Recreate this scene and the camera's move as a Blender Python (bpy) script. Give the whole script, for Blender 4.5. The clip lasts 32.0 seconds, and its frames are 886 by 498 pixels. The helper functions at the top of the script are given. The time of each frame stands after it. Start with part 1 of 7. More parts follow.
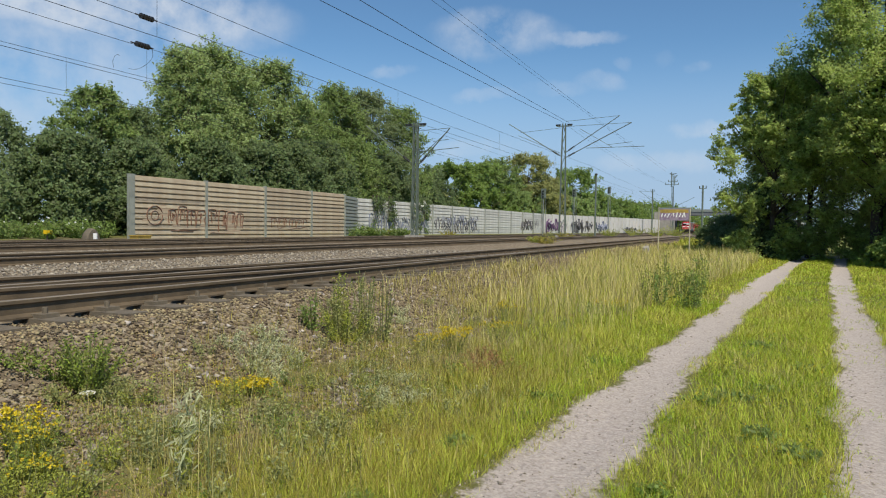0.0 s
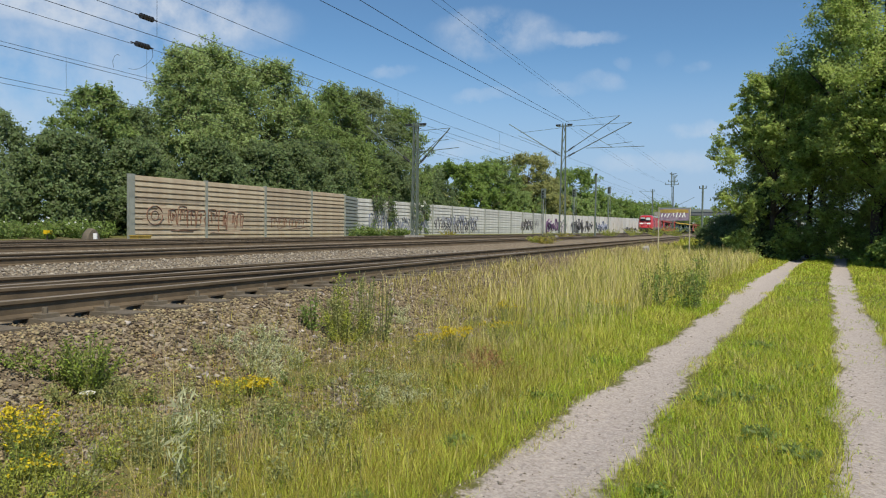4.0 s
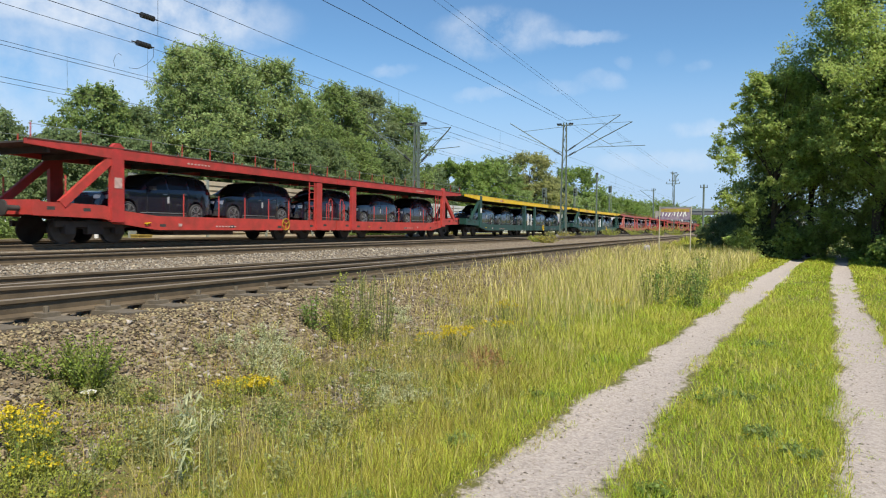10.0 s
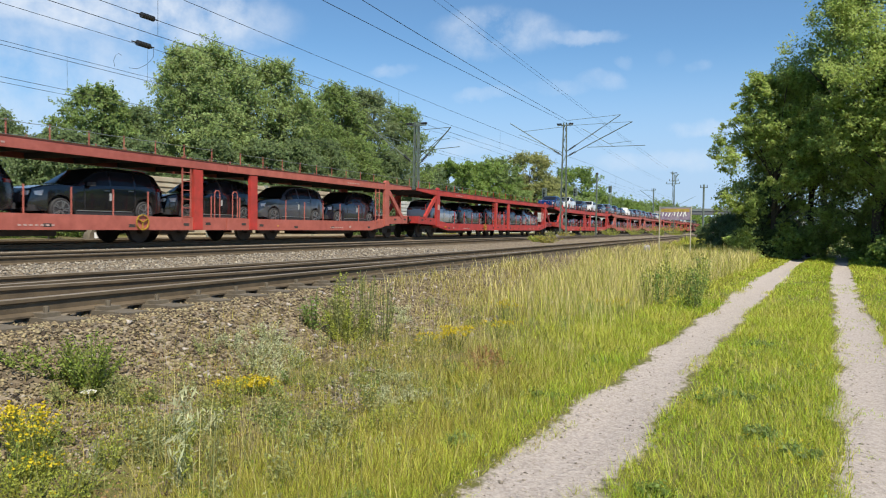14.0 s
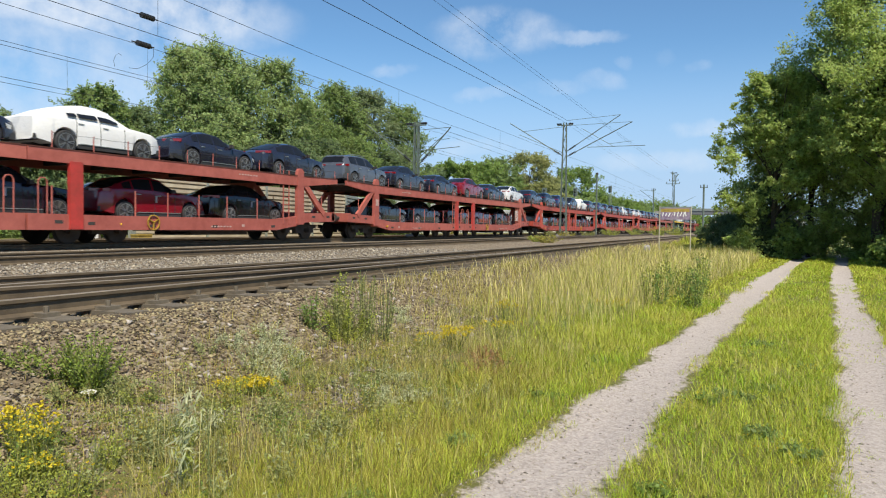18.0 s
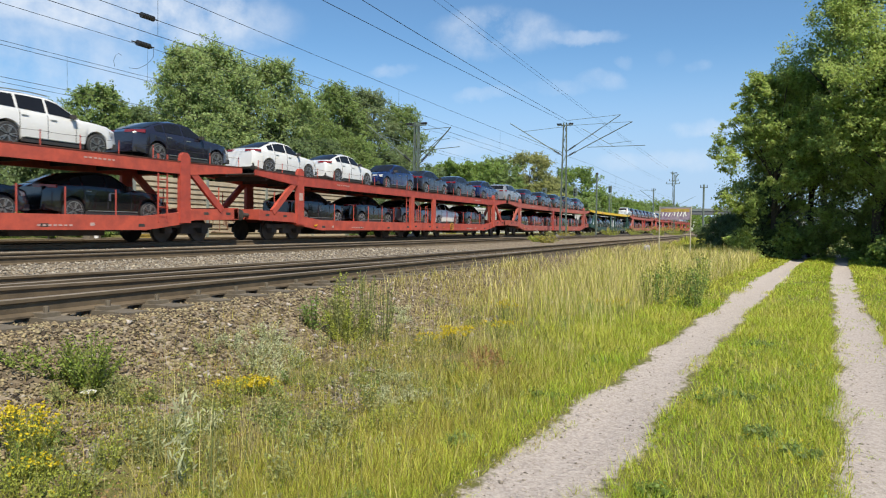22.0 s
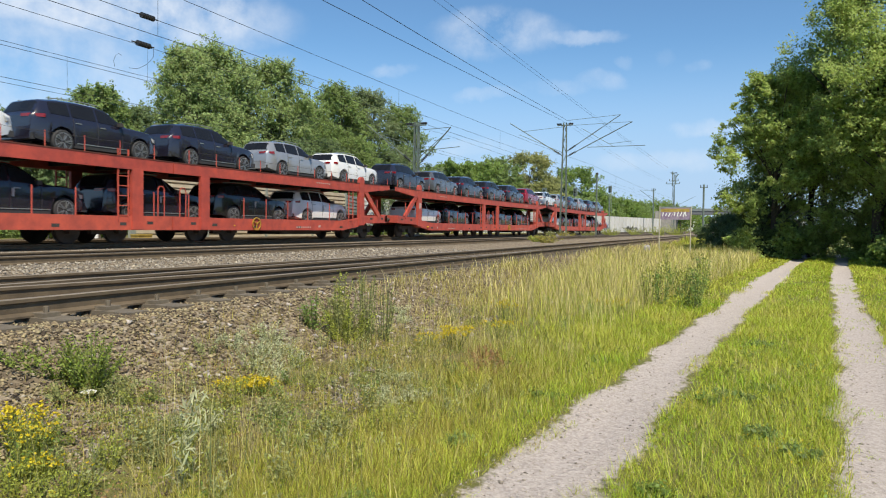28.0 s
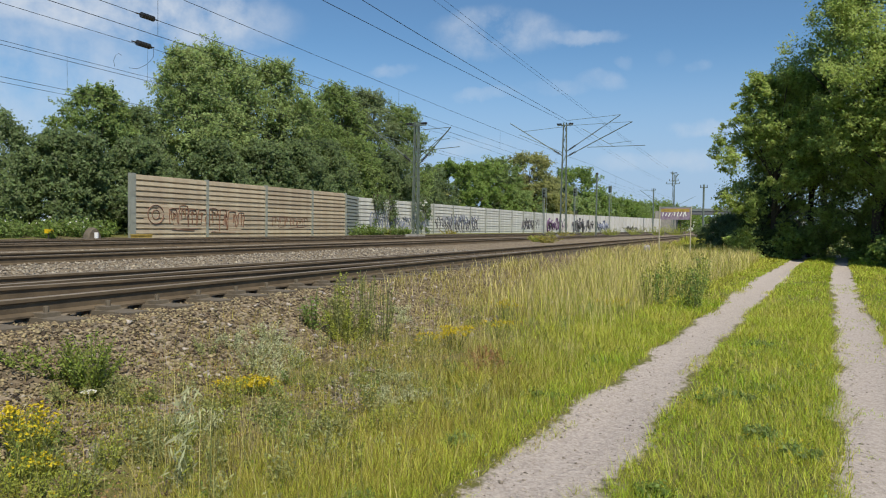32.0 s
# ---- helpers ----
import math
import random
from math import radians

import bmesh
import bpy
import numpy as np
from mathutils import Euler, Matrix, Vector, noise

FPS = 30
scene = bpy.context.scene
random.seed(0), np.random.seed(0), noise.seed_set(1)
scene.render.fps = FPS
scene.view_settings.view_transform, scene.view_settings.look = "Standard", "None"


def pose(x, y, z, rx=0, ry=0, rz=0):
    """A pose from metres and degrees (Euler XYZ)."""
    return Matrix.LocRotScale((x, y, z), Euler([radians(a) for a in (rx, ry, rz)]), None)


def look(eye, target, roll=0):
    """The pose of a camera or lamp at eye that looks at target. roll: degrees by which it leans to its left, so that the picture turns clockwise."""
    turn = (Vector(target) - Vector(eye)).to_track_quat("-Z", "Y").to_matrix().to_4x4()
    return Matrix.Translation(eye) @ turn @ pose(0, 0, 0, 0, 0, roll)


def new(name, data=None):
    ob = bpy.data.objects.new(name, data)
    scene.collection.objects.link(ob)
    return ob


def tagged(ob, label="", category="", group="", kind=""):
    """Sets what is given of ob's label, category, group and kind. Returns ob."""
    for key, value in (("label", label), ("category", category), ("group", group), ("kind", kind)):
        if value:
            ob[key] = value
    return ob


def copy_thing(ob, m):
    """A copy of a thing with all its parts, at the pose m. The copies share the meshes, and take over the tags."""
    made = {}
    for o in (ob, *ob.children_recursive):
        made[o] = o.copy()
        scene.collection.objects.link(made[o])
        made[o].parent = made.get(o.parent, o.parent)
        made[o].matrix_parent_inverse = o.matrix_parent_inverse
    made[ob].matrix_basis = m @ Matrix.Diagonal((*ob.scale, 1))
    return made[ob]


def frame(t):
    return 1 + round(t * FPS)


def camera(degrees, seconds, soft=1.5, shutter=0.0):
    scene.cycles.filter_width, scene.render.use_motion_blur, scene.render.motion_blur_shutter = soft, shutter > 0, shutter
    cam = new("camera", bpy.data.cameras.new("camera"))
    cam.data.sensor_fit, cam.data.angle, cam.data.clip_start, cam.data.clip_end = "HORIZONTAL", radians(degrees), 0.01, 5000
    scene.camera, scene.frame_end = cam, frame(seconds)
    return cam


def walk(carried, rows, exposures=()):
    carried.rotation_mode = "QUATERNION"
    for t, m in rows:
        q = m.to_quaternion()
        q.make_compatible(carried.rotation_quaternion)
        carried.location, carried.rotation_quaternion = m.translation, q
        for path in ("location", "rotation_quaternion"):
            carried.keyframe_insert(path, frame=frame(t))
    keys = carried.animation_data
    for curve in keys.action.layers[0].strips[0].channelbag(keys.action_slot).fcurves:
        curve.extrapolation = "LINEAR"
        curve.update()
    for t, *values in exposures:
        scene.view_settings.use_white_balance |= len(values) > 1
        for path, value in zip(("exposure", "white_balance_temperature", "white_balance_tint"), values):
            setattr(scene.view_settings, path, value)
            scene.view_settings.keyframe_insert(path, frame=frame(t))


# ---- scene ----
EYE = (0.0, 0.0, 1.45)


def aim(yaw, pitch):
    """A target ahead of the eye: yaw to the left of the rails' direction, pitch upwards, in degrees."""
    a, b = radians(yaw), radians(pitch)
    return (EYE[0] - math.sin(a) * math.cos(b) * 50, EYE[1] + math.cos(a) * math.cos(b) * 50, EYE[2] + math.sin(b) * 50)


YAW, PITCH, ROLL = 23.945, -1.877, 0.796
cam = camera(65.57, 32.0, soft=1.1, shutter=0.06)
walk(cam, [(t, look(EYE, aim(YAW + a, PITCH + b), ROLL)) for t, a, b in (
    (0.0, -0.07, 0.07), (6.3, -0.07, 0.07), (7.0, 0.0, 0.0), (7.6, 0.02, -0.05), (8.0, 0.10, -0.08), (8.5, 0.0, 0.0),
    (9.2, 0.0, 0.0), (20.0, 0.0, 0.0), (32.0, 0.0, 0.0))],
     exposures=[(0.0, -0.1), (6.8, -0.1), (8.0, -0.03), (8.8, 0.21), (29.8, 0.22), (30.4, 0.09), (30.9, -0.08), (32.0, -0.1)])

# ---- light ----
SUN_AZ, SUN_EL = 136.0, 54.0          # compass degrees from +Y towards +X, and height
world = bpy.data.worlds.new("sky")
scene.world = world
world.use_nodes = True
wn, wl = world.node_tree.nodes, world.node_tree.links
wn.clear()


def wnode(kind, **values):
    n = wn.new(kind)
    for k, v in values.items():
        n.inputs[k].default_value = v
    return n


sky = wn.new("ShaderNodeTexSky")
sky.sky_type, sky.sun_disc = "NISHITA", False
sky.sun_elevation, sky.sun_rotation = radians(SUN_EL), radians(SUN_AZ)
sky.air_density, sky.dust_density, sky.ozone_density = 1.0, 0.0, 4.0
coord = wn.new("ShaderNodeTexCoord")


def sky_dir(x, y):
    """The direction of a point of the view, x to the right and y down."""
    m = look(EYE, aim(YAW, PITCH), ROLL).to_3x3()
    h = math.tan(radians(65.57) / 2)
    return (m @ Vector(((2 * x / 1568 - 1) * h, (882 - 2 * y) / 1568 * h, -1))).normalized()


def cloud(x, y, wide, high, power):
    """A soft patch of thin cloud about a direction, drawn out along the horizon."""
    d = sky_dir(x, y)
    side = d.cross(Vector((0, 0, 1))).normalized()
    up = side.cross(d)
    total = None
    for axis, size in ((side, wide), (up, high)):
        dot = wn.new("ShaderNodeVectorMath")
        dot.operation = "DOT_PRODUCT"
        dot.inputs[1].default_value = axis / size
        wl.new(warp.outputs[0], dot.inputs[0])
        off = wn.new("ShaderNodeMath")
        off.operation = "SUBTRACT"
        off.inputs[1].default_value = d.dot(axis) / size
        wl.new(dot.outputs["Value"], off.inputs[0])
        sq = wn.new("ShaderNodeMath")
        sq.operation = "MULTIPLY"
        wl.new(off.outputs[0], sq.inputs[0]), wl.new(off.outputs[0], sq.inputs[1])
        if total is None:
            total = sq
        else:
            add = wn.new("ShaderNodeMath")
            wl.new(total.outputs[0], add.inputs[0]), wl.new(sq.outputs[0], add.inputs[1])
            total = add
    fade = wn.new("ShaderNodeMapRange")
    fade.interpolation_type = "SMOOTHSTEP"
    fade.inputs["From Min"].default_value, fade.inputs["From Max"].default_value = 1.0, 0.0
    fade.inputs["To Max"].default_value = power
    wl.new(total.outputs[0], fade.inputs["Value"])
    return fade


wisp = wnode("ShaderNodeTexNoise", Scale=9.0, Detail=6.0, Roughness=0.6)
wl.new(coord.outputs["Generated"], wisp.inputs["Vector"])
warp = wn.new("ShaderNodeVectorMath")
warp.operation = "MULTIPLY_ADD"
warp.inputs[1].default_value = (0.06, 0.06, 0.06)
wl.new(wisp.outputs["Color"], warp.inputs[0])
shift = wn.new("ShaderNodeVectorMath")
shift.operation = "SUBTRACT"
shift.inputs[1].default_value = (0.03, 0.03, 0.03)
wl.new(coord.outputs["Generated"], shift.inputs[0])
wl.new(shift.outputs[0], warp.inputs[2])
cover = None
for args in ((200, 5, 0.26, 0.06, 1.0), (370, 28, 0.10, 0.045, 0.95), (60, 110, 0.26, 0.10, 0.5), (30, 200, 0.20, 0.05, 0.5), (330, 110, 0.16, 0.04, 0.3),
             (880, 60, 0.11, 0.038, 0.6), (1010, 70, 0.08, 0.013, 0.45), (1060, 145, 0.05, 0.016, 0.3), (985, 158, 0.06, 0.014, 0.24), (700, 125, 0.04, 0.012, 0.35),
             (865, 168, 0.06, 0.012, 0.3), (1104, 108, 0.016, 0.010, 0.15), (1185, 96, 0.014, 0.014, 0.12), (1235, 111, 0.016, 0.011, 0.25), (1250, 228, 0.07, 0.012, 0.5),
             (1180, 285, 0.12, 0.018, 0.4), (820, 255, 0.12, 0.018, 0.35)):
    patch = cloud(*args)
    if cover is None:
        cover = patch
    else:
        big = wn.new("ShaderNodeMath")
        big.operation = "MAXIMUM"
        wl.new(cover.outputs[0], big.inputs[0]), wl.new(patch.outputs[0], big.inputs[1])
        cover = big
grain = wnode("ShaderNodeTexNoise", Scale=14.0, Detail=8.0, Roughness=0.62)
wl.new(coord.outputs["Generated"], grain.inputs["Vector"])
gr = wn.new("ShaderNodeMapRange")
gr.inputs["From Min"].default_value, gr.inputs["From Max"].default_value = 0.32, 0.68
wl.new(grain.outputs[0], gr.inputs["Value"])
dens = wn.new("ShaderNodeMath")
dens.operation = "MULTIPLY"
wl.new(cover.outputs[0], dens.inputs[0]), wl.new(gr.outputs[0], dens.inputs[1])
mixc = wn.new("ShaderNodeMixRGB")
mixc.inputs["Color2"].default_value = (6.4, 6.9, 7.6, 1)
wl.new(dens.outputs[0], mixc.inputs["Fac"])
clear = wn.new("ShaderNodeMixRGB")
clear.blend_type = "MULTIPLY"
clear.inputs["Fac"].default_value, clear.inputs["Color2"].default_value = 1.0, (0.80, 1.0, 1.07, 1)
wl.new(sky.outputs[0], clear.inputs["Color1"])
veil = wn.new("ShaderNodeMixRGB")          # thin bluish haze all round above the horizon
veil.inputs["Color2"].default_value = (3.45, 4.7, 6.7, 1)
split = wn.new("ShaderNodeSeparateXYZ")
wl.new(coord.outputs["Generated"], split.inputs[0])
low = wn.new("ShaderNodeMapRange")
low.interpolation_type = "SMOOTHSTEP"
low.inputs["From Min"].default_value, low.inputs["From Max"].default_value = 0.26, 0.04
low.inputs["To Max"].default_value = 0.85
wl.new(split.outputs["Z"], low.inputs["Value"])
wl.new(low.outputs[0], veil.inputs["Fac"])
wl.new(clear.outputs[0], veil.inputs["Color1"])
wl.new(veil.outputs[0], mixc.inputs["Color1"])
back = wnode("ShaderNodeBackground", Strength=0.112)
wl.new(mixc.outputs[0], back.inputs["Color"])
out = wn.new("ShaderNodeOutputWorld")
wl.new(back.outputs[0], out.inputs["Surface"])

sun = new("sun", bpy.data.lights.new("sun", "SUN"))
sun.data.energy, sun.data.angle, sun.data.color = 5.4, radians(0.55), (1.0, 0.915, 0.75)
az, el = radians(SUN_AZ), radians(SUN_EL)
sun_from = Vector((math.sin(az) * math.cos(el), math.cos(az) * math.cos(el), math.sin(el)))
sun.matrix_world = look(sun_from * 60, (0, 0, 0))


# ---- materials ----
def mat(name, colour, rough=0.6, metal=0.0, spread=0.15, scale=6.0, bump=0.0, bump_scale=40.0, island=0.0, other=None, coat=0.0, obj=0.0, spec=0.5):
    """A plain surface: a colour that drifts by noise at two scales towards a second one, with fine relief."""
    m = bpy.data.materials.new(name)
    m.use_nodes = True
    n, l = m.node_tree.nodes, m.node_tree.links
    b = n["Principled BSDF"]
    b.inputs["Roughness"].default_value, b.inputs["Metallic"].default_value = rough, metal
    b.inputs["Coat Weight"].default_value, b.inputs["Specular IOR Level"].default_value = coat, spec
    other = other or tuple(c * (1 - spread) for c in colour)
    tc = n.new("ShaderNodeTexCoord")
    big = n.new("ShaderNodeTexNoise")
    big.inputs["Scale"].default_value, big.inputs["Detail"].default_value, big.inputs["Roughness"].default_value = scale, 6, 0.65
    l.new(tc.outputs["Object"], big.inputs["Vector"])
    ramp = n.new("ShaderNodeMapRange")
    ramp.inputs["From Min"].default_value, ramp.inputs["From Max"].default_value = 0.35, 0.65
    l.new(big.outputs[0], ramp.inputs["Value"])
    mix = n.new("ShaderNodeMixRGB")
    mix.inputs["Color1"].default_value, mix.inputs["Color2"].default_value = (*colour, 1), (*other, 1)
    l.new(ramp.outputs[0], mix.inputs["Fac"])
    last = mix.outputs[0]
    if island or obj:
        src = n.new("ShaderNodeNewGeometry").outputs["Random Per Island"] if island else n.new("ShaderNodeObjectInfo").outputs["Random"]
        amount = island or obj
        hsv = n.new("ShaderNodeHueSaturation")
        mr = n.new("ShaderNodeMapRange")
        mr.inputs["To Min"].default_value, mr.inputs["To Max"].default_value = 1 - amount, 1 + amount
        l.new(src, mr.inputs["Value"])
        l.new(mr.outputs[0], hsv.inputs["Value"])
        hue = n.new("ShaderNodeMath")
        hue.operation = "MULTIPLY_ADD"
        hue.inputs[1].default_value, hue.inputs[2].default_value = 0.05 * amount, 0.5 - 0.025 * amount
        l.new(src, hue.inputs[0])
        l.new(hue.outputs[0], hsv.inputs["Hue"])
        l.new(last, hsv.inputs["Color"])
        last = hsv.outputs[0]
    l.new(last, b.inputs["Base Color"])
    if bump:
        fine = n.new("ShaderNodeTexNoise")
        fine.inputs["Scale"].default_value, fine.inputs["Detail"].default_value = bump_scale, 4
        l.new(tc.outputs["Object"], fine.inputs["Vector"])
        bp = n.new("ShaderNodeBump")
        bp.inputs["Strength"].default_value, bp.inputs["Distance"].default_value = bump, 0.02
        l.new(fine.outputs[0], bp.inputs["Height"])
        l.new(bp.outputs[0], b.inputs["Normal"])
    return m


def leafy(name, colour, other, island=0.3, shine=0.5, thin=0.45):
    """Leaves and blades: two greens by noise, each piece a little different, with light through them."""
    m = mat(name, colour, shine, 0, other=other, scale=0.6, island=island, spec=0.35)
    n, l = m.node_tree.nodes, m.node_tree.links
    b = n["Principled BSDF"]
    col = b.inputs["Base Color"].links[0].from_socket
    tr = n.new("ShaderNodeBsdfTranslucent")
    l.new(col, tr.inputs["Color"])
    ms = n.new("ShaderNodeMixShader")
    ms.inputs[0].default_value = thin
    l.new(b.outputs[0], ms.inputs[1])
    l.new(tr.outputs[0], ms.inputs[2])
    l.new(ms.outputs[0], n["Material Output"].inputs["Surface"])
    return m


def ground_material():
    """Soil, ballast and track gravel, blended by the sheet's own cover weights."""
    m = bpy.data.materials.new("ground_cover")
    m.use_nodes = True
    n, l = m.node_tree.nodes, m.node_tree.links
    b = n["Principled BSDF"]
    b.inputs["Roughness"].default_value, b.inputs["Specular IOR Level"].default_value = 0.9, 0.2
    at = n.new("ShaderNodeAttribute")
    at.attribute_name = "cover"
    sep = n.new("ShaderNodeSeparateColor")
    l.new(at.outputs["Color"], sep.inputs[0])
    tc = n.new("ShaderNodeTexCoord")

    def noise_mix(scale, c1, c2, detail=5):
        t = n.new("ShaderNodeTexNoise")
        t.inputs["Scale"].default_value, t.inputs["Detail"].default_value, t.inputs["Roughness"].default_value = scale, detail, 0.7
        l.new(tc.outputs["Object"], t.inputs["Vector"])
        r = n.new("ShaderNodeMapRange")
        r.inputs["From Min"].default_value, r.inputs["From Max"].default_value = 0.36, 0.64
        l.new(t.outputs[0], r.inputs["Value"])
        x = n.new("ShaderNodeMixRGB")
        x.inputs["Color1"].default_value, x.inputs["Color2"].default_value = (*c1, 1), (*c2, 1)
        l.new(r.outputs[0], x.inputs["Fac"])
        return x, t

    def stones(scale, c1, c2, c3):
        v = n.new("ShaderNodeTexVoronoi")
        v.inputs["Scale"].default_value = scale
        l.new(tc.outputs["Object"], v.inputs["Vector"])
        s = n.new("ShaderNodeSeparateColor")
        l.new(v.outputs["Color"], s.inputs[0])
        r = n.new("ShaderNodeValToRGB")
        e = r.color_ramp.elements
        e[0].color, e[1].color = (*c1, 1), (*c3, 1)
        e.new(0.5).color = (*c2, 1)
        l.new(s.outputs[0], r.inputs[0])
        return r, v

    soil, soil_h = noise_mix(5.0, (0.12, 0.15, 0.022), (0.195, 0.185, 0.052))
    bal, bal_v = stones(17.0, (0.12, 0.09, 0.060), (0.20, 0.16, 0.11), (0.31, 0.26, 0.19))
    bare, bare_h = noise_mix(9.0, (0.085, 0.075, 0.04), (0.19, 0.155, 0.085), 8)
    way, way_h = noise_mix(22.0, (0.33, 0.285, 0.258), (0.53, 0.466, 0.42), 10)
    mix1 = n.new("ShaderNodeMixRGB")
    mix0 = n.new("ShaderNodeMixRGB")
    l.new(sep.outputs[2], mix0.inputs["Fac"])
    l.new(soil.outputs[0], mix0.inputs["Color1"]), l.new(bare.outputs[0], mix0.inputs["Color2"])
    l.new(sep.outputs[0], mix1.inputs["Fac"])
    l.new(mix0.outputs[0], mix1.inputs["Color1"]), l.new(bal.outputs[0], mix1.inputs["Color2"])
    mix2 = n.new("ShaderNodeMixRGB")
    fringe = n.new("ShaderNodeTexNoise")                            # breaks up the edges of the ruts
    fringe.inputs["Scale"].default_value, fringe.inputs["Detail"].default_value, fringe.inputs["Roughness"].default_value = 9.0, 6, 0.7
    l.new(tc.outputs["Object"], fringe.inputs["Vector"])
    ragged = n.new("ShaderNodeMath")
    ragged.operation = "MULTIPLY_ADD"
    ragged.inputs[1].default_value = 1.6
    l.new(fringe.outputs[0], ragged.inputs[0]), l.new(sep.outputs[1], ragged.inputs[2])
    crisp = n.new("ShaderNodeMapRange")
    crisp.inputs["From Min"].default_value, crisp.inputs["From Max"].default_value = 1.15, 1.40
    l.new(ragged.outputs[0], crisp.inputs["Value"])
    l.new(crisp.outputs[0], mix2.inputs["Fac"])
    grit, grit_v = stones(62.0, (0.27, 0.235, 0.21), (0.42, 0.368, 0.332), (0.54, 0.482, 0.44))
    gravel = n.new("ShaderNodeMixRGB")
    gravel.inputs["Fac"].default_value = 0.5
    l.new(way.outputs[0], gravel.inputs["Color1"]), l.new(grit.outputs[0], gravel.inputs["Color2"])
    l.new(mix1.outputs[0], mix2.inputs["Color1"]), l.new(gravel.outputs[0], mix2.inputs["Color2"])
    l.new(mix2.outputs[0], b.inputs["Base Color"])
    hmix = n.new("ShaderNodeMixRGB")
    l.new(sep.outputs[0], hmix.inputs["Fac"])
    l.new(way_h.outputs[0], hmix.inputs["Color1"]), l.new(bal_v.outputs["Distance"], hmix.inputs["Color2"])
    bp = n.new("ShaderNodeBump")
    bp.inputs["Strength"].default_value, bp.inputs["Distance"].default_value = 0.9, 0.03
    l.new(hmix.outputs[0], bp.inputs["Height"])
    l.new(bp.outputs[0], b.inputs["Normal"])
    return m


M_GROUND = ground_material()
M_RAIL = mat("rusty_rail", (0.135, 0.10, 0.062), 0.8, 0.1, 0.4, 3, 0.2, 60)
M_RAILTOP = mat("worn_steel", (0.27, 0.225, 0.17), 0.6, 0.3, 0.3, 2)
M_SLEEPER = mat("weathered_sleeper", (0.17, 0.14, 0.10), 0.9, 0, 0.4, 5, 0.4, 30)
M_STONE = mat("ballast_stone", (0.178, 0.144, 0.086), 0.9, 0, other=(0.225, 0.165, 0.097), scale=7, bump=0.5, bump_scale=90, island=0.85)
M_PEBBLE = mat("pale_pebble", (0.44, 0.39, 0.345), 0.9, 0, 0.3, 4, 0.2, 60, island=0.3)
M_RED = mat("traffic_red_paint", (0.53, 0.026, 0.03), 0.36, 0, 0.08, 0.8, coat=0.3)
M_WRED = mat("bright_wagon_red", (0.50, 0.045, 0.038), 0.6, 0, other=(0.30, 0.04, 0.03), scale=2.2, bump=0.1, obj=0.08)
M_RUST = mat("rusty_edge", (0.14, 0.045, 0.03), 0.85, 0, 0.4, 5)
# dark colour that holds the shade under the upper decks
M_UNDER = mat("shade_dark_deck_sheet", (0.06, 0.052, 0.047), 0.8, 0.1, 0.4, 2, 0.2, 20)
M_WRED3 = mat("orange_wagon_red", (0.50, 0.082, 0.05), 0.6, 0, other=(0.31, 0.055, 0.04), scale=2.2, bump=0.1, obj=0.08)
M_WRED2 = mat("dusty_wagon_red", (0.44, 0.125, 0.095), 0.65, 0, other=(0.33, 0.085, 0.062), scale=2.4, bump=0.12, obj=0.08)
M_WGREEN = mat("dark_green_paint", (0.012, 0.062, 0.046), 0.5, 0, other=(0.018, 0.045, 0.038), scale=1.5, bump=0.1)
M_YELLOW = mat("rape_yellow_paint", (0.80, 0.54, 0.01), 0.5, 0, other=(0.68, 0.44, 0.015), scale=1.2, bump=0.1)
M_BRAKE = mat("worn_ochre_paint", (0.45, 0.27, 0.03), 0.6, 0, 0.3, 8)
M_GREYBAND = mat("slate_grey_paint", (0.15, 0.16, 0.17), 0.5, 0, 0.15, 1.5)
M_BLIND = mat("pale_blind", (0.40, 0.42, 0.42), 0.7, 0, 0.15, 4)
M_WARM = mat("amber_lamp_glass", (0.66, 0.46, 0.30), 0.2, 0.1, 0.2, 12, coat=0.5)
M_ROOFGREY = mat("pale_roof_grey", (0.29, 0.315, 0.31), 0.55, 0, 0.2, 1.2)
M_DARK = mat("sooty_underframe", (0.058, 0.052, 0.048), 0.8, 0.1, 0.4, 3, 0.2, 30)
M_WHITE = mat("white_paint", (0.78, 0.78, 0.76), 0.5, 0, 0.06, 3)
M_FADED = mat("faded_pink_lettering", (0.55, 0.38, 0.34), 0.7, 0, 0.3, 6)
M_GLASS = mat("dark_tinted_glass", (0.014, 0.015, 0.018), 0.10, 0, 0.2, 2, spec=0.25)
M_TYRE = mat("black_rubber", (0.04, 0.04, 0.042), 0.8, 0, 0.3, 8)
M_RIM = mat("alloy_rim", (0.36, 0.365, 0.37), 0.35, 0.75, 0.2, 10)
M_LAMP = mat("clear_lamp", (0.72, 0.72, 0.70), 0.15, 0.2, 0.1, 8, coat=0.6)
M_TAIL = mat("red_lens", (0.22, 0.006, 0.008), 0.15, 0, 0.1, 8, coat=0.6)
M_GALV = mat("galvanised_steel", (0.30, 0.33, 0.31), 0.55, 0.5, 0.25, 4)
M_MAST = mat("green_grey_mast", (0.16, 0.20, 0.17), 0.65, 0.3, 0.3, 3)
M_WIRE = mat("dark_copper_wire", (0.03, 0.035, 0.035), 0.6, 0.4, 0.2, 2)
M_INS = mat("dark_insulator", (0.035, 0.035, 0.035), 0.3, 0, 0.2, 4)
M_WALL = mat("weathered_timber_cladding", (0.50, 0.44, 0.32), 0.8, 0, other=(0.36, 0.285, 0.20), scale=0.9, bump=0.25, bump_scale=25, obj=0.14)
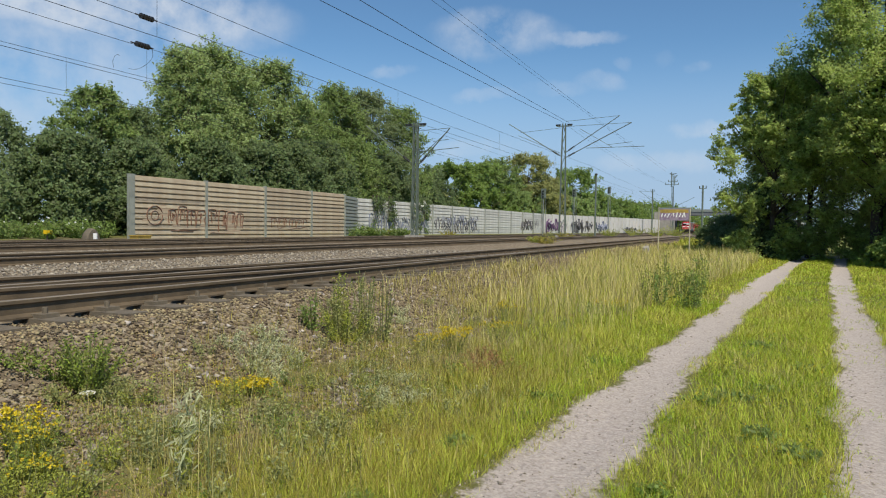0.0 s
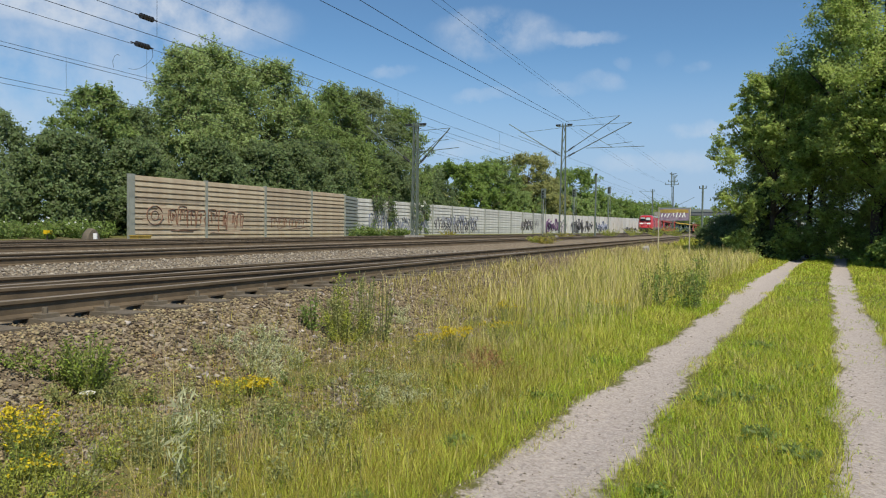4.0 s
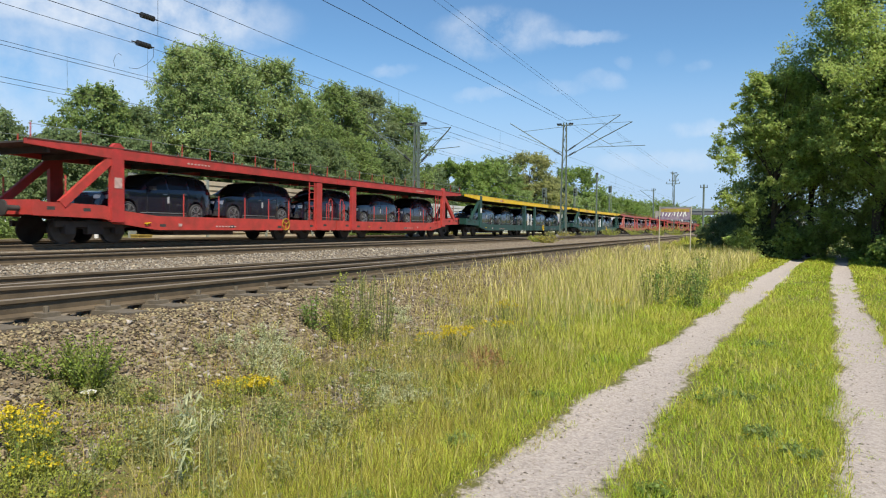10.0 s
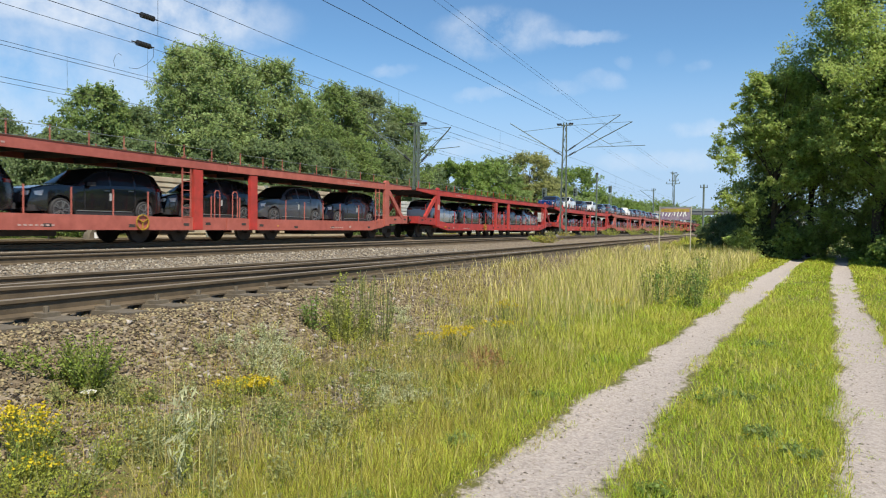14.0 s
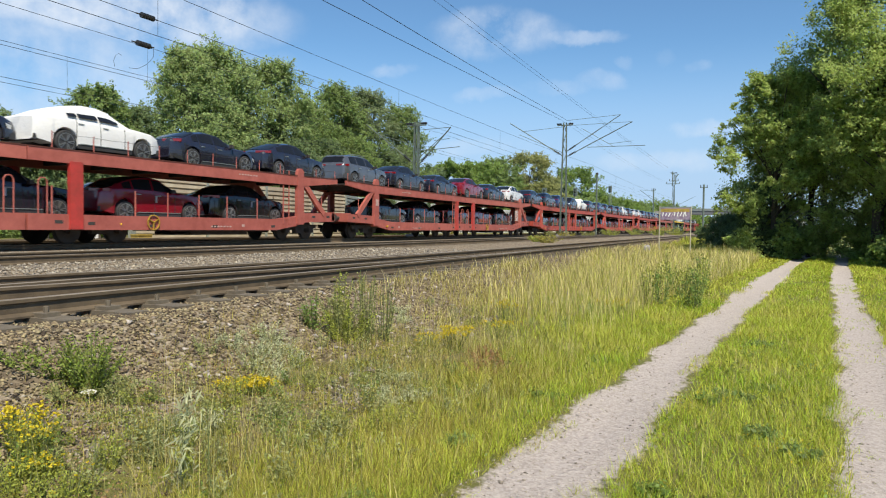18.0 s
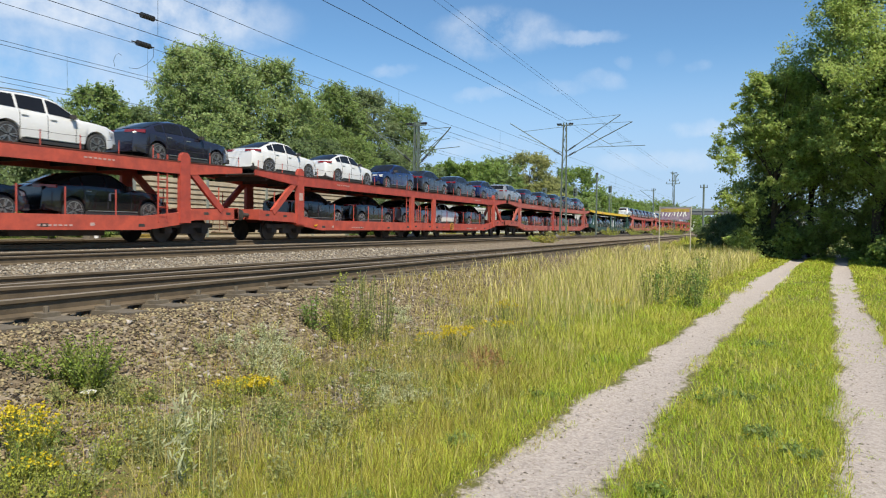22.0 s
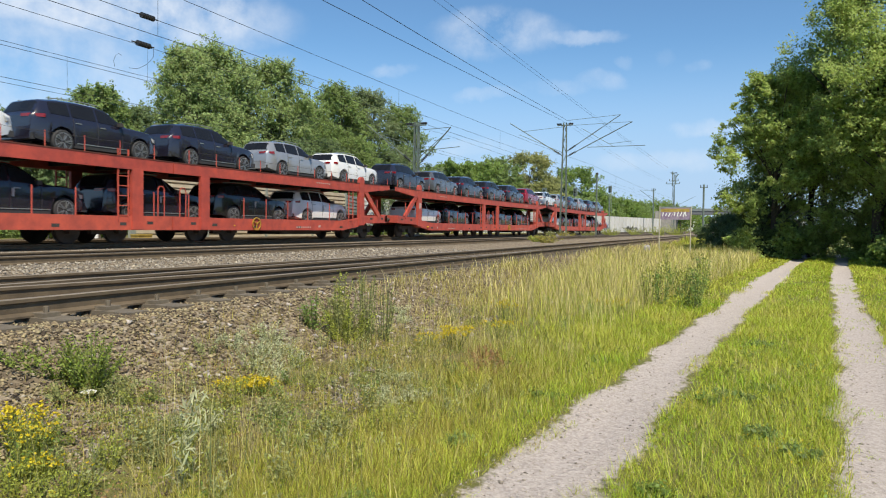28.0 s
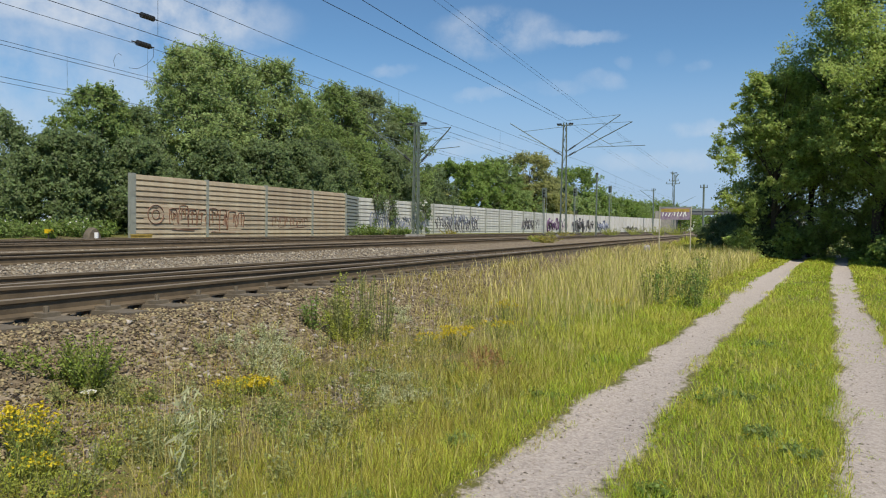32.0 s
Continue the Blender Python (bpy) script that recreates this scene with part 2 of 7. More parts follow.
M_WALLB = mat("pale_wall_cladding", (0.60, 0.605, 0.57), 0.8, 0, other=(0.43, 0.43, 0.40), scale=1.0, bump=0.2, bump_scale=25, obj=0.1)
M_WHITEWALL = mat("whitewashed_wall", (0.62, 0.61, 0.58), 0.8, 0, other=(0.5, 0.48, 0.44), scale=0.8, bump=0.2, bump_scale=25, obj=0.08)
M_WPOST = mat("grey_green_steel_post", (0.30, 0.32, 0.28), 0.6, 0.1, 0.2, 3)
M_CONC = mat("weathered_concrete", (0.36, 0.34, 0.31), 0.85, 0, 0.3, 1.2, 0.3, 20)
M_SPRAYF = mat("thin_pinkish_spray_paint", (0.36, 0.255, 0.18), 0.8, 0, other=(0.41, 0.34, 0.24), scale=2.5)
M_SPRAY = mat("rust_brown_spray_paint", (0.17, 0.09, 0.06), 0.7, 0, other=(0.26, 0.15, 0.10), scale=5)
M_SPRAYG = mat("thin_grey_blue_spray_paint", (0.27, 0.29, 0.33), 0.8, 0, other=(0.36, 0.36, 0.36), scale=2.0)
M_SPRAYD = mat("dark_spray_paint", (0.11, 0.11, 0.125), 0.7, 0, 0.3, 4)
M_SPRAYB = mat("blue_grey_spray_paint", (0.21, 0.24, 0.33), 0.7, 0, 0.3, 4)
M_SPRAYP = mat("purple_spray_paint", (0.14, 0.08, 0.17), 0.7, 0, 0.3, 4)
M_BARK = mat("bark", (0.075, 0.06, 0.045), 0.95, 0, 0.4, 6, 0.6, 20)
M_LEAF = leafy("summer_leaf", (0.25, 0.33, 0.10), (0.17, 0.245, 0.07), 0.4)
M_LEAF2 = leafy("grey_green_leaf", (0.23, 0.285, 0.13), (0.16, 0.21, 0.09), 0.4)
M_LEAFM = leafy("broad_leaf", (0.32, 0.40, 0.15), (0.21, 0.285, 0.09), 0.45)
M_LEAFL = leafy("light_leaf", (0.22, 0.31, 0.065), (0.15, 0.235, 0.05))
# darker leaf copy: the shade of low and inner crowns put into its colour
M_LEAFD = leafy("shade_tone_leaf", (0.175, 0.235, 0.095), (0.125, 0.18, 0.066), 0.4)
M_LEAFO = leafy("olive_leaf", (0.36, 0.37, 0.14), (0.26, 0.28, 0.09))
M_GRASS = leafy("meadow_grass", (0.39, 0.43, 0.04), (0.55, 0.505, 0.105), 0.5, 0.5, 0.4)
M_GRASSL = leafy("lush_grass", (0.285, 0.42, 0.022), (0.46, 0.485, 0.05), 0.5, 0.5, 0.4)
M_OLIVE = leafy("olive_grass", (0.31, 0.285, 0.045), (0.41, 0.345, 0.08), 0.35, 0.5, 0.4)
M_STRAW = leafy("dry_grass", (0.70, 0.60, 0.27), (0.56, 0.49, 0.19), 0.35, 0.6, 0.35)
M_WEED = leafy("weed_leaf", (0.39, 0.42, 0.075), (0.30, 0.33, 0.055), 0.35)
M_GREYW = leafy("grey_weed_leaf", (0.41, 0.43, 0.19), (0.31, 0.33, 0.13), 0.35)
M_SILVER = leafy("mugwort_leaf", (0.58, 0.59, 0.36), (0.46, 0.48, 0.26), 0.3)
M_BUSH = leafy("bright_weed_leaf", (0.28, 0.34, 0.06), (0.19, 0.25, 0.045), 0.45)
M_FLOWER = leafy("yellow_flower", (0.60, 0.46, 0.012), (0.48, 0.38, 0.02), 0.2, 0.6, 0.2)
M_UMBEL = mat("white_flower", (0.75, 0.75, 0.68), 0.7, 0, 0.1, 6)


# ---- mesh helpers ----
def box(bm, x0, x1, y0, y1, z0, z1):
    v = [bm.verts.new(p) for p in ((x0, y0, z0), (x1, y0, z0), (x1, y1, z0), (x0, y1, z0), (x0, y0, z1), (x1, y0, z1), (x1, y1, z1), (x0, y1, z1))]
    for f in ((3, 2, 1, 0), (4, 5, 6, 7), (0, 1, 5, 4), (1, 2, 6, 5), (2, 3, 7, 6), (3, 0, 4, 7)):
        bm.faces.new([v[i] for i in f])
    return v


def bar(bm, a, b, w, h=None, sides=4):
    """A straight bar from a to b: four-sided of section w by h, or round with more sides."""
    a, b = Vector(a), Vector(b)
    d = (b - a).normalized()
    ref = Vector((0, 0, 1)) if abs(d.z) < 0.9 else Vector((0, 1, 0))
    s = d.cross(ref).normalized()
    u = s.cross(d)
    h = h or w
    if sides == 4:
        ring = [(-w / 2, -h / 2), (w / 2, -h / 2), (w / 2, h / 2), (-w / 2, h / 2)]
    else:
        ring = [(math.cos(2 * math.pi * i / sides) * w / 2, math.sin(2 * math.pi * i / sides) * h / 2) for i in range(sides)]
    lo = [bm.verts.new(a + s * p + u * q) for p, q in ring]
    hi = [bm.verts.new(b + s * p + u * q) for p, q in ring]
    k = len(ring)
    for i in range(k):
        bm.faces.new((lo[i], lo[(i + 1) % k], hi[(i + 1) % k], hi[i]))
    bm.faces.new(lo[::-1]), bm.faces.new(hi)


def disc(bm, c, axis, r, half, sides=20, inner=0.0):
    """A round plate or wheel about an axis ('x' or 'z'), optionally with its rim turned in."""
    c = Vector(c)
    def at(a, rr, o):
        p = (o, math.cos(a) * rr, math.sin(a) * rr) if axis == "x" else ((math.cos(a) * rr, math.sin(a) * rr, o) if axis == "z" else (math.cos(a) * rr, o, math.sin(a) * rr))
        return bm.verts.new(c + Vector(p))
    prof = [(r * 0.94, -half), (r, -half * 0.8), (r, half * 0.8), (r * 0.94, half)]
    rings = [[at(2 * math.pi * i / sides, rr, o) for i in range(sides)] for rr, o in prof]
    for p, q in zip(rings, rings[1:]):
        for i in range(sides):
            bm.faces.new((p[i], p[(i + 1) % sides], q[(i + 1) % sides], q[i]))
    bm.faces.new(rings[0][::-1]), bm.faces.new(rings[-1])


def loft(bm, rings, close=True, caps=True):
    """Faces between rings of equal count."""
    vs = [[bm.verts.new(p) for p in ring] for ring in rings]
    k = len(vs[0])
    for p, q in zip(vs, vs[1:]):
        for i in range(k if close else k - 1):
            bm.faces.new((p[i], p[(i + 1) % k], q[(i + 1) % k], q[i]))
    if caps:
        bm.faces.new(vs[0][::-1]), bm.faces.new(vs[-1])
    return vs


def mesh_of(name, bm, material, smooth=0.0, bevel=0.0):
    if bevel:
        bmesh.ops.bevel(bm, geom=[e for e in bm.edges if e.calc_face_angle(0) > 0.5], offset=bevel, segments=1, affect="EDGES")
    bmesh.ops.recalc_face_normals(bm, faces=bm.faces[:])
    me = bpy.data.meshes.new(name)
    bm.to_mesh(me)
    bm.free()
    for m in (material if isinstance(material, (list, tuple)) else [material]):
        me.materials.append(m)
    if smooth:
        me.shade_smooth()
        me.set_sharp_from_angle(angle=radians(smooth))
    return me


def part(name, bm, material, parent, label="", smooth=0.0, bevel=0.0):
    """One mesh object under a thing or a part."""
    ob = new(name, mesh_of(name, bm, material, smooth, bevel))
    ob.parent = parent
    if label:
        ob["label"] = label
    return ob


def share(name, me, parent, place=(0, 0, 0), turn=0.0):
    """A part on a mesh that others use as well."""
    ob = new(name, me)
    ob.parent = parent
    ob.location, ob.rotation_euler = place, (0, 0, turn)
    return ob


def thing(name, place=(0, 0, 0), label="", category="", group="", kind="", turn=0.0):
    ob = new(name)
    ob.empty_display_size = 0.2
    ob.location, ob.rotation_euler = place, (0, 0, turn)
    return tagged(ob, label, category, group, kind)


def sheet(name, verts, faces, material):
    """A large mesh from arrays: verts (n, 3), faces (m, 3 or 4)."""
    me = bpy.data.meshes.new(name)
    verts, faces = np.asarray(verts, np.float32), np.asarray(faces, np.int32)
    k = faces.shape[1]
    me.vertices.add(len(verts)), me.loops.add(faces.size), me.polygons.add(len(faces))
    me.vertices.foreach_set("co", verts.ravel())
    me.loops.foreach_set("vertex_index", faces.ravel())
    me.polygons.foreach_set("loop_start", np.arange(len(faces), dtype=np.int32) * k)
    me.update(calc_edges=True)
    me.materials.append(material)
    return me


# ---- the lie of the land ----
RAIL_TOP = 0.75


def rut(y):
    """The middle of the path's rut beside the verge."""
    return -1.346 + 0.0757 * y + 0.00049 * y * y


def height(x, y):
    """The ground's height: path and verge, the ballast slope, the track bed."""
    x, y = np.asarray(x, float), np.asarray(y, float)
    z = np.interp(-x, [0, 2.4, 3.6, 4.4, 5.2, 5.5, 5.8, 8.4, 9.2, 25.8, 27.5, 60], [0, 0, 0.05, 0.14, 0.545, 0.555, 0.525, 0.53, 0.575, 0.575, 0.72, 0.9])
    wave = 0.03 * np.sin(x * 2.1 + y * 0.7) * np.sin(y * 1.3 - x) * np.clip((x + 5) / 3, 0, 1)
    near = np.exp(-((x - rut(y)) / 0.28) ** 2) + np.exp(-((x - rut(y) - 1.88) / 0.28) ** 2)
    return z + wave * (1 - np.clip(near, 0, 1)) - 0.03 * near * (y < 60)


def rng(seed):
    return np.random.default_rng(seed)


def smooth_noise(x, y, seed):
    """Cheap soft noise in 0..1 from a few waves."""
    r = rng(seed)
    s = 0
    for k in range(7):
        a, f, p = r.uniform(0, 6.28), 0.5 * 1.55 ** k, r.uniform(0, 6.28)
        s = s + np.sin((x * math.cos(a) + y * math.sin(a)) * f + p) / (1 + 0.25 * k)
    return np.clip(0.5 + s / 7.0, 0, 1)


def build_ground():
    xs = np.concatenate([-np.geomspace(3000, 40, 22), np.linspace(-38, -9, 40), np.arange(-8.8, 6.0, 0.1), np.geomspace(6.2, 3000, 26)])
    ys = np.concatenate([-np.geomspace(3000, 12, 16), np.arange(-10, 2, 0.8), np.arange(2, 26, 0.12), np.arange(26, 60, 0.6), np.geomspace(60.6, 4000, 40)])
    gx, gy = np.meshgrid(xs, ys)
    gz = height(gx, gy)
    nx, ny = len(xs), len(ys)
    idx = np.arange(nx * ny).reshape(ny, nx)
    faces = np.stack([idx[:-1, :-1], idx[:-1, 1:], idx[1:, 1:], idx[1:, :-1]], -1).reshape(-1, 4)
    me = sheet("ground", np.stack([gx, gy, gz], -1).reshape(-1, 3), faces, M_GROUND)
    n1 = smooth_noise(gx, gy, 3)
    n2 = smooth_noise(gx * 2.3, gy * 2.3, 4)
    bal = np.clip((-gx - 3.7 + (n1 - 0.5) * 2.4 + (n2 - .5) * 1.2) / 0.7, 0, 1) * (gx > -26.2)
    track = 0
    for off in (0, 1.88):
        d = np.abs(gx - rut(gy) - off)
        track = np.maximum(track, np.clip(((0.35 if off == 0 else 0.30) + (n2 - 0.5) * 0.34 + (n1 - 0.5) * 0.12 - d) / 0.22 + 0.5, 0, 1))
    track = track * (gy < 60) * (gy > -30)
    worn = np.clip((34 - gy) / 12, 0, 1) * np.where(gx < rut(gy) - 0.5, np.clip(0.5 + (n2 - 0.4) * 2.5, 0, 1), np.clip((8 - gx) / 2, 0, 1) * 0.4)
    col = np.stack([bal, track, worn, 1 + 0 * bal], -1).reshape(-1, 4).astype(np.float32)
    at = me.color_attributes.new("cover", "FLOAT_COLOR", "POINT")
    at.data.foreach_set("color", col.ravel())
    me.shade_smooth()
    tagged(new("ground", me), "weedy ground with grey ballast and a two-rut gravel path", "ground", kind="structure")


build_ground()


# ---- tracks ----
RAIL_PROFILE = [(-0.075, -0.172), (0.075, -0.172), (0.075, -0.155), (0.012, -0.13), (0.012, -0.05), (0.036, -0.036), (0.036, -0.006), (0.028, 0.0),
                (-0.028, 0.0), (-0.036, -0.006), (-0.036, -0.036), (-0.012, -0.05), (-0.012, -0.13), (-0.075, -0.155)]


def rail(parent, xs, ys):
    """One rail swept along the track, its running surface of brighter steel."""
    bm = bmesh.new()
    rings = [[(x + p, y, RAIL_TOP + q) for p, q in RAIL_PROFILE] for x, y in zip(xs, ys)]
    vs = loft(bm, rings)
    for f in bm.faces:
        c = f.calc_center_median()
        f.material_index = 1 if c.z > RAIL_TOP - 0.005 and len(f.verts) == 4 else 0
    return part("rail", bm, [M_RAIL, M_RAILTOP], parent, "rusty rail with a worn running surface")


def track(name, centre, label, y0=-60.0, y1=900.0, branch=None, singles=0):
    t = thing(name, label=label, category="railway track", kind="structure")
    ys = np.concatenate([np.linspace(y0, 0, 6)[:-1], np.linspace(0, 40, 21)[:-1], np.linspace(40, y1, 14)])
    for s in (-0.7535, 0.7535):
        rail(t, [centre + s] * len(ys), ys)
        if branch:
            rail(t, [centre + s + branch(y) for y in ys if y < 24], [y for y in ys if y < 24])
    bm = bmesh.new()
    box(bm, -1.3, 1.3, -0.13, 0.13, -0.36, -0.172)
    for s in (-0.7535, 0.7535):
        for o in (-0.13, 0.13):
            box(bm, s + o - 0.08, s + o + 0.08, -0.09, 0.09, -0.172, -0.135)
            bar(bm, (s + o, 0, -0.135), (s + o, 0, -0.08), 0.05, sides=6)
    me = mesh_of("sleeper", bm, M_SLEEPER, bevel=0.012)
    rest = bmesh.new()
    count = 0
    r = random.Random(5)
    for i in range(int((y1 - y0) / 0.63)):
        y = y0 + i * 0.63
        if singles and 2 < y < 2 + singles * 0.63:
            share("sleeper", me, t, (centre + r.uniform(-.02, .02), y, RAIL_TOP), r.uniform(-.01, .01))
        elif y < 160:
            box(rest, centre - 1.3, centre + 1.3, y - 0.13, y + 0.13, RAIL_TOP - 0.36, RAIL_TOP - 0.172)
    part("sleepers", rest, M_SLEEPER, t)["kind"] = "stuff"
    return t


NEAR, MIDDLE, TRAIN, FAR = -6.72, -13.9, -20.08, -24.3
track("track_near", NEAR, "rusty siding track with timber sleepers in brown ballast", singles=60, branch=lambda y: -1.15 * ((24 - y) / 19.0) ** 2)
track("track_middle", MIDDLE, "rusty main-line track in pale ballast", singles=0)
track("track_train", TRAIN, "main-line track that carries the freight train")
track("track_far", FAR, "outer track beside the noise barrier")


# ---- noise barrier ----
def barrier_bay(parent, y, length, x, z0, z1, boards, material):
    """Boards of one bay, each an object on one shared mesh."""
    key = (round(length, 2), material.name, boards, round(z1, 2))
    if key not in barrier_bay.meshes:
        bm = bmesh.new()
        h = (z1 - z0) / boards
        if boards == 1:
            box(bm, -0.06, 0.05, 0.07, length - 0.07, 0.0, h)
            barrier_bay.meshes[key] = mesh_of("panel", bm, material, bevel=0.01)
    if key not in barrier_bay.meshes:
        face = 0.76 if boards > 10 else 0.85
        loft(bm, [[(-0.06, y, 0.0), (0.035, y, 0.0), (0.062, y, h * 0.10), (0.05, y, h * face), (-0.06, y, h * face)] for y in (0.07, length - 0.07)])
        box(bm, -0.06, -0.05, 0.07, length - 0.07, h * face, h)
        barrier_bay.meshes[key] = mesh_of("board", bm, material)
    h = (z1 - z0) / boards
    for i in range(boards):
        share("board" if boards > 1 else "panel", barrier_bay.meshes[key], parent, (x, y, z0 + i * h))


barrier_bay.meshes = {}


def barrier_post(parent, x, y, z0, z1, wide=0.16):
    bm = bmesh.new()
    box(bm, -0.10, 0.10, -wide / 2, wide / 2, z0, z1)
    ob = part("post", bm, M_WPOST, parent, "grey-green steel post", bevel=0.01)
    ob.location = (x, y, 0)


wall_a = thing("noise_barrier", label="weathered timber noise barrier with rust-brown scrawls on its boards", category="noise barrier", kind="structure")
for i, (y, n) in enumerate(((24.05, 4.95), (29.0, 5.0), (34.0, 4.85), (38.85, 4.2))):
    barrier_bay(wall_a, y, n, -27.0, 0.62, 3.76, 12, M_WALL)
    barrier_post(wall_a, -26.98, y, 0.5, 3.80, 0.30 if i == 0 else 0.16)
barrier_post(wall_a, -26.98, 43.05, 0.5, 3.78)
wall_c = thing("noise_barrier", label="bare grey slanting bay that joins two noise barriers", category="noise barrier", kind="structure")
wall_c.location, wall_c.rotation_euler = (-27.05, 43.15, 0), (0, 0, math.atan2(1.5, 4.4))
barrier_bay(wall_c, 0.0, 4.6, 0.0, 0.62, 3.70, 12, M_WPOST)
wall_b = thing("noise_barrier", label="pale board noise barrier covered in graffiti along the line", category="noise barrier", kind="structure")
yy = 47.7
while yy < 228:
    xx = -29.0 + 0.02 * max(0.0, yy - 90)
    top = 3.72 + 0.009 * max(0.0, yy - 100)
    barrier_bay(wall_b, yy, 5.0, xx, 0.62, top, 10 if yy < 100 else 1, M_WALLB if yy < 100 else M_WHITEWALL)
    if yy < 105:
        barrier_post(wall_b, xx + 0.02, yy, 0.5, top + 0.04)
    yy += 5.0


def scrawl(wall, x, y0, y1, z0, z1, material, seed, strokes, thick):
    """Unreadable spray strokes as thin raised bars on the boards."""
    r = random.Random(seed)
    for k in range(strokes * 2):
        bm = bmesh.new()
        yc = y0 + (y1 - y0) * (k * 0.5 + r.uniform(0.1, 0.9)) / strokes
        wide = (y1 - y0) / strokes * r.uniform(0.25, 0.75)
        mid, tall = r.uniform(0.35, 0.65), r.uniform(0.15, 0.48)
        zc, zh = z0 + (z1 - z0) * mid, (z1 - z0) * tall
        a0, sweep = r.uniform(0, 6.28), r.choice((-1, 1)) * r.uniform(2.2, 6.0)
        kind = r.choice("oossl")
        n = 9
        pts = []
        for i in range(n + 1):
            q = i / n
            if kind == "o":
                pts.append((yc + wide * math.cos(a0 + q * sweep), zc + zh * math.sin(a0 + q * sweep)))
            elif kind == "s":
                pts.append((yc + wide * math.sin(q * 6.0 + a0) * 0.8, zc + zh * (2 * q - 1)))
            else:
                pts.append((yc + wide * (2 * q - 1) * 0.5, zc + zh * (2 * q - 1) * math.cos(a0)))
        for (ya, za), (yb, zb) in zip(pts, pts[1:]):
            bar(bm, (x, ya, za), (x, yb, zb), thick * 0.85, 0.02)
        part("graffiti_stroke", bm, material, wall)


def patchwork(wall, x, y0, y1, z0, z1, material, seed, count):
    """Thin uneven fields of old spray paint behind the strokes."""
    r = random.Random(seed)
    for k in range(count):
        bm = bmesh.new()
        yc, zc = r.uniform(y0, y1), r.uniform(z0, z1)
        a, b, p = r.uniform(0.25, 0.6), r.uniform(0.2, 0.45), r.uniform(0, 6.28)
        rim = [(yc + a * (1 + 0.25 * math.sin(3 * q + p)) * math.cos(q), zc + b * (1 + 0.2 * math.sin(2 * q + p)) * math.sin(q)) for q in np.linspace(0, 6.283, 15)[:-1]]
        loft(bm, [[(x + o, q, h) for q, h in rim] for o in (-0.006, 0.002 + 0.0004 * k)])
        part("graffiti_field", bm, material, wall)


patchwork(wall_a, -26.95, 25.2, 32.6, 1.25, 2.15, M_SPRAYF, 21, 11)
patchwork(wall_b, -28.945, 50.0, 61.0, 1.0, 2.4, M_SPRAYG, 22, 16)
patchwork(wall_b, -28.945, 64.0, 76.0, 1.0, 2.6, M_SPRAYG, 23, 14)


def outline_tag(wall, x, y0, y1, z0, z1, count, seed, thick):
    """A faded tag: outlines of fat shapes side by side, with bars and drips, that spell nothing."""
    r = random.Random(seed)
    step = (y1 - y0) / count
    for k in range(count):
        c, w = y0 + (k + 0.5) * step, step * r.uniform(0.40, 0.52)
        lo, hi = z0 + r.uniform(0, 0.25) * (z1 - z0), z1 - r.uniform(0, 0.22) * (z1 - z0)
        bend = r.uniform(-0.12, 0.12)
        rim = [(-1, 0), (-1, 0.55), (-0.85, 0.95), (-0.1, 1), (0.7, 0.96), (1, 0.6), (0.8, 0.42), (1, 0.05)][: r.choice((6, 8, 8))]
        lines = [[(c + w * u + bend * v, lo + (hi - lo) * v) for u, v in rim]]
        for q in range(r.choice((1, 2, 2, 3))):
            u, v = r.uniform(-0.6, 0.6), r.uniform(0.1, 0.5)
            lines.append([(c + w * u, lo + (hi - lo) * v), (c + w * (u + r.uniform(-0.3, 0.3)), lo + (hi - lo) * r.uniform(0.55, 0.95)), (c + w * (u + r.uniform(0.1, 0.5)), lo + (hi - lo) * r.uniform(0.4, 0.9))])
        bm = bmesh.new()
        for pts in lines:
            for (ya, za), (yb, zb) in zip(pts, pts[1:]):
                bar(bm, (x, ya, za), (x, yb, zb), thick * r.uniform(0.7, 1.2), 0.02)
        part("graffiti_stroke", bm, M_SPRAY, wall)
    for k in range(count // 2):
        ya, yb, z = r.uniform(y0, y1), r.uniform(y0, y1), z0 - r.uniform(0.0, 0.12)
        bm = bmesh.new()
        bar(bm, (x, min(ya, yb), z), (x, max(ya, yb), z + r.uniform(-0.05, 0.15)), thick * 0.8, 0.02)
        part("graffiti_stroke", bm, M_SPRAY, wall)


for radius, rest in ((0.50, 0.08), (0.24, 0.06)):
    bm = bmesh.new()
    ring = [(25.45 + radius * math.cos(q), 1.85 + radius * 0.95 * math.sin(q)) for q in np.linspace(0.3, 6.3, 17)]
    for (ya, za), (yb, zb) in zip(ring, ring[1:]):
        bar(bm, (-26.94, ya, za), (-26.94, yb, zb), rest, 0.02)
    part("graffiti_stroke", bm, M_SPRAY, wall_a)
outline_tag(wall_a, -26.94, 26.3, 28.9, 1.1, 2.4, 4, 1, 0.085)
outline_tag(wall_a, -26.94, 29.2, 32.0, 1.0, 2.3, 4, 2, 0.085)
outline_tag(wall_a, -26.94, 34.6, 38.4, 1.25, 1.95, 6, 4, 0.04)
scrawl(wall_b, -28.93, 50.0, 61.0, 0.9, 2.5, M_SPRAYB, 5, 18, 0.10)
scrawl(wall_b, -28.93, 63, 75, 0.8, 2.6, M_SPRAYD, 6, 22, 0.10)
scrawl(wall_b, -28.93, 66, 74, 1.4, 2.9, M_SPRAYB, 7, 12, 0.10)
scrawl(wall_b, -28.85, 92, 100, 1.2, 2.8, M_SPRAYD, 8, 12, 0.2)
scrawl(wall_b, -28.55, 104, 116, 0.8, 3.1, M_SPRAYP, 9, 11, 0.26)
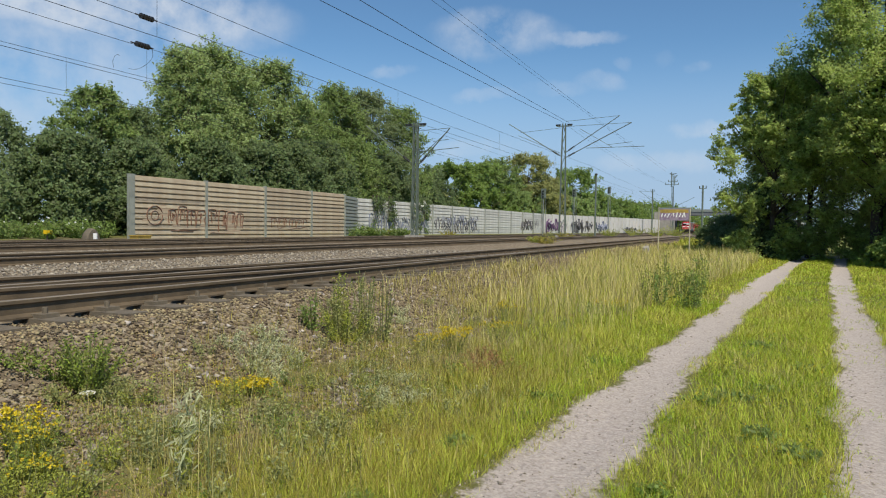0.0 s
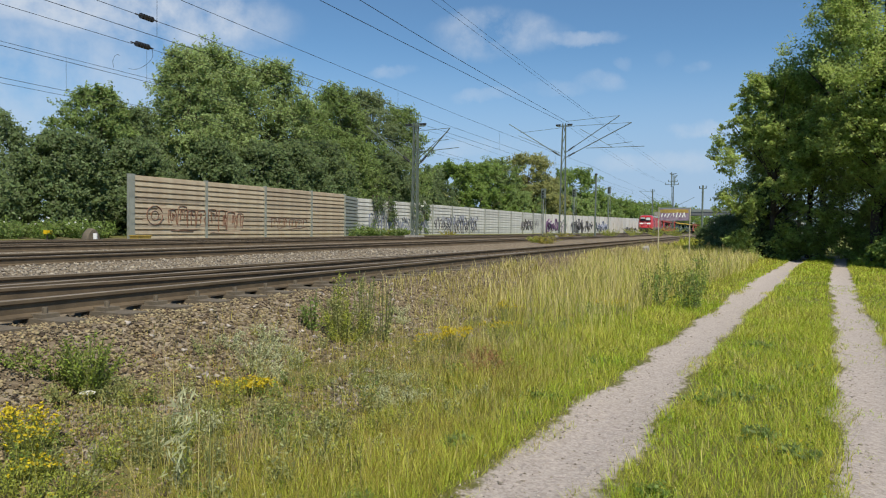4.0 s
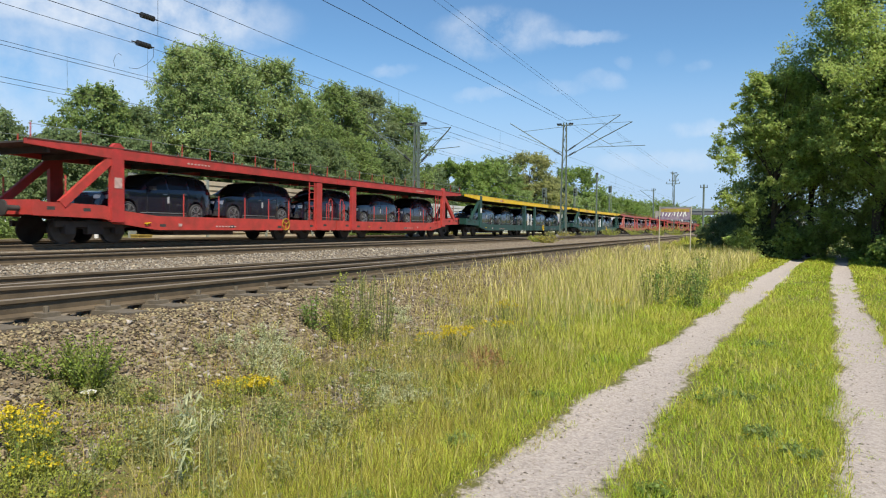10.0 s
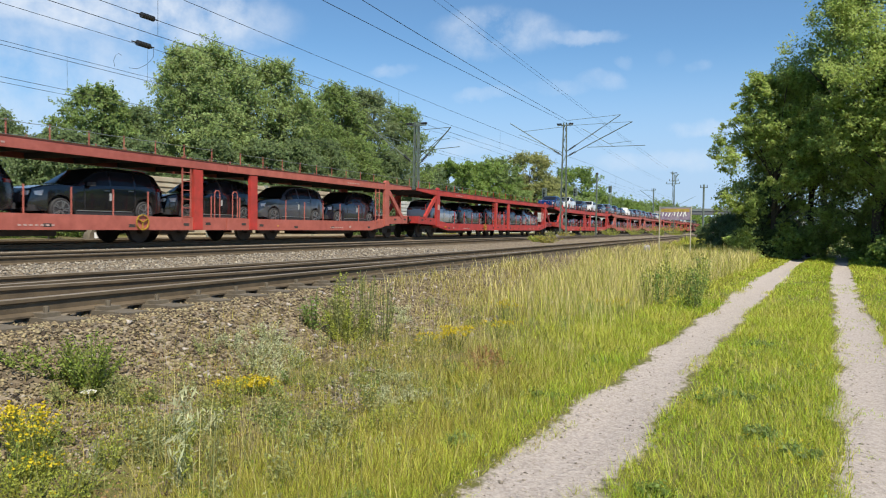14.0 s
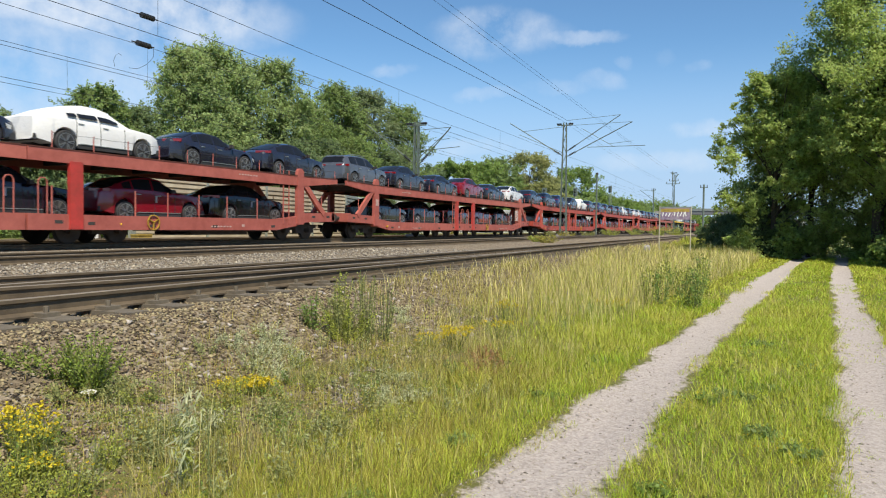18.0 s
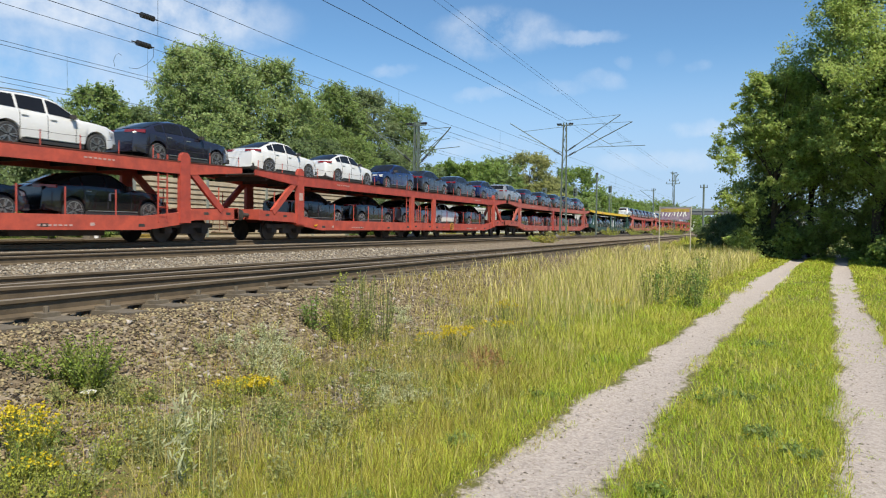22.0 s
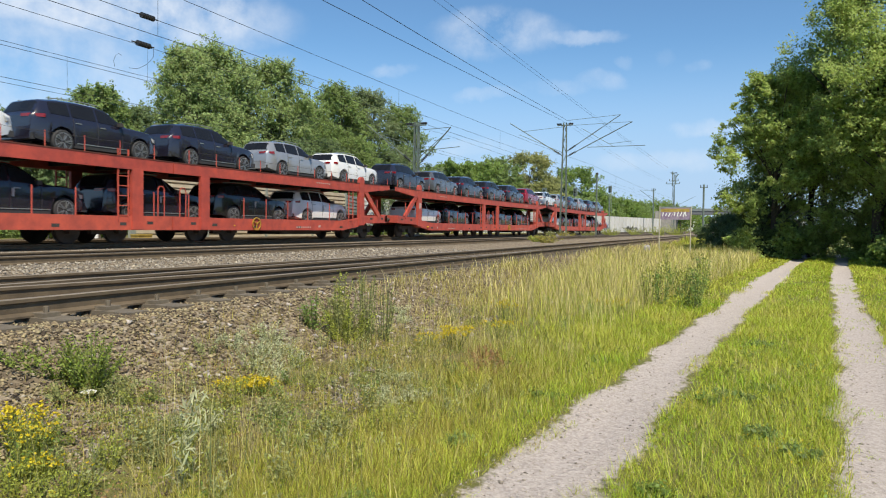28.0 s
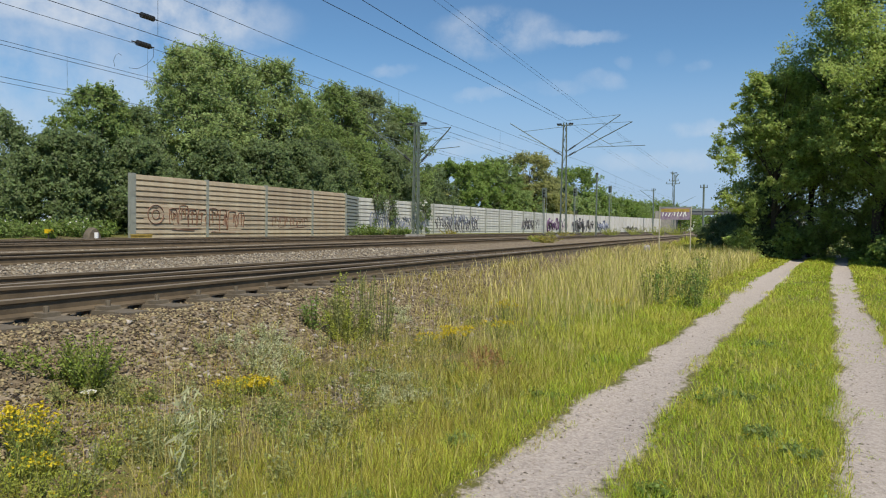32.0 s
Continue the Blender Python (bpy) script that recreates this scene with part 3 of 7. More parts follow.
scrawl(wall_b, -28.15, 119, 136, 0.8, 3.2, M_SPRAYD, 10, 14, 0.34)
scrawl(wall_b, -27.75, 138, 150, 0.9, 3.0, M_SPRAYB, 11, 9, 0.25)
scrawl(wall_b, -26.9, 168, 186, 0.8, 2.2, M_SPRAYD, 12, 9, 0.2)

# ---- freight train ----
NOSE = 19.64                 # where the locomotive's face stands at 9 s
COUPLE = 39.0                # the first coupling at 9 s
LENGTH = 32.8
RAILZ = RAIL_TOP
moving = []                  # (object, place along the train at 9 s, height)


def run(t):
    """How far the train has gone since 9 s: steady at first, slowing towards the end."""
    u = t - 9.0
    w = max(u, 0.0)
    return 26.4 * u + 0.049 * w ** 2 - 0.002563 * w ** 3 - 0.0000421 * w ** 4 - 0.35 * math.exp(-((u - 7.3) / 2.2) ** 2) - 0.12 * math.exp(-((u - 15.0) / 2.5) ** 2)


def on_train(ob, along, z=RAILZ, turn=0.0, side=0.0):
    moving.append((ob, along, z, turn, side))
    ob.location, ob.rotation_euler = (TRAIN + side, along, z), (0, 0, turn)


def wheelset_meshes():
    bm = bmesh.new()
    disc(bm, (0, 0, 0), "x", 0.45, 0.06, 16)
    disc(bm, (-0.055, 0, 0), "x", 0.49, 0.015, 16)
    disc(bm, (0.05, 0, 0), "x", 0.16, 0.06, 8)
    return mesh_of("wheel", bm, M_DARK, smooth=40)


WHEEL = wheelset_meshes()


def bogie(parent, y, base=1.8, name="bogie"):
    """A two-axle bogie: side frames, springs and axle boxes, and its four wheels."""
    key = (name, base)
    if key not in bogie.meshes:
        bm = bmesh.new()
        for s in (-1, 1):
            x = s * 1.0
            box(bm, x - 0.07, x + 0.07, -base / 2 - 0.45, base / 2 + 0.45, 0.52, 0.70)
            for e in (-1, 1):
                box(bm, x - 0.11, x + 0.11, e * base / 2 - 0.17, e * base / 2 + 0.17, 0.32, 0.62)
            box(bm, x - 0.1, x + 0.1, -0.3, 0.3, 0.30, 0.60)
            for o in (-0.18, 0.0, 0.18):
                bar(bm, (x, o, 0.3), (x, o, 0.62), 0.13, sides=8)
        box(bm, -0.95, 0.95, -0.22, 0.22, 0.45, 0.75)
        if base > 2:
            for s in (-1, 1):
                x0, x1 = sorted((s * 1.02, s * 1.2))
                loft(bm, [[(x0, y, a), (x1, y, a), (x1, y, 0.96), (x0, y, 0.96)] for y, a in ((-2.3, 0.66), (-1.9, 0.42), (-0.7, 0.36), (0.7, 0.36), (1.9, 0.42), (2.3, 0.66))])
                for o in (-1.3, 1.3):
                    bar(bm, (s * 1.24, o - 0.35, 0.55), (s * 1.24, o + 0.35, 0.62), 0.12, sides=8)
        bogie.meshes[key] = mesh_of(name, bm, M_DARK, bevel=0.012)
    b = share(name, bogie.meshes[key], parent, (0, y, 0))
    for e in (-1, 1):
        for s in (-1, 1):
            w = share("wheel", WHEEL, b, (s * 0.76, e * base / 2, 0.45))
            w.rotation_euler = (0, 0, 0 if s > 0 else math.pi)
    return b


bogie.meshes = {}


def buffers(parent, y, face, z=1.06):
    for s in (-0.875, 0.875):
        bm = bmesh.new()
        bar(bm, (s, y, z), (s, y + face * 0.48, z), 0.16, sides=12)
        disc(bm, (s, y + face * 0.50, z), "y", 0.23, 0.03, 16)
        part("buffer", bm, M_DARK, parent, "black round buffer", smooth=40)
    bm = bmesh.new()
    box(bm, -0.06, 0.06, min(y, y + face * 0.5), max(y, y + face * 0.5), z - 0.14, z + 0.04)
    part("coupling", bm, M_DARK, parent)


def locomotive():
    """A four-axle electric locomotive; its face is at y = 0, its length runs to +y."""
    t = thing("locomotive", label="red electric freight locomotive with a grey roof and grey skirt", category="locomotive")
    LB = 17.95
    # cross sections from face to middle: (y, half width at skirt, half width at gutter, roof z)
    def ring(y, hw, hs, zr, zb=1.0, flat=0.55):
        return [(-hw, y, zb), (-hw, y, 1.34), (-hw, y, 2.45), (-hs, y, 3.42), (-hs * 0.80, y, zr - 0.08), (-hs * flat, y, zr),
                (hs * flat, y, zr), (hs * 0.80, y, zr - 0.08), (hs, y, 3.42), (hw, y, 2.45), (hw, y, 1.34), (hw, y, zb)]
    def face_ring(k):
        """The raked face: k from 0 (front plane) to 1 (full section)."""
        rows = ((1.0, 0.06, 1.16), (1.34, 0.0, 1.20), (2.45, 0.16, 1.20), (3.46, 0.78, 1.12), (3.68, 0.90, 1.02), (3.79, 1.04, 0.72))
        full = ((1.49, 1.0), (1.49, 1.34), (1.49, 2.45), (1.46, 3.42), (1.18, 3.80), (0.80, 3.90))
        pts = []
        for (z, dy, hw), (fw, fz) in zip(rows, full):
            pts.append((hw + (fw - hw) * k, dy + (0.50 + (1.0 if z > 3 else 0.25) * dy - dy + 0.35 * (z > 2.4)) * k if k else dy, z + (fz - z) * k))
        return [(-a, b, c) for a, b, c in pts] + [(a, b, c) for a, b, c in pts[::-1]]
    f0, f1 = face_ring(0.0), face_ring(1.0)
    f1 = [(a, max(b, 0.50), c) for a, b, c in f1]
    cab = [f0, f1, ring(1.15 + 0.9, 1.49, 1.46, 3.90)]
    bm = bmesh.new()
    mirror = lambda rg: [(a, LB - b, c) for a, b, c in rg]
    rings = cab + [ring(3.4, 1.49, 1.46, 3.90)]
    rings = rings + [mirror(rg) for rg in rings[::-1]]
    loft(bm, rings)
    for f in bm.faces:
        c = f.calc_center_median()
        if c.z < 1.34 and abs(c.x) > 1.4 and 0.9 < c.y < LB - 0.9:
            f.material_index = 1
        if c.z > 3.43 and 3.3 < c.y < LB - 3.3:
            f.material_index = 2
    part("body", bm, [M_RED, M_GREYBAND, M_ROOFGREY], t, smooth=28)
    # skirt band proud of the side, ending behind the corner
    for s in (-1, 1):
        bm = bmesh.new()
        box(bm, s * 1.49 - 0.006, s * 1.49 + 0.006, 0.75, LB - 0.75, 0.985, 1.33)
        part("skirt", bm, M_GREYBAND, t, "slate-grey skirt band")
        bm = bmesh.new()
        box(bm, s * 1.47 - 0.03, s * 1.47 + 0.03, 2.35, LB - 2.35, 3.43, 3.47)
        part("gutter", bm, M_DARK, t)
        bm = bmesh.new()
        loft(bm, [[(s * 1.455, y, 3.46), (s * 1.46, y, 3.40), (s * 1.19, y, 3.825), (s * 0.82, y, 3.915)][::1] for y in (2.4, LB - 2.4)], close=False, caps=False)
        part("roof_side", bm, M_ROOFGREY, t, "pale grey roof slope")
        for y in (2.9, LB - 2.9):                                 # cab doors
            bm = bmesh.new()
            box(bm, s * 1.497 - 0.004, s * 1.497 + 0.004, y - 0.33, y + 0.33, 1.36, 3.30)
            door = part("door", bm, M_RED, t, "narrow red cab door")
            bm = bmesh.new()
            for o in (-0.36, 0.36):
                bar(bm, (s * 1.54, y + o, 1.45), (s * 1.54, y + o, 2.95), 0.035, sides=6)
            part("handrail", bm, M_DARK, door)
            bm = bmesh.new()
            for o in (-0.345, 0.345):
                box(bm, s * 1.497 - 0.006, s * 1.497 + 0.006, y + o - 0.009, y + o + 0.009, 1.36, 3.3)
            box(bm, s * 1.497 - 0.008, s * 1.497 + 0.008, y - 0.28, y + 0.28, 1.24, 1.34)
            part("door_gap", bm, M_DARK, door)
            bm = bmesh.new()
            for o in (-0.3, 0.3):
                bar(bm, (s * 1.47, y + o, 0.35), (s * 1.47, y + o, 1.0), 0.04)
            for z in (0.36, 0.66):
                bar(bm, (s * 1.47, y - 0.3, z), (s * 1.47, y + 0.3, z), 0.05)
            part("step", bm, M_GALV, t, "pale steel step ladder")
        for y in (1.62, LB - 1.62):                               # side cab windows
            bm = bmesh.new()
            hy = 1 if y < 9 else -1
            loft(bm, [[(s * xo, y - hy * 0.30, 2.60), (s * xo, y + hy * 0.28, 2.60), (s * (xo - 0.012), y + hy * 0.28, 3.28), (s * (xo - 0.012), y - hy * 0.02, 3.28), (s * (xo - 0.008), y - hy * 0.22, 3.08)]
                      for xo in (1.49, 1.508)])
            part("side_window", bm, M_GLASS, t, "dark cab side window")
        for y in (0.64, LB - 0.64):
            bm = bmesh.new()
            box(bm, s * 1.475 - 0.02, s * 1.475 + 0.02, y - 0.13, y + 0.13, 1.04, 1.17)
            part("corner_plate", bm, M_WHITE, t, "small white plate at the corner")
        for y in (6.3, 10.9):
            bm = bmesh.new()
            box(bm, s * 1.497 - 0.004, s * 1.497 + 0.004, y - 0.16, y + 0.16, 1.05, 1.25)
            part("data_plate", bm, M_DARK, t, "small dark plate on the skirt")
        bm = bmesh.new()                                          # emblem as a plain framed shape
        box(bm, s * 1.492 - 0.004, s * 1.492 + 0.004, 9.13, 9.73, 2.35, 2.80)
        emblem = part("emblem", bm, M_WHITE, t, "white framed emblem")
        bm = bmesh.new()
        box(bm, s * 1.492 - 0.007, s * 1.492 + 0.007, 9.18, 9.68, 2.40, 2.75)
        part("emblem_field", bm, M_RED, emblem)
        bm = bmesh.new()
        for y in (9.25, 9.48):
            for a, b, c, d in ((0, .05, 2.45, 2.70), (0, .16, 2.45, 2.49), (0, .16, 2.66, 2.70), (.12, .17, 2.47, 2.68)):
                box(bm, s * 1.492 - 0.010, s * 1.492 + 0.010, y + a, y + b, c, d)
        part("emblem_bars", bm, M_WHITE, emblem)
        bm = bmesh.new()
        for k in range(9):
            box(bm, s * 1.492 - 0.006, s * 1.492 + 0.006, 8.9 + k * 0.16, 9.0 + k * 0.16, 1.42, 1.49)
        part("lettering_bars", bm, M_WHITE, t, "row of small white bars")["kind"] = "stuff"
        for k in range(14):
            bm = bmesh.new()
            y = 2.0 + k * 1.05
            box(bm, s * 1.30 - 0.12, s * 1.30 + 0.12, y, y + 0.5 + 0.3 * (k % 3 == 0), 0.55 + 0.1 * (k % 2), 0.98)
            part("underframe_box", bm, M_DARK, t)
        for y in (1.9, 4.6, 6.0, 8.0, 10.2, 12.6, 14.0, 15.6):
            bm = bmesh.new()
            box(bm, s * 1.42 - 0.02, s * 1.42 + 0.02, y, y + 0.34, 0.74, 0.97)
            part("bracket", bm, M_GREYBAND, t, "grey bogie bracket")
    bm = bmesh.new()
    box(bm, -1.25, 1.25, 6.2, 11.6, 0.32, 0.98)
    part("transformer", bm, M_DARK, t, bevel=0.05)
    bogie(t, 4.1, 2.6, "loco_bogie"), bogie(t, LB - 4.1, 2.6, "loco_bogie")
    for y, face in ((0.05, -1), (LB - 0.05, 1)):
        buffers(t, y, face)
        bm = bmesh.new()
        box(bm, -1.28, 1.28, y - 0.12, y + 0.12, 0.84, 1.22)
        part("buffer_beam", bm, M_DARK, t, bevel=0.03)
        bm = bmesh.new()
        y2 = y - face * 0.25
        loft(bm, [[(-0.95, y2 + face * 0.05, 0.2), (0, y2 + face * 0.25, 0.2), (0.95, y2 + face * 0.05, 0.2)], [(-1.0, y2, 0.42), (0, y2 + face * 0.2, 0.42), (1.0, y2, 0.42)]], close=False, caps=False)
        part("rail_guard", bm, M_DARK, t, "dark snow plough")
        yf = 0.0 if face < 0 else LB
        def fy(z, lift=0.012):
            return yf + (-face) * (np.interp(z, [1.34, 2.45, 3.46], [0, 0.16, 0.78]) - lift)
        for s in (-1, 1):                                         # two raked windscreens
            bm = bmesh.new()
            bm.faces.new([bm.verts.new((s * a, fy(z), z)) for a, z in ((-1.10, 2.66), (-0.035, 2.66), (-0.035, 3.45), (-1.05, 3.45))])
            glass = part("windscreen", bm, M_GLASS, t, "raked windscreen pane with a pale blind")
            low_edge = 3.16 if s > 0 else 2.86
            bm = bmesh.new()
            bm.faces.new([bm.verts.new((-s * a, fy(z, 0.018), z)) for a, z in ((0.10, low_edge), (1.0, low_edge), (0.98, 3.40), (0.10, 3.40))])
            part("blind", bm, M_BLIND, glass, "pale sun blind")
            bm = bmesh.new()
            bar(bm, (-s * 0.5, fy(2.66, 0.03), 2.66), (-s * 0.2, fy(3.0, 0.03), 3.0), 0.02)
            part("wiper", bm, M_DARK, glass)
        for s in (-1, 1):
            bm = bmesh.new()
            bm.faces.new([bm.verts.new((s * a, fy(z), z)) for a, z in ((0.34, 1.95), (1.13, 1.95), (1.12, 2.28), (0.34, 2.28))])
            part("white_panel", bm, M_WHITE, t, "white recognition panel")
            for x, mt, nm in ((0.98, M_WARM, "headlight"), (0.74, M_TAIL, "tail_light")):
                bm = bmesh.new()
                disc(bm, (s * x, yf + face * 0.005, 1.57), "y", 0.10, 0.03, 16)
                part(nm, bm, mt, t, smooth=40)
        bm = bmesh.new()
        disc(bm, (0, fy(2.38) , 2.38), "y", 0.10, 0.04, 16)
        part("top_light", bm, M_LAMP, t, smooth=40)
        bm = bmesh.new()
        plate = lambda x0, x1, z0, z1, lift: bm.faces.new([bm.verts.new((x, fy(z, lift), z)) for x, z in ((x0, z0), (x1, z0), (x1, z1), (x0, z1))])
        plate(-0.22, 0.22, 1.96, 2.27, 0.016)
        front_emblem = part("emblem", bm, M_WHITE, t, "white framed emblem")
        bm = bmesh.new()
        plate(-0.185, 0.185, 1.99, 2.24, 0.020)
        part("emblem_field", bm, M_RED, front_emblem)
        bm = bmesh.new()
        for x in (-0.13, 0.03):
            for a, b, c, e in ((0, .03, 2.04, 2.19), (0.03, .07, 2.04, 2.065), (0.03, .07, 2.165, 2.19), (.07, .1, 2.05, 2.18)):
                plate(x + a, x + b, c, e, 0.024)
        part("emblem_bars", bm, M_WHITE, front_emblem)["kind"] = "stuff"
        bm = bmesh.new()
        for k in range(6):
            box(bm, -0.40 + k * 0.14, -0.33 + k * 0.14, yf + face * 0.01 - 0.02, yf + face * 0.01 + 0.02, 1.54, 1.61)
        part("number_bars", bm, M_WHITE, t, "row of white bars")["kind"] = "stuff"
        for x in (-1.0, -0.55, -0.3, 0.3, 0.55, 1.0):
            bm = bmesh.new()
            bar(bm, (x, yf + face * 0.18, 1.12), (x + 0.08, yf + face * 0.30, 0.55), 0.06, sides=6)
            part("brake_hose", bm, M_DARK, t)
    bm = bmesh.new()                                              # roof gear and folded pantographs
    for y in (3.2, 5.6, 12.4, 14.8):
        for s in (-0.6, 0.6):
            bar(bm, (s, y, 3.88), (s, y, 4.10), 0.10, sides=8)
    for y0, y1 in ((3.2, 5.6), (12.4, 14.8)):
        for s in (-0.55, 0.55):
            bar(bm, (s, y0, 4.12), (s * 0.4, y1, 4.16), 0.05)
        for y in (y0, y0 + 0.35):
            bar(bm, (-0.85, y, 4.20), (0.85, y, 4.20), 0.05)
    bar(bm, (0.3, 5.6, 4.08), (0.3, 12.4, 4.08), 0.05, sides=6)
    part("pantograph", bm, M_DARK, t, "folded dark pantograph gear")
    return t


def deck_label():
    """A pale and a red label side by side."""
    bm = bmesh.new()
    box(bm, -0.006, 0.006, -0.45, 0.05, -0.07, 0.07)
    pale = set(bm.faces)
    box(bm, -0.006, 0.006, 0.12, 0.34, -0.07, 0.07)
    for f in bm.faces:
        f.material_index = 0 if f in pale else 1
    return bm


def unit_meshes(frame_m, deck_m, key, drop):
    """The repeated meshes of a car-carrying wagon half: y from 0.6 (outer end) to 16.35 (joint)."""
    E0, E1 = 0.65, 16.36
    d = {}
    bm = bmesh.new()                                              # lower frame with its raised outer end
    for s in (-1, 1):
        x0, x1 = sorted((s * 1.30, s * 1.46))
        prof = [(E0, 0.86, 1.27), (3.0, 0.80, 1.22), (3.8, 0.62, 1.06), (5.2, 0.44, 0.92), (13.8, 0.44, 0.90), (14.7, 0.44, 0.91), (E1, 0.44, 0.92)]
        loft(bm, [[(x0, y, a), (x1, y, a), (x1, y, b), (x0, y, b)] for y, a, b in prof])
    loft(bm, [[(-1.3, y, a), (1.3, y, a), (1.3, y, a + 0.06), (-1.3, y, a + 0.06)] for y, a in ((E0, 1.16), (2.9, 1.12), (3.7, 0.62), (E1, 0.62))])
    box(bm, -1.46, 1.46, E0 - 0.02, E0 + 0.22, 0.88, 1.31)
    solid = set(bm.faces)
    for s in (-1, 1):                                             # pockets for the lashing gear, their inner shade put in as dark plates
        for y, z in ((1.2, 1.08), (2.4, 1.06), (5.4, 0.60), (8.9, 0.58), (11.9, 0.58), (14.3, 0.64), (15.4, 0.68)):
            box(bm, *sorted((s * 1.455, s * 1.463)), y - 0.13, y + 0.13, z - 0.05, z + 0.05)
    for f in bm.faces:
        f.material_index = 0 if f in solid else 1
    d["frame"] = mesh_of("frame", bm, [frame_m, M_DARK])
    bm = bmesh.new()                                              # upper deck, its girders shallower where it is empty
    lift = 0.0 if drop else 0.10
    for s in (-1, 1):
        x0, x1 = sorted((s * 1.36, s * 1.50))
        prof = [(0.45, 2.88 - drop, 3.03 - drop * 0.5), (3.2, 2.62 + lift - drop, 3.05 - drop), (E1 + 0.02, 2.60 + lift - drop, 2.99 - drop)]
        loft(bm, [[(x0, y, a), (x1, y, a), (x1, y, b), (x0, y, b)] for y, a, b in prof])
    girders = set(bm.faces)
    loft(bm, [[(-1.38, y, a), (1.38, y, a), (1.38, y, a + 0.05), (-1.38, y, a + 0.05)] for y, a in ((0.45, 2.92 - drop), (3.2, 2.90 - drop), (E1, 2.88 - drop))])
    for k in range(9):
        y = 1.2 + k * 1.8
        box(bm, -1.36, 1.36, y - 0.05, y + 0.05, 2.70 - drop, 2.88 - drop)
    solid = set(bm.faces)
    for s in (-1, 1):                                             # rusty lip along the deck's upper edge
        x0, x1 = sorted((s * 1.37, s * 1.515))
        loft(bm, [[(x0, y, a), (x1, y, a), (x1, y, a + 0.03), (x0, y, a + 0.03)] for y, a in ((0.45, 3.02 - drop * 0.5), (3.2, 3.04 - drop), (E1 + 0.02, 2.98 - drop))])
    # floor and crossbeams: shade under the deck put into a dark colour
    for f in bm.faces:
        f.material_index = 0 if f in girders else (2 if f in solid else 1)
    d["deck"] = mesh_of("deck", bm, [deck_m, M_RUST if key != "green" else M_YELLOW, M_UNDER])
    bm = bmesh.new()
    box(bm, -0.006, 0.006, -0.08, 0.08, -0.05, 0.05)
    d["deck_label"] = bpy.data.meshes.new("deck_label") if key != "green" else mesh_of("deck_label", deck_label(), [M_FADED, M_WRED])
    d["label_plate"] = mesh_of("label_plate", bm, M_FADED)
    bm = bmesh.new()
    bar(bm, (0.03, -0.12, 0), (0.03, 0.12, 0.03), 0.035)
    bar(bm, (0, 0.0, -0.06), (0.04, 0.0, 0.02), 0.04)
    d["lever"] = mesh_of("lever", bm, M_YELLOW)
    bm = bmesh.new()                                              # end post with rounded head
    loft(bm, [[(-0.09, -w, z), (0.07, -w, z), (0.07, w, z), (-0.09, w, z)] for z, w in ((0.70, 0.25), (2.95, 0.23), (3.12, 0.20), (3.22, 0.09))])
    d["post"] = mesh_of("post", bm, frame_m, bevel=0.015)
    bm = bmesh.new()
    loft(bm, [[(-0.07, -w, z), (0.06, -w, z), (0.06, w, z), (-0.07, w, z)] for z, w in ((0.46, 0.22), (2.66 - drop, 0.22))])
    d["inner_post"] = mesh_of("inner_post", bm, M_WRED if key == "dusty" else frame_m, bevel=0.015)
    bm = bmesh.new()
    bar(bm, (0, 1.55, 1.20), (0, 3.35, 2.75), 0.13, 0.26)
    d["brace"] = mesh_of("brace", bm, frame_m)
    bm = bmesh.new()
    bar(bm, (0, 0, 0), (0, 0, 0.86), 0.045, sides=6)
    d["stanchion"] = mesh_of("stanchion", bm, frame_m)
    bm = bmesh.new()
    bar(bm, (0, 0, 0), (0, 0, 0.50), 0.035, sides=6)
    d["short_stanchion"] = mesh_of("stanchion", bm, frame_m)
    bm = bmesh.new()
    rope = 0.009 if drop else 0.016
    stops = (0.6, 2.2, 4.9, 6.3, 7.7, 9.0, 10.3, 11.6, 12.9, 14.2, 15.6)
    for ya, yb in zip(stops, stops[1:]):
        bar(bm, (0, ya, 0), (0, (ya + yb) / 2, -0.02), rope)
        bar(bm, (0, (ya + yb) / 2, -0.02), (0, yb, 0), rope)
    d["guard_rope"] = mesh_of("guard_rope", bm, M_DARK if drop else M_GALV)
    bm = bmesh.new()
    for o in (-0.2, 0.2):
        bar(bm, (0, o, 0), (0, o, 2.35), 0.04)
    for k in range(7):
        bar(bm, (0, -0.2, 0.2 + k * 0.32), (0, 0.2, 0.2 + k * 0.32), 0.03)
    d["ladder"] = mesh_of("ladder", bm, frame_m)
    bm = bmesh.new()
    pts = [(0, -0.14, 0), (0, -0.14, 1.0), (0, -0.07, 1.1), (0, 0.07, 1.1), (0, 0.14, 1.0), (0, 0.14, 0)]
    for a, b in zip(pts, pts[1:]):
        bar(bm, a, b, 0.04, sides=6)
    d["grab_rail"] = mesh_of("grab_rail", bm, frame_m if key != "green" else M_WHITE)
    bm = bmesh.new()
    rim = lambda a: [(o, math.cos(a) * rr, math.sin(a) * rr) for o, rr in ((-0.016, 0.234), (0.016, 0.234), (0.016, 0.266), (-0.016, 0.266))]
    loft(bm, [rim(2 * math.pi * i / 20) for i in range(21)], caps=False)
    bmesh.ops.remove_doubles(bm, verts=bm.verts[:], dist=0.0005)
    for k in range(3):
        a = 0.5 + k * 2.094
        bar(bm, (0, 0, 0), (0, math.cos(a) * 0.25, math.sin(a) * 0.25), 0.035)
    d["brake_wheel"] = mesh_of("brake_wheel", bm, M_YELLOW if key == "green" else M_BRAKE)
    bm = bmesh.new()
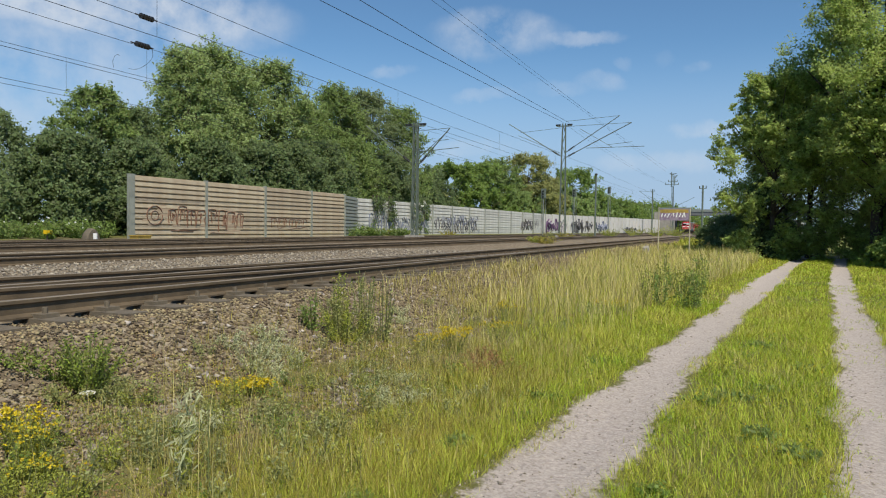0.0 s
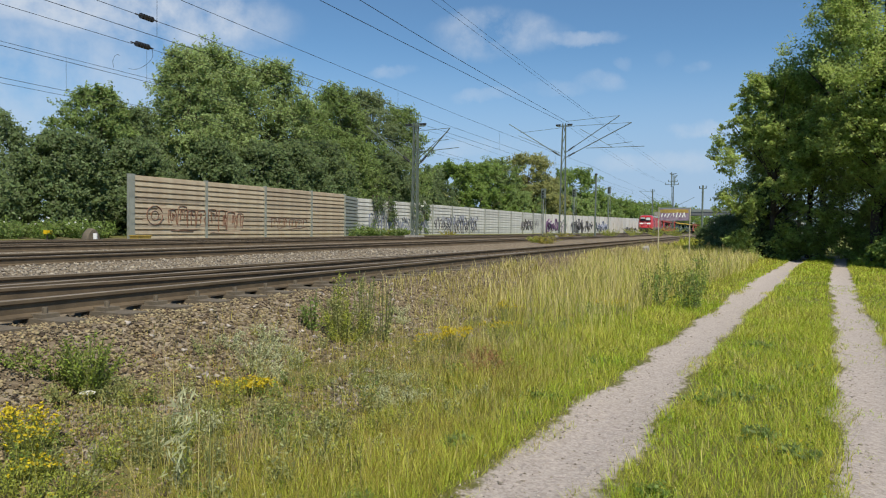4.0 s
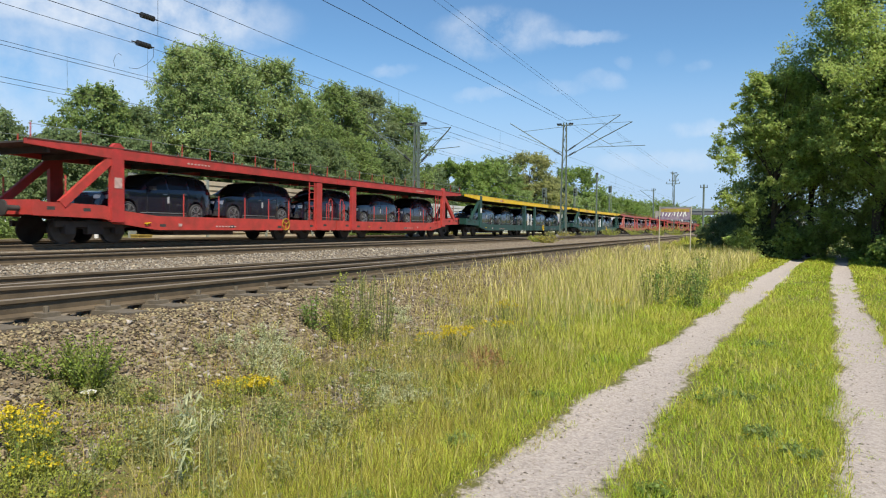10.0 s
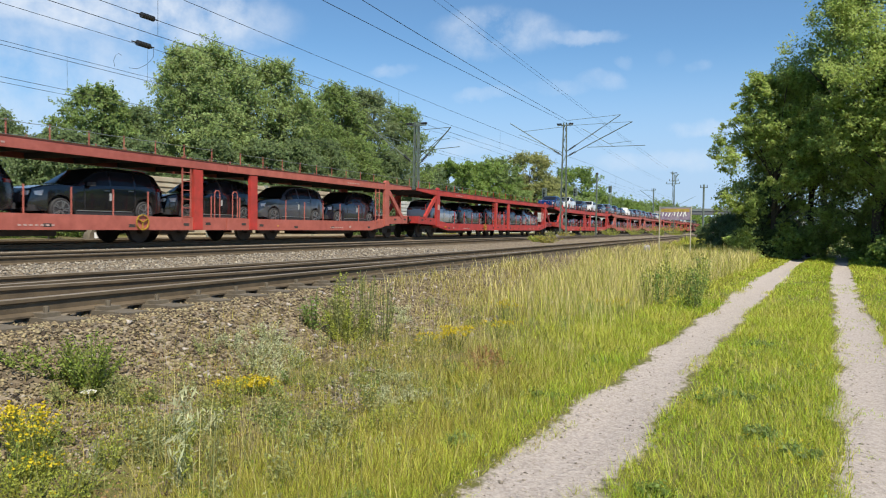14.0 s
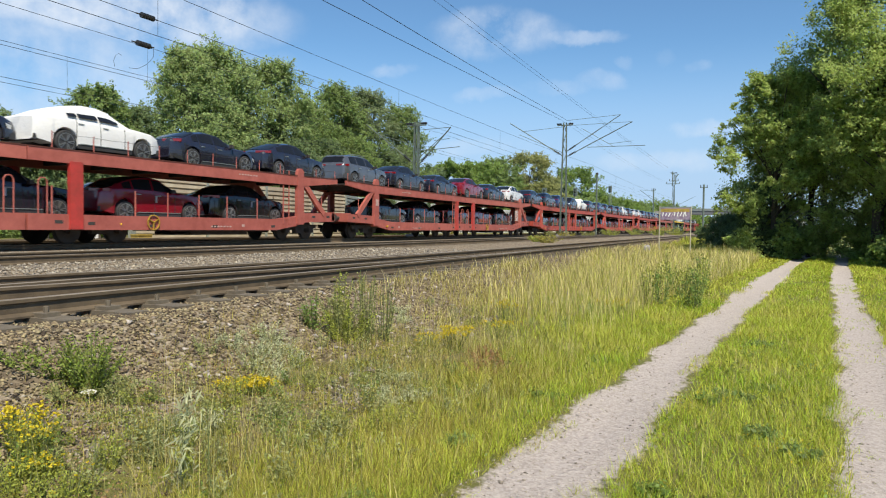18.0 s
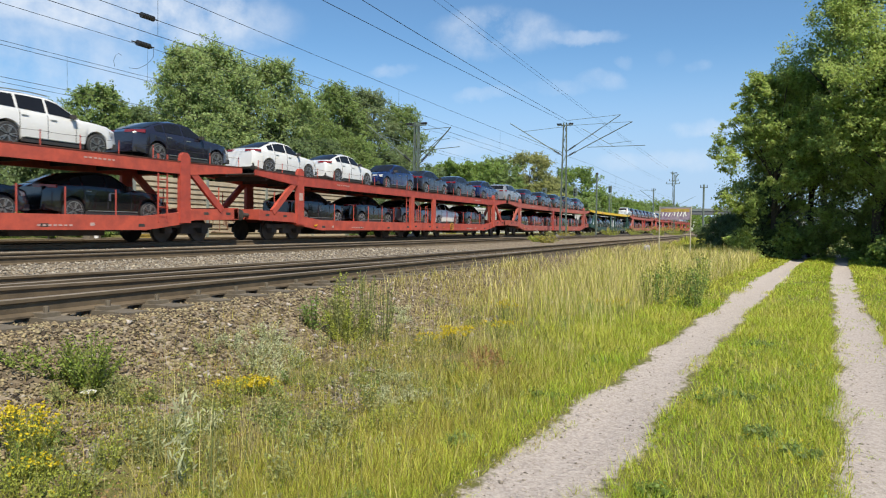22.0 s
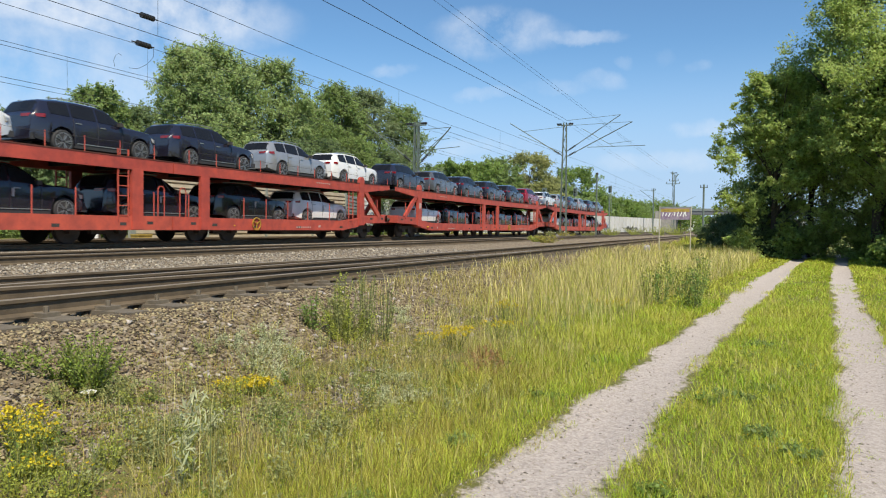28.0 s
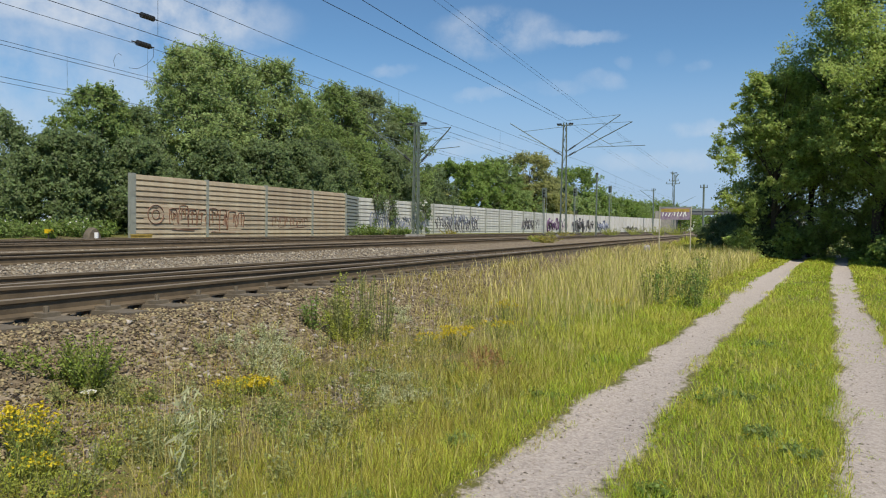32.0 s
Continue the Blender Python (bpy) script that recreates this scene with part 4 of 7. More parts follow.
    box(bm, -0.005, 0.005, -0.14, 0.14, -0.17, 0.17)
    d["plate"] = mesh_of("plate", bm, M_FADED if key != "green" else M_WHITE)
    bm = bmesh.new()
    for k in range(7):
        box(bm, -0.004, 0.004, k * 0.17, k * 0.17 + 0.10, -0.025, 0.025)
    d["lettering_bars"] = mesh_of("lettering_bars", bm, M_FADED)
    bm = bmesh.new()
    box(bm, -0.9, 0.9, -1.6, 1.6, 0.25, 0.6)
    for s in (-1, 1):
        bar(bm, (s * 0.9, -2.6, 0.42), (s * 0.9, 2.6, 0.42), 0.08)
    d["brake_gear"] = mesh_of("brake_gear", bm, M_DARK)
    return d


def wagon(colour, drop):
    """A two-unit double-deck car transporter; the coupling ahead of it is at y = 0, the one behind at LENGTH."""
    fm, dm, lab = {"red": (M_WRED, M_WRED, "red double-deck car transporter wagon in two units"),
                   "orange": (M_WRED3, M_WRED3, "orange-red double-deck car transporter wagon in two units"),
                   "dusty": (M_WRED2, M_WRED2, "faded dusty red double-deck car transporter wagon"),
                   "green": (M_WGREEN, M_YELLOW, "dark green double-deck car transporter wagon with a yellow upper deck")}[colour]
    t = thing("car_transporter_wagon", label=lab, category="railway wagon", group="wagons of the freight train")
    d = unit_meshes(fm, dm, colour, drop)
    H = LENGTH / 2
    for e in (0, 1):
        def put(name, mesh, x, y, z, parent=None):
            ob = share(name, d[mesh], parent or t, (x, y, z) if e == 0 else (x, LENGTH - y, z))
            if e == 1:
                ob.rotation_euler = (0, 0, math.pi)
            return ob
        put("frame", "frame", 0, 0, 0), put("upper_deck", "deck", 0, 0, 0)
        for s in (-1, 1):
            put("end_post", "post", s * 1.44, 3.5, 0)
            put("inner_post", "inner_post", s * 1.45, 14.85, 0)
            put("brace", "brace", s * 1.42, 0, 0)
            for y in (1.7, 6.4, 8.2, 9.7, 11.2, 12.6, 15.6):
                put("stanchion", "stanchion", s * 1.42, y, 1.22 if y < 4 else 0.88)
            for y in (0.6, 2.2, 4.9, 6.3, 7.7, 9.0, 10.3, 11.6, 12.9, 14.2, 15.6):
                put("stanchion", "short_stanchion", s * 1.44, y, 3.0 - drop)
            put("guard_rope", "guard_rope", s * 1.46, 0, 3.46 - drop)
            put("ladder", "ladder", s * 1.46, 14.3 if e == 0 else 4.5, 0.72)
            put("grab_rail", "grab_rail", s * 1.44, 15.9, 0.85)
            put("plate", "plate", s * 1.52, 3.5, 1.95)
            put("lettering_bars", "lettering_bars", s * 1.505, 6.5, 2.84 - drop)["kind"] = "stuff"
            put("label_plate", "label_plate", s * 1.462, 6.2 + 1.1 * e, 0.62)
            put("lever", "lever", s * 1.465, 4.7 if e == 0 else 13.2, 0.66)
            put("lettering_bars", "lettering_bars", s * 1.465, 8.0, 0.58)["kind"] = "stuff"
            if colour == "green" and e == 0:
                put("deck_label", "deck_label", s * 1.505, 8.3, 2.84)
        put("brake_gear", "brake_gear", 0, 8.0, 0)
        bogie(t, 3.0 if e == 0 else LENGTH - 3.0, 1.8)
        bogie(t, 13.7 if e == 0 else LENGTH - 13.7, 1.8)
    share("brake_wheel", d["brake_wheel"], t, (1.50, 12.3 if colour == 'red' else 20.9, 0.70))
    bm = bmesh.new()
    box(bm, -0.7, 0.7, H - 0.15, H + 0.15, 0.5, 0.8)
    part("joint", bm, M_DARK, t)
    buffers(t, 0.64, -1), buffers(t, LENGTH - 0.64, 1)
    return t


# ---- the cars on the wagons ----
CAR_LINE = {                 # the middle line over bonnet, roof and tail, from nose to tail
    "suv": [(-2.38, 0.52), (-2.37, 0.74), (-2.28, 0.90), (-1.95, 1.00), (-1.25, 1.07), (-0.97, 1.10), (-0.62, 1.33), (-0.22, 1.57), (0.1, 1.635), (0.8, 1.655), (1.5, 1.625), (1.98, 1.56),
            (2.06, 1.52), (2.26, 1.16), (2.36, 1.05), (2.40, 0.72), (2.36, 0.46)],
    "coupe": [(-2.40, 0.50), (-2.38, 0.72), (-2.28, 0.87), (-1.95, 0.98), (-1.25, 1.05), (-0.97, 1.08), (-0.60, 1.31), (-0.20, 1.53), (0.12, 1.585), (0.6, 1.59), (1.05, 1.53), (1.55, 1.37),
              (1.98, 1.18), (2.24, 1.09), (2.37, 1.03), (2.41, 0.72), (2.37, 0.46)],
    "sedan": [(-2.43, 0.45), (-2.41, 0.62), (-2.30, 0.75), (-1.95, 0.86), (-1.25, 0.94), (-0.88, 0.98), (-0.48, 1.20), (-0.05, 1.38), (0.30, 1.43), (0.75, 1.43), (1.20, 1.35), (1.60, 1.20),
              (1.85, 1.10), (2.15, 1.06), (2.38, 1.00), (2.43, 0.68), (2.39, 0.42)]}
CAR_PANES = {"suv": ((-0.66, 0.17), (0.25, 1.10), (1.18, 1.82)), "coupe": ((-0.64, 0.20), (0.28, 1.08), (1.15, 1.52)), "sedan": ((-0.52, 0.24), (0.32, 1.06), (1.12, 1.42))}
CAR_SCREENS = {"suv": ((-0.93, -0.24), (2.08, 2.25)), "coupe": ((-0.93, -0.22), (1.12, 1.96)), "sedan": ((-0.84, -0.08), (1.18, 1.80))}


def car_parts(shape):
    """Meshes of a car about 4.75 m long, its nose at -y: body with wheel arches, windows, lamps, trim, one wheel."""
    style = "suv" if shape == "big_suv" else shape
    long, high = (1.07, 1.09) if shape == "big_suv" else (0.99, 1.02)
    line = [(y * long, z * high) for y, z in CAR_LINE[style]]
    ly, lz = [p[0] for p in line], [p[1] for p in line]
    low = 0.19 if style == "sedan" else 0.25
    axles = (-1.50 * long, 1.45 * long)
    half, arch = 0.945, 0.415
    b0, b1 = ((0.90, 0.99) if style == "sedan" else (1.02, 1.12))

    def section(y):
        """Half a cross section at y, from the middle of the floor up to the roof's middle."""
        top = float(np.interp(y, ly, lz))
        belt = min(float(np.interp(y, [-1.0, 2.2], [b0, b1])) * high, top - 0.03)
        w = half * float(np.interp(abs(y) / long, [0, 1.5, 1.9, 2.2, 2.43], [1.0, 0.985, 0.955, 0.89, 0.74]))
        zb = low + float(np.interp(abs(y), [0, 1.9 * long, 2.4 * long], [0, 0.02, 0.15]))
        for c in axles:
            if abs(y - c) < arch:
                zb = max(zb, 0.36 + math.sqrt(arch ** 2 - (y - c) ** 2))
        zs = max(0.60 * high if low > 0.2 else 0.50, zb + 0.04)
        zh = max(belt - 0.11, zs + 0.02)
        zs, zh = min(zs, top - 0.08), min(zh, top - 0.06)
        zb = min(zb, zs - 0.03)
        wt = w * float(np.interp(top - belt, [0.03, 0.12, 0.55], [0.92, 0.86, 0.73]))
        return [(0.0, zb), (w * 0.88, zb), (w * 0.975, zb + 0.025), (w, zs), (w * 0.985, zh), (w * 0.95, belt), (wt, top - min(0.07, (top - belt) * 0.4)), (wt * 0.78, top - 0.012), (0.0, top)]

    ys = sorted({round(v, 3) for v in ly} | {round(c + arch * math.cos(k * math.pi / 8), 3) for c in axles for k in range(9)} | {round(v * long, 3) for v in (0.4, -0.35, 1.25, 1.8)})
    ys = [y for i, y in enumerate(ys) if i == 0 or y - ys[i - 1] > 0.012]
    d = {}
    bm = bmesh.new()
    rings = []
    for y in ys:
        h = section(y)
        rings.append([(a, y, c) for a, c in h] + [(-a, y, c) for a, c in h[-2:0:-1]])
    loft(bm, rings)
    shell = set(bm.faces)
    for s in (-1, 1):                                             # seams of the doors
        for y in (-0.74, 0.21, 1.08):
            h = section(y * long)
            pts = [(s * (h[k][0] + 0.003), y * long, h[k][1]) for k in (2, 3, 4, 5)]
            for p, q in zip(pts, pts[1:]):
                bar(bm, p, q, 0.012)
    dark = set(bm.faces)
    for s in (-1, 1):
        for y in (0.02, 0.92):                                    # door handles
            h = section(y * long)
            box(bm, *sorted((s * (h[4][0] - 0.01), s * (h[4][0] + 0.02))), y * long - 0.10, y * long + 0.10, h[4][1] - 0.035, h[4][1] - 0.005)
        if style == "suv":                                        # roof rails
            pts = [section(y * long) for y in (0.05, 0.6, 1.3, 1.8)]
            pts = [(s * h[6][0] * 0.95, y * long, h[7][1] + 0.035) for h, y in zip(pts, (0.05, 0.6, 1.3, 1.8))]
            for p, q in zip(pts, pts[1:]):
                bar(bm, p, q, 0.03)
    for f in bm.faces:
        f.material_index = 0 if f in shell else (1 if f in dark else 2)
    d["body"] = mesh_of("body", bm, [M_WHITE, M_TYRE, M_GALV], smooth=34)

    def lean(y, t):
        """A point on the side of the cabin at y, t from the belt to the roof."""
        h = section(y)
        (xa, za), (xb, zb) = h[5], h[6]
        return (xa + (xb - xa) * t + 0.010, y, za + (zb - za) * t + 0.004)

    bm = bmesh.new()                                              # side panes with pillars between
    for ya, yb in CAR_PANES[style]:
        st = np.linspace(ya, yb, 5) * long
        a, c = [bm.verts.new(lean(y, 0.08)) for y in st], [bm.verts.new(lean(y, 0.90)) for y in st]
        for i in range(4):
            bm.faces.new((a[i], a[i + 1], c[i + 1], c[i]))
    d["side_window"] = mesh_of("side_window", bm, M_GLASS)
    for glass, (ya, yb) in zip(("windscreen", "rear_window"), CAR_SCREENS[style]):
        bm = bmesh.new()
        rows = []
        for y in np.linspace(ya, yb, 4) * long:
            h = section(y)
            (x1, z1), (x2, z2), (_, z3) = h[6], h[7], h[8]
            rows.append([(q * x, y, z + 0.014) for q, x, z in ((-1, x1 * 0.93, z1 + (z2 - z1) * 0.35), (-1, x2, z2), (1, 0.0, z3), (1, x2, z2), (1, x1 * 0.93, z1 + (z2 - z1) * 0.35))])
        loft(bm, rows, close=False, caps=False)
        d[glass] = mesh_of(glass, bm, M_GLASS, smooth=40)
    hz, tz = (0.52, 0.90) if style == "sedan" else (0.71, 1.00)
    bm = bmesh.new()
    loft(bm, [[(x, y0 * long, z) for y0, z in ((-2.1, hz * high), (ye, hz * high), (ye, (hz + 0.11) * high), (-2.0, (hz + 0.15) * high))] for x, ye in ((0.44, -2.372), (0.66, -2.34), (0.80, -2.22), (0.885, -2.06))])
    d["headlight"] = mesh_of("headlight", bm, M_LAMP)
    bm = bmesh.new()
    loft(bm, [[(x, y0 * long, z) for y0, z in ((2.0, tz * high), (ye, tz * high), (ye, (tz + 0.09) * high), (2.0, (tz + 0.11) * high))] for x, ye in ((0.34, 2.395), (0.62, 2.375), (0.80, 2.24), (0.895, 2.05))])
    d["tail_light"] = mesh_of("tail_light", bm, M_TAIL)
    bm = bmesh.new()
    zm = section(-0.7 * long)[5][1]
    loft(bm, [[(x, -0.70 - q, zm + 0.02), (x, -0.54 - q, zm + 0.02), (x, -0.54 - q, zm + 0.15), (x, -0.68 - q, zm + 0.14)] for x, q in ((0.90, 0.0), (1.0, 0.0), (1.07, -0.04))])
    d["mirror"] = mesh_of("mirror", bm, M_DARK, bevel=0.015)
    bm = bmesh.new()                                              # grille, lower bumpers, sills, wheel wells
    box(bm, -0.42, 0.42, -2.40 * long, -2.25 * long, 0.50 * high, hz * high + 0.06)
    box(bm, -0.80, 0.80, -2.36 * long, -1.95 * long, low + 0.06, low + 0.24)
    box(bm, -0.76, 0.76, 2.0 * long, 2.385 * long, low + 0.10, low + 0.27)
    box(bm, -0.93, 0.93, -1.03 * long, 1.03 * long, low - 0.04, low + 0.09)
    box(bm, -0.30, 0.30, -2.0 * long, 2.05 * long, low + 0.02, low + 0.20)
    for y in axles:
        box(bm, -0.62, 0.62, y - 0.40, y + 0.40, 0.30, 0.76)
        for s in (-1, 1):
            disc(bm, (s * 0.66, y, 0.37), "x", 0.42, 0.05, 14)
    plain = set(bm.faces)
    for s in (-1, 1):
        box(bm, *sorted((s * 0.925, s * 0.95)), -1.0 * long, 0.95 * long, low + 0.09, low + 0.115)
    for f in bm.faces:
        f.material_index = 0 if f in plain else 1
    d["bumper"] = mesh_of("lower_trim", bm, [M_TYRE, M_GALV])
    bm = bmesh.new()
    disc(bm, (0, 0, 0), "x", 0.36, 0.12, 18)
    d["tyre"] = mesh_of("tyre", bm, M_TYRE, smooth=40)
    bm = bmesh.new()
    for k in range(5):
        a = 2 * math.pi * k / 5
        for o in (-0.16, 0.16):
            bar(bm, (0.118, 0.04 * math.cos(a + o), 0.04 * math.sin(a + o)), (0.122, 0.265 * math.cos(a + o), 0.265 * math.sin(a + o)), 0.04, 0.03)
    n = 12
    for i in range(n):
        a, c = 2 * math.pi * i / n, 2 * math.pi * (i + 1) / n
        bar(bm, (0.115, 0.272 * math.cos(a), 0.272 * math.sin(a)), (0.115, 0.272 * math.cos(c), 0.272 * math.sin(c)), 0.026)
    d["rim"] = mesh_of("rim", bm, M_RIM)
    for n in ("side_window", "headlight", "tail_light", "mirror"):
        me = d[n].copy()
        me.transform(Matrix.Diagonal((-1, 1, 1, 1)))
        me.flip_normals()
        d[n + "_other"] = me
    return d


CAR_PAINT = {"navy": ((0.016, 0.015, 0.027), "very dark blue"), "black": ((0.012, 0.012, 0.014), "black"), "blue": ((0.006, 0.016, 0.085), "deep blue"),
             "white": ((0.75, 0.75, 0.74), "white"), "silver": ((0.33, 0.34, 0.36), "silver"), "grey": ((0.12, 0.125, 0.14), "dark grey"), "red": ((0.22, 0.006, 0.018), "dark red"),
             "wrapped": ((0.78, 0.78, 0.77), "white-wrapped")}
PAINTS = {k: mat("car_paint_" + k, c, 0.24 if k != "wrapped" else 0.7, 0.35 if k in ("silver", "grey") else 0.0, 0.12, 1.0, coat=0.8 if k != "wrapped" else 0.0,
                 bump=0.6 if k == "wrapped" else 0.0, bump_scale=9.0) for k, (c, _) in CAR_PAINT.items()}
CAR_SHAPES = {k: car_parts(k) for k in ("suv", "big_suv", "coupe", "sedan")}
CAR_BODY = {}
SHAPE_WORD = {"suv": "tall boxy car", "big_suv": "large tall boxy car", "coupe": "tall sloping-roof car", "sedan": "low saloon car"}


bm = bmesh.new()
box(bm, -0.012, 0.012, -0.035, 0.035, -0.12, 0.12)
DOOR_GUARD = mesh_of("door_guard", bm, M_BLIND)


def car(shape, paint, deck):
    d = CAR_SHAPES[shape]
    t = thing("car", label=f"new {CAR_PAINT[paint][1]} {SHAPE_WORD[shape]} on the {deck} deck", category="car", group="new cars on the train")
    if (shape, paint) not in CAR_BODY:
        me = d["body"].copy()
        me.materials[0] = PAINTS[paint]
        CAR_BODY[shape, paint] = me
    share("body", CAR_BODY[shape, paint], t)
    share("lower_trim", d["bumper"], t)
    if paint == "wrapped":                                        # only small openings are left in the cover
        for n in ("side_window", "side_window_other"):
            patch = share("window_patch", d[n], t, (0, 0.07, 0.60))
            patch.scale = (1.05, 0.86, 0.5)
    else:
        share("windscreen", d["windscreen"], t), share("rear_window", d["rear_window"], t)
    for n in ("side_window", "headlight", "tail_light", "mirror") if paint != "wrapped" else ():
        share(n, d[n], t)
        share(n, d[n + "_other"], t)
    if deck == "lower":
        for s in (-1, 1):
            share("door_guard", DOOR_GUARD, t, (s * 0.955, 0.15, 0.82))
    long = 1.07 if shape == "big_suv" else 0.99
    for y in (-1.50 * long, 1.45 * long):
        for s in (-1, 1):
            w = share("wheel", d["tyre"], t, (s * 0.825, y, 0.36), 0 if s > 0 else math.pi)
            share("rim", d["rim"], w)
    return t


# per wagon: colour, cars above and below from front to rear; a star turns one round
TRAIN_LOAD = [
    ("red", "", "navy navy navy navy navy"), ("green", "", "navy navy navy navy black"), ("green", "", "black navy navy silver silver"),
    ("dusty", "", "black black black grey navy"), ("red", "", "silver navy black navy silver"),
    ("red", "blue white navy white navy", "black navy navy black navy"), ("dusty", "grey navy navy wrapped navy navy", "black navy navy red black"),
    ("dusty", "grey navy navy red navy white", "black navy navy red navy"), ("orange", "navy navy blue navy* wrapped navy", "silver black navy black grey"),
    ("orange", "blue navy black navy white navy", "silver black black navy black"), ("orange", "white white blue* navy navy blue", "black black grey white black"),
    ("dusty", "silver navy navy black navy navy", "black red black black black"), ("green", "", "white black navy navy silver"),
    ("dusty", "white navy navy navy blue navy", "silver black navy navy navy"), ("orange", "grey white navy navy silver white", "black navy navy black white"),
    ("orange", "navy grey navy navy navy red", "white black navy navy black"), ("orange", "white silver navy silver navy grey", "white black navy white black"),
]
LOW_SPOTS = (6.0, 11.2, 16.4, 21.6, 26.8)


def build_train():
    on_train(locomotive(), NOSE)
    first = {}
    r = random.Random(11)
    for n, (colour, upper, lower) in enumerate(TRAIN_LOAD):
        base = COUPLE + n * LENGTH
        drop = 0.17 if upper else 0.0                              # a loaded upper deck stands lower
        if (colour, drop) not in first:
            w = first[colour, drop] = wagon(colour, drop)
        else:
            w = copy_thing(first[colour, drop], pose(0, 0, 0))
        on_train(w, base)
        if n in (3, 12):                                          # these run the other way round
            for c in w.children:
                if c.name.startswith("brake_wheel"):
                    c.location.y = 12.3
        forward = n in (0, 1, 2, 3, 5)
        up = upper.split()
        for k, paint in enumerate(up):
            gap = (LENGTH - 1.0) / len(up)
            y = 0.85 + gap * (k + 0.5) + r.uniform(-0.12, 0.12)
            shape = "suv" if n >= 13 or paint in ("silver", "grey") or (n, k) == (9, 4) else ("coupe" if n >= 8 or k % 2 else "sedan")
            z = RAILZ + float(np.interp(min(y, LENGTH - y), [0.45, 3.2, 16.4], [2.80, 2.78, 2.76]))
            c = car(shape, paint.rstrip("*"), "upper")
            on_train(c, base + y, z, 0.0 if forward or paint.endswith("*") else math.pi)
        for k, paint in enumerate(lower.split()):
            c = car("big_suv" if n < 5 or n == 12 else ("suv" if paint in ("silver", "white", "grey") and n != 10 or n > 12 else "coupe"), paint, "lower")
            on_train(c, base + LOW_SPOTS[k] + r.uniform(-0.15, 0.15), RAILZ + 0.69, 0.0 if forward else math.pi)


build_train()


# ---- overhead line ----
def lattice_mast(x, y, top, arms, base=0.5, wide=0.62, label="green-grey lattice catenary mast with crossbar and brackets"):
    """A tapering four-legged mast with lacing; arms are pairs of points (dx, z) to (dx, z), with a thickness."""
    t = thing("catenary_mast", (x, y, 0), label, "catenary mast", "catenary masts")
    bm = bmesh.new()
    w0, w1 = wide / 2, 0.14
    for sx in (-1, 1):
        for sy in (-1, 1):
            bar(bm, (sx * w0, sy * w0 * 0.6, base), (sx * w1, sy * w1 * 0.8, top), 0.07)
    n = 11
    for side in (0, 1):
        for i in range(n):
            za, zb = base + (top - base) * i / n, base + (top - base) * (i + 1) / n
            fa, fb = w0 + (w1 - w0) * i / n, w0 + (w1 - w0) * (i + 1) / n
            q = 1 if i % 2 else -1
            for o in (-1, 1):
                if side:
                    bar(bm, (o * fa, -q * fa * 0.6, za), (o * fb, q * fb * 0.6, zb), 0.025)
                else:
                    bar(bm, (-q * fa, o * fa * 0.6, za), (q * fb, o * fb * 0.6, zb), 0.03)
    part("mast", bm, M_MAST, t)
    bm = bmesh.new()
    box(bm, -0.55, 0.55, -0.5, 0.5, 0.3, 0.86)
    part("footing", bm, M_CONC, t, "concrete footing", bevel=0.04)
    bm = bmesh.new()
    bar(bm, (-0.75, 0, top - 0.25), (0.75, 0, top - 0.25), 0.09)
    part("crossbar", bm, M_MAST, t)
    for o in (-0.7, -0.45, 0.45, 0.7):
        bm = bmesh.new()
        for q in (-0.09, -0.03, 0.03, 0.09):
            bar(bm, (o + q - 0.02, 0, top - 0.12), (o + q + 0.02, 0, top - 0.12), 0.15, sides=8)
        bar(bm, (o - 0.12, 0, top - 0.12), (o + 0.12, 0, top - 0.12), 0.05, sides=6)
        bar(bm, (o, 0, top - 0.25), (o, 0, top - 0.12), 0.03)
        part("insulator", bm, M_INS, t, "dark ribbed insulator", smooth=40)
    for (xa, za), (xb, zb), w in arms:
        bm = bmesh.new()
        bar(bm, (xa, 0, za), (xb, 0, zb), w, sides=6)
        arm = part("bracket_arm", bm, M_MAST, t)
        if w > 0.07:
            d = Vector((xb - xa, 0, zb - za)).normalized()
            bm = bmesh.new()
            for k in range(5):
                p = Vector((xa, 0, za)) + d * (0.35 + 0.14 * k)
                bar(bm, p, p + d * 0.07, 0.19, sides=10)
            part("insulator", bm, M_INS, arm, "brown ribbed insulator")
    return t


lattice_mast(-16.6, 66.2, 11.7, [((-0.2, 8.5), (-5.6, 11.9), 0.09), ((-0.2, 8.8), (-4.6, 10.7), 0.05), ((-0.2, 11.3), (-4.4, 11.0), 0.04), ((0.2, 8.4), (6.4, 11.5), 0.09), ((0.2, 8.9), (5.3, 12.2), 0.08), ((0.2, 11.9), (5.3, 12.2), 0.04),
                                 ((0.2, 11.4), (6.4, 11.5), 0.04), ((2.2, 9.25), (7.6, 9.25), 0.06), ((4.2, 9.5), (6.5, 9.7), 0.04), ((1.6, 11.1), (4.6, 9.3), 0.05)])
lattice_mast(-22.2, 45.0, 9.0, [((-0.2, 6.0), (-4.2, 9.0), 0.08), ((-0.2, 7.3), (-3.4, 8.3), 0.05), ((0.2, 5.9), (2.7, 8.5), 0.08), ((0.2, 8.4), (2.7, 8.5), 0.04), ((0.3, 6.9), (3.4, 7.1), 0.05), ((1.4, 7.6), (2.6, 7.7), 0.04), ((0.2, 6.4), (2.2, 8.0), 0.05)], wide=0.42)
far_mast = lattice_mast(-17.0, 176.0, 15.4, [((0.2, 7.0), (5.0, 9.5), 0.09), ((-0.2, 7.0), (-6.0, 10.0), 0.09)], wide=0.8)
bm = bmesh.new()
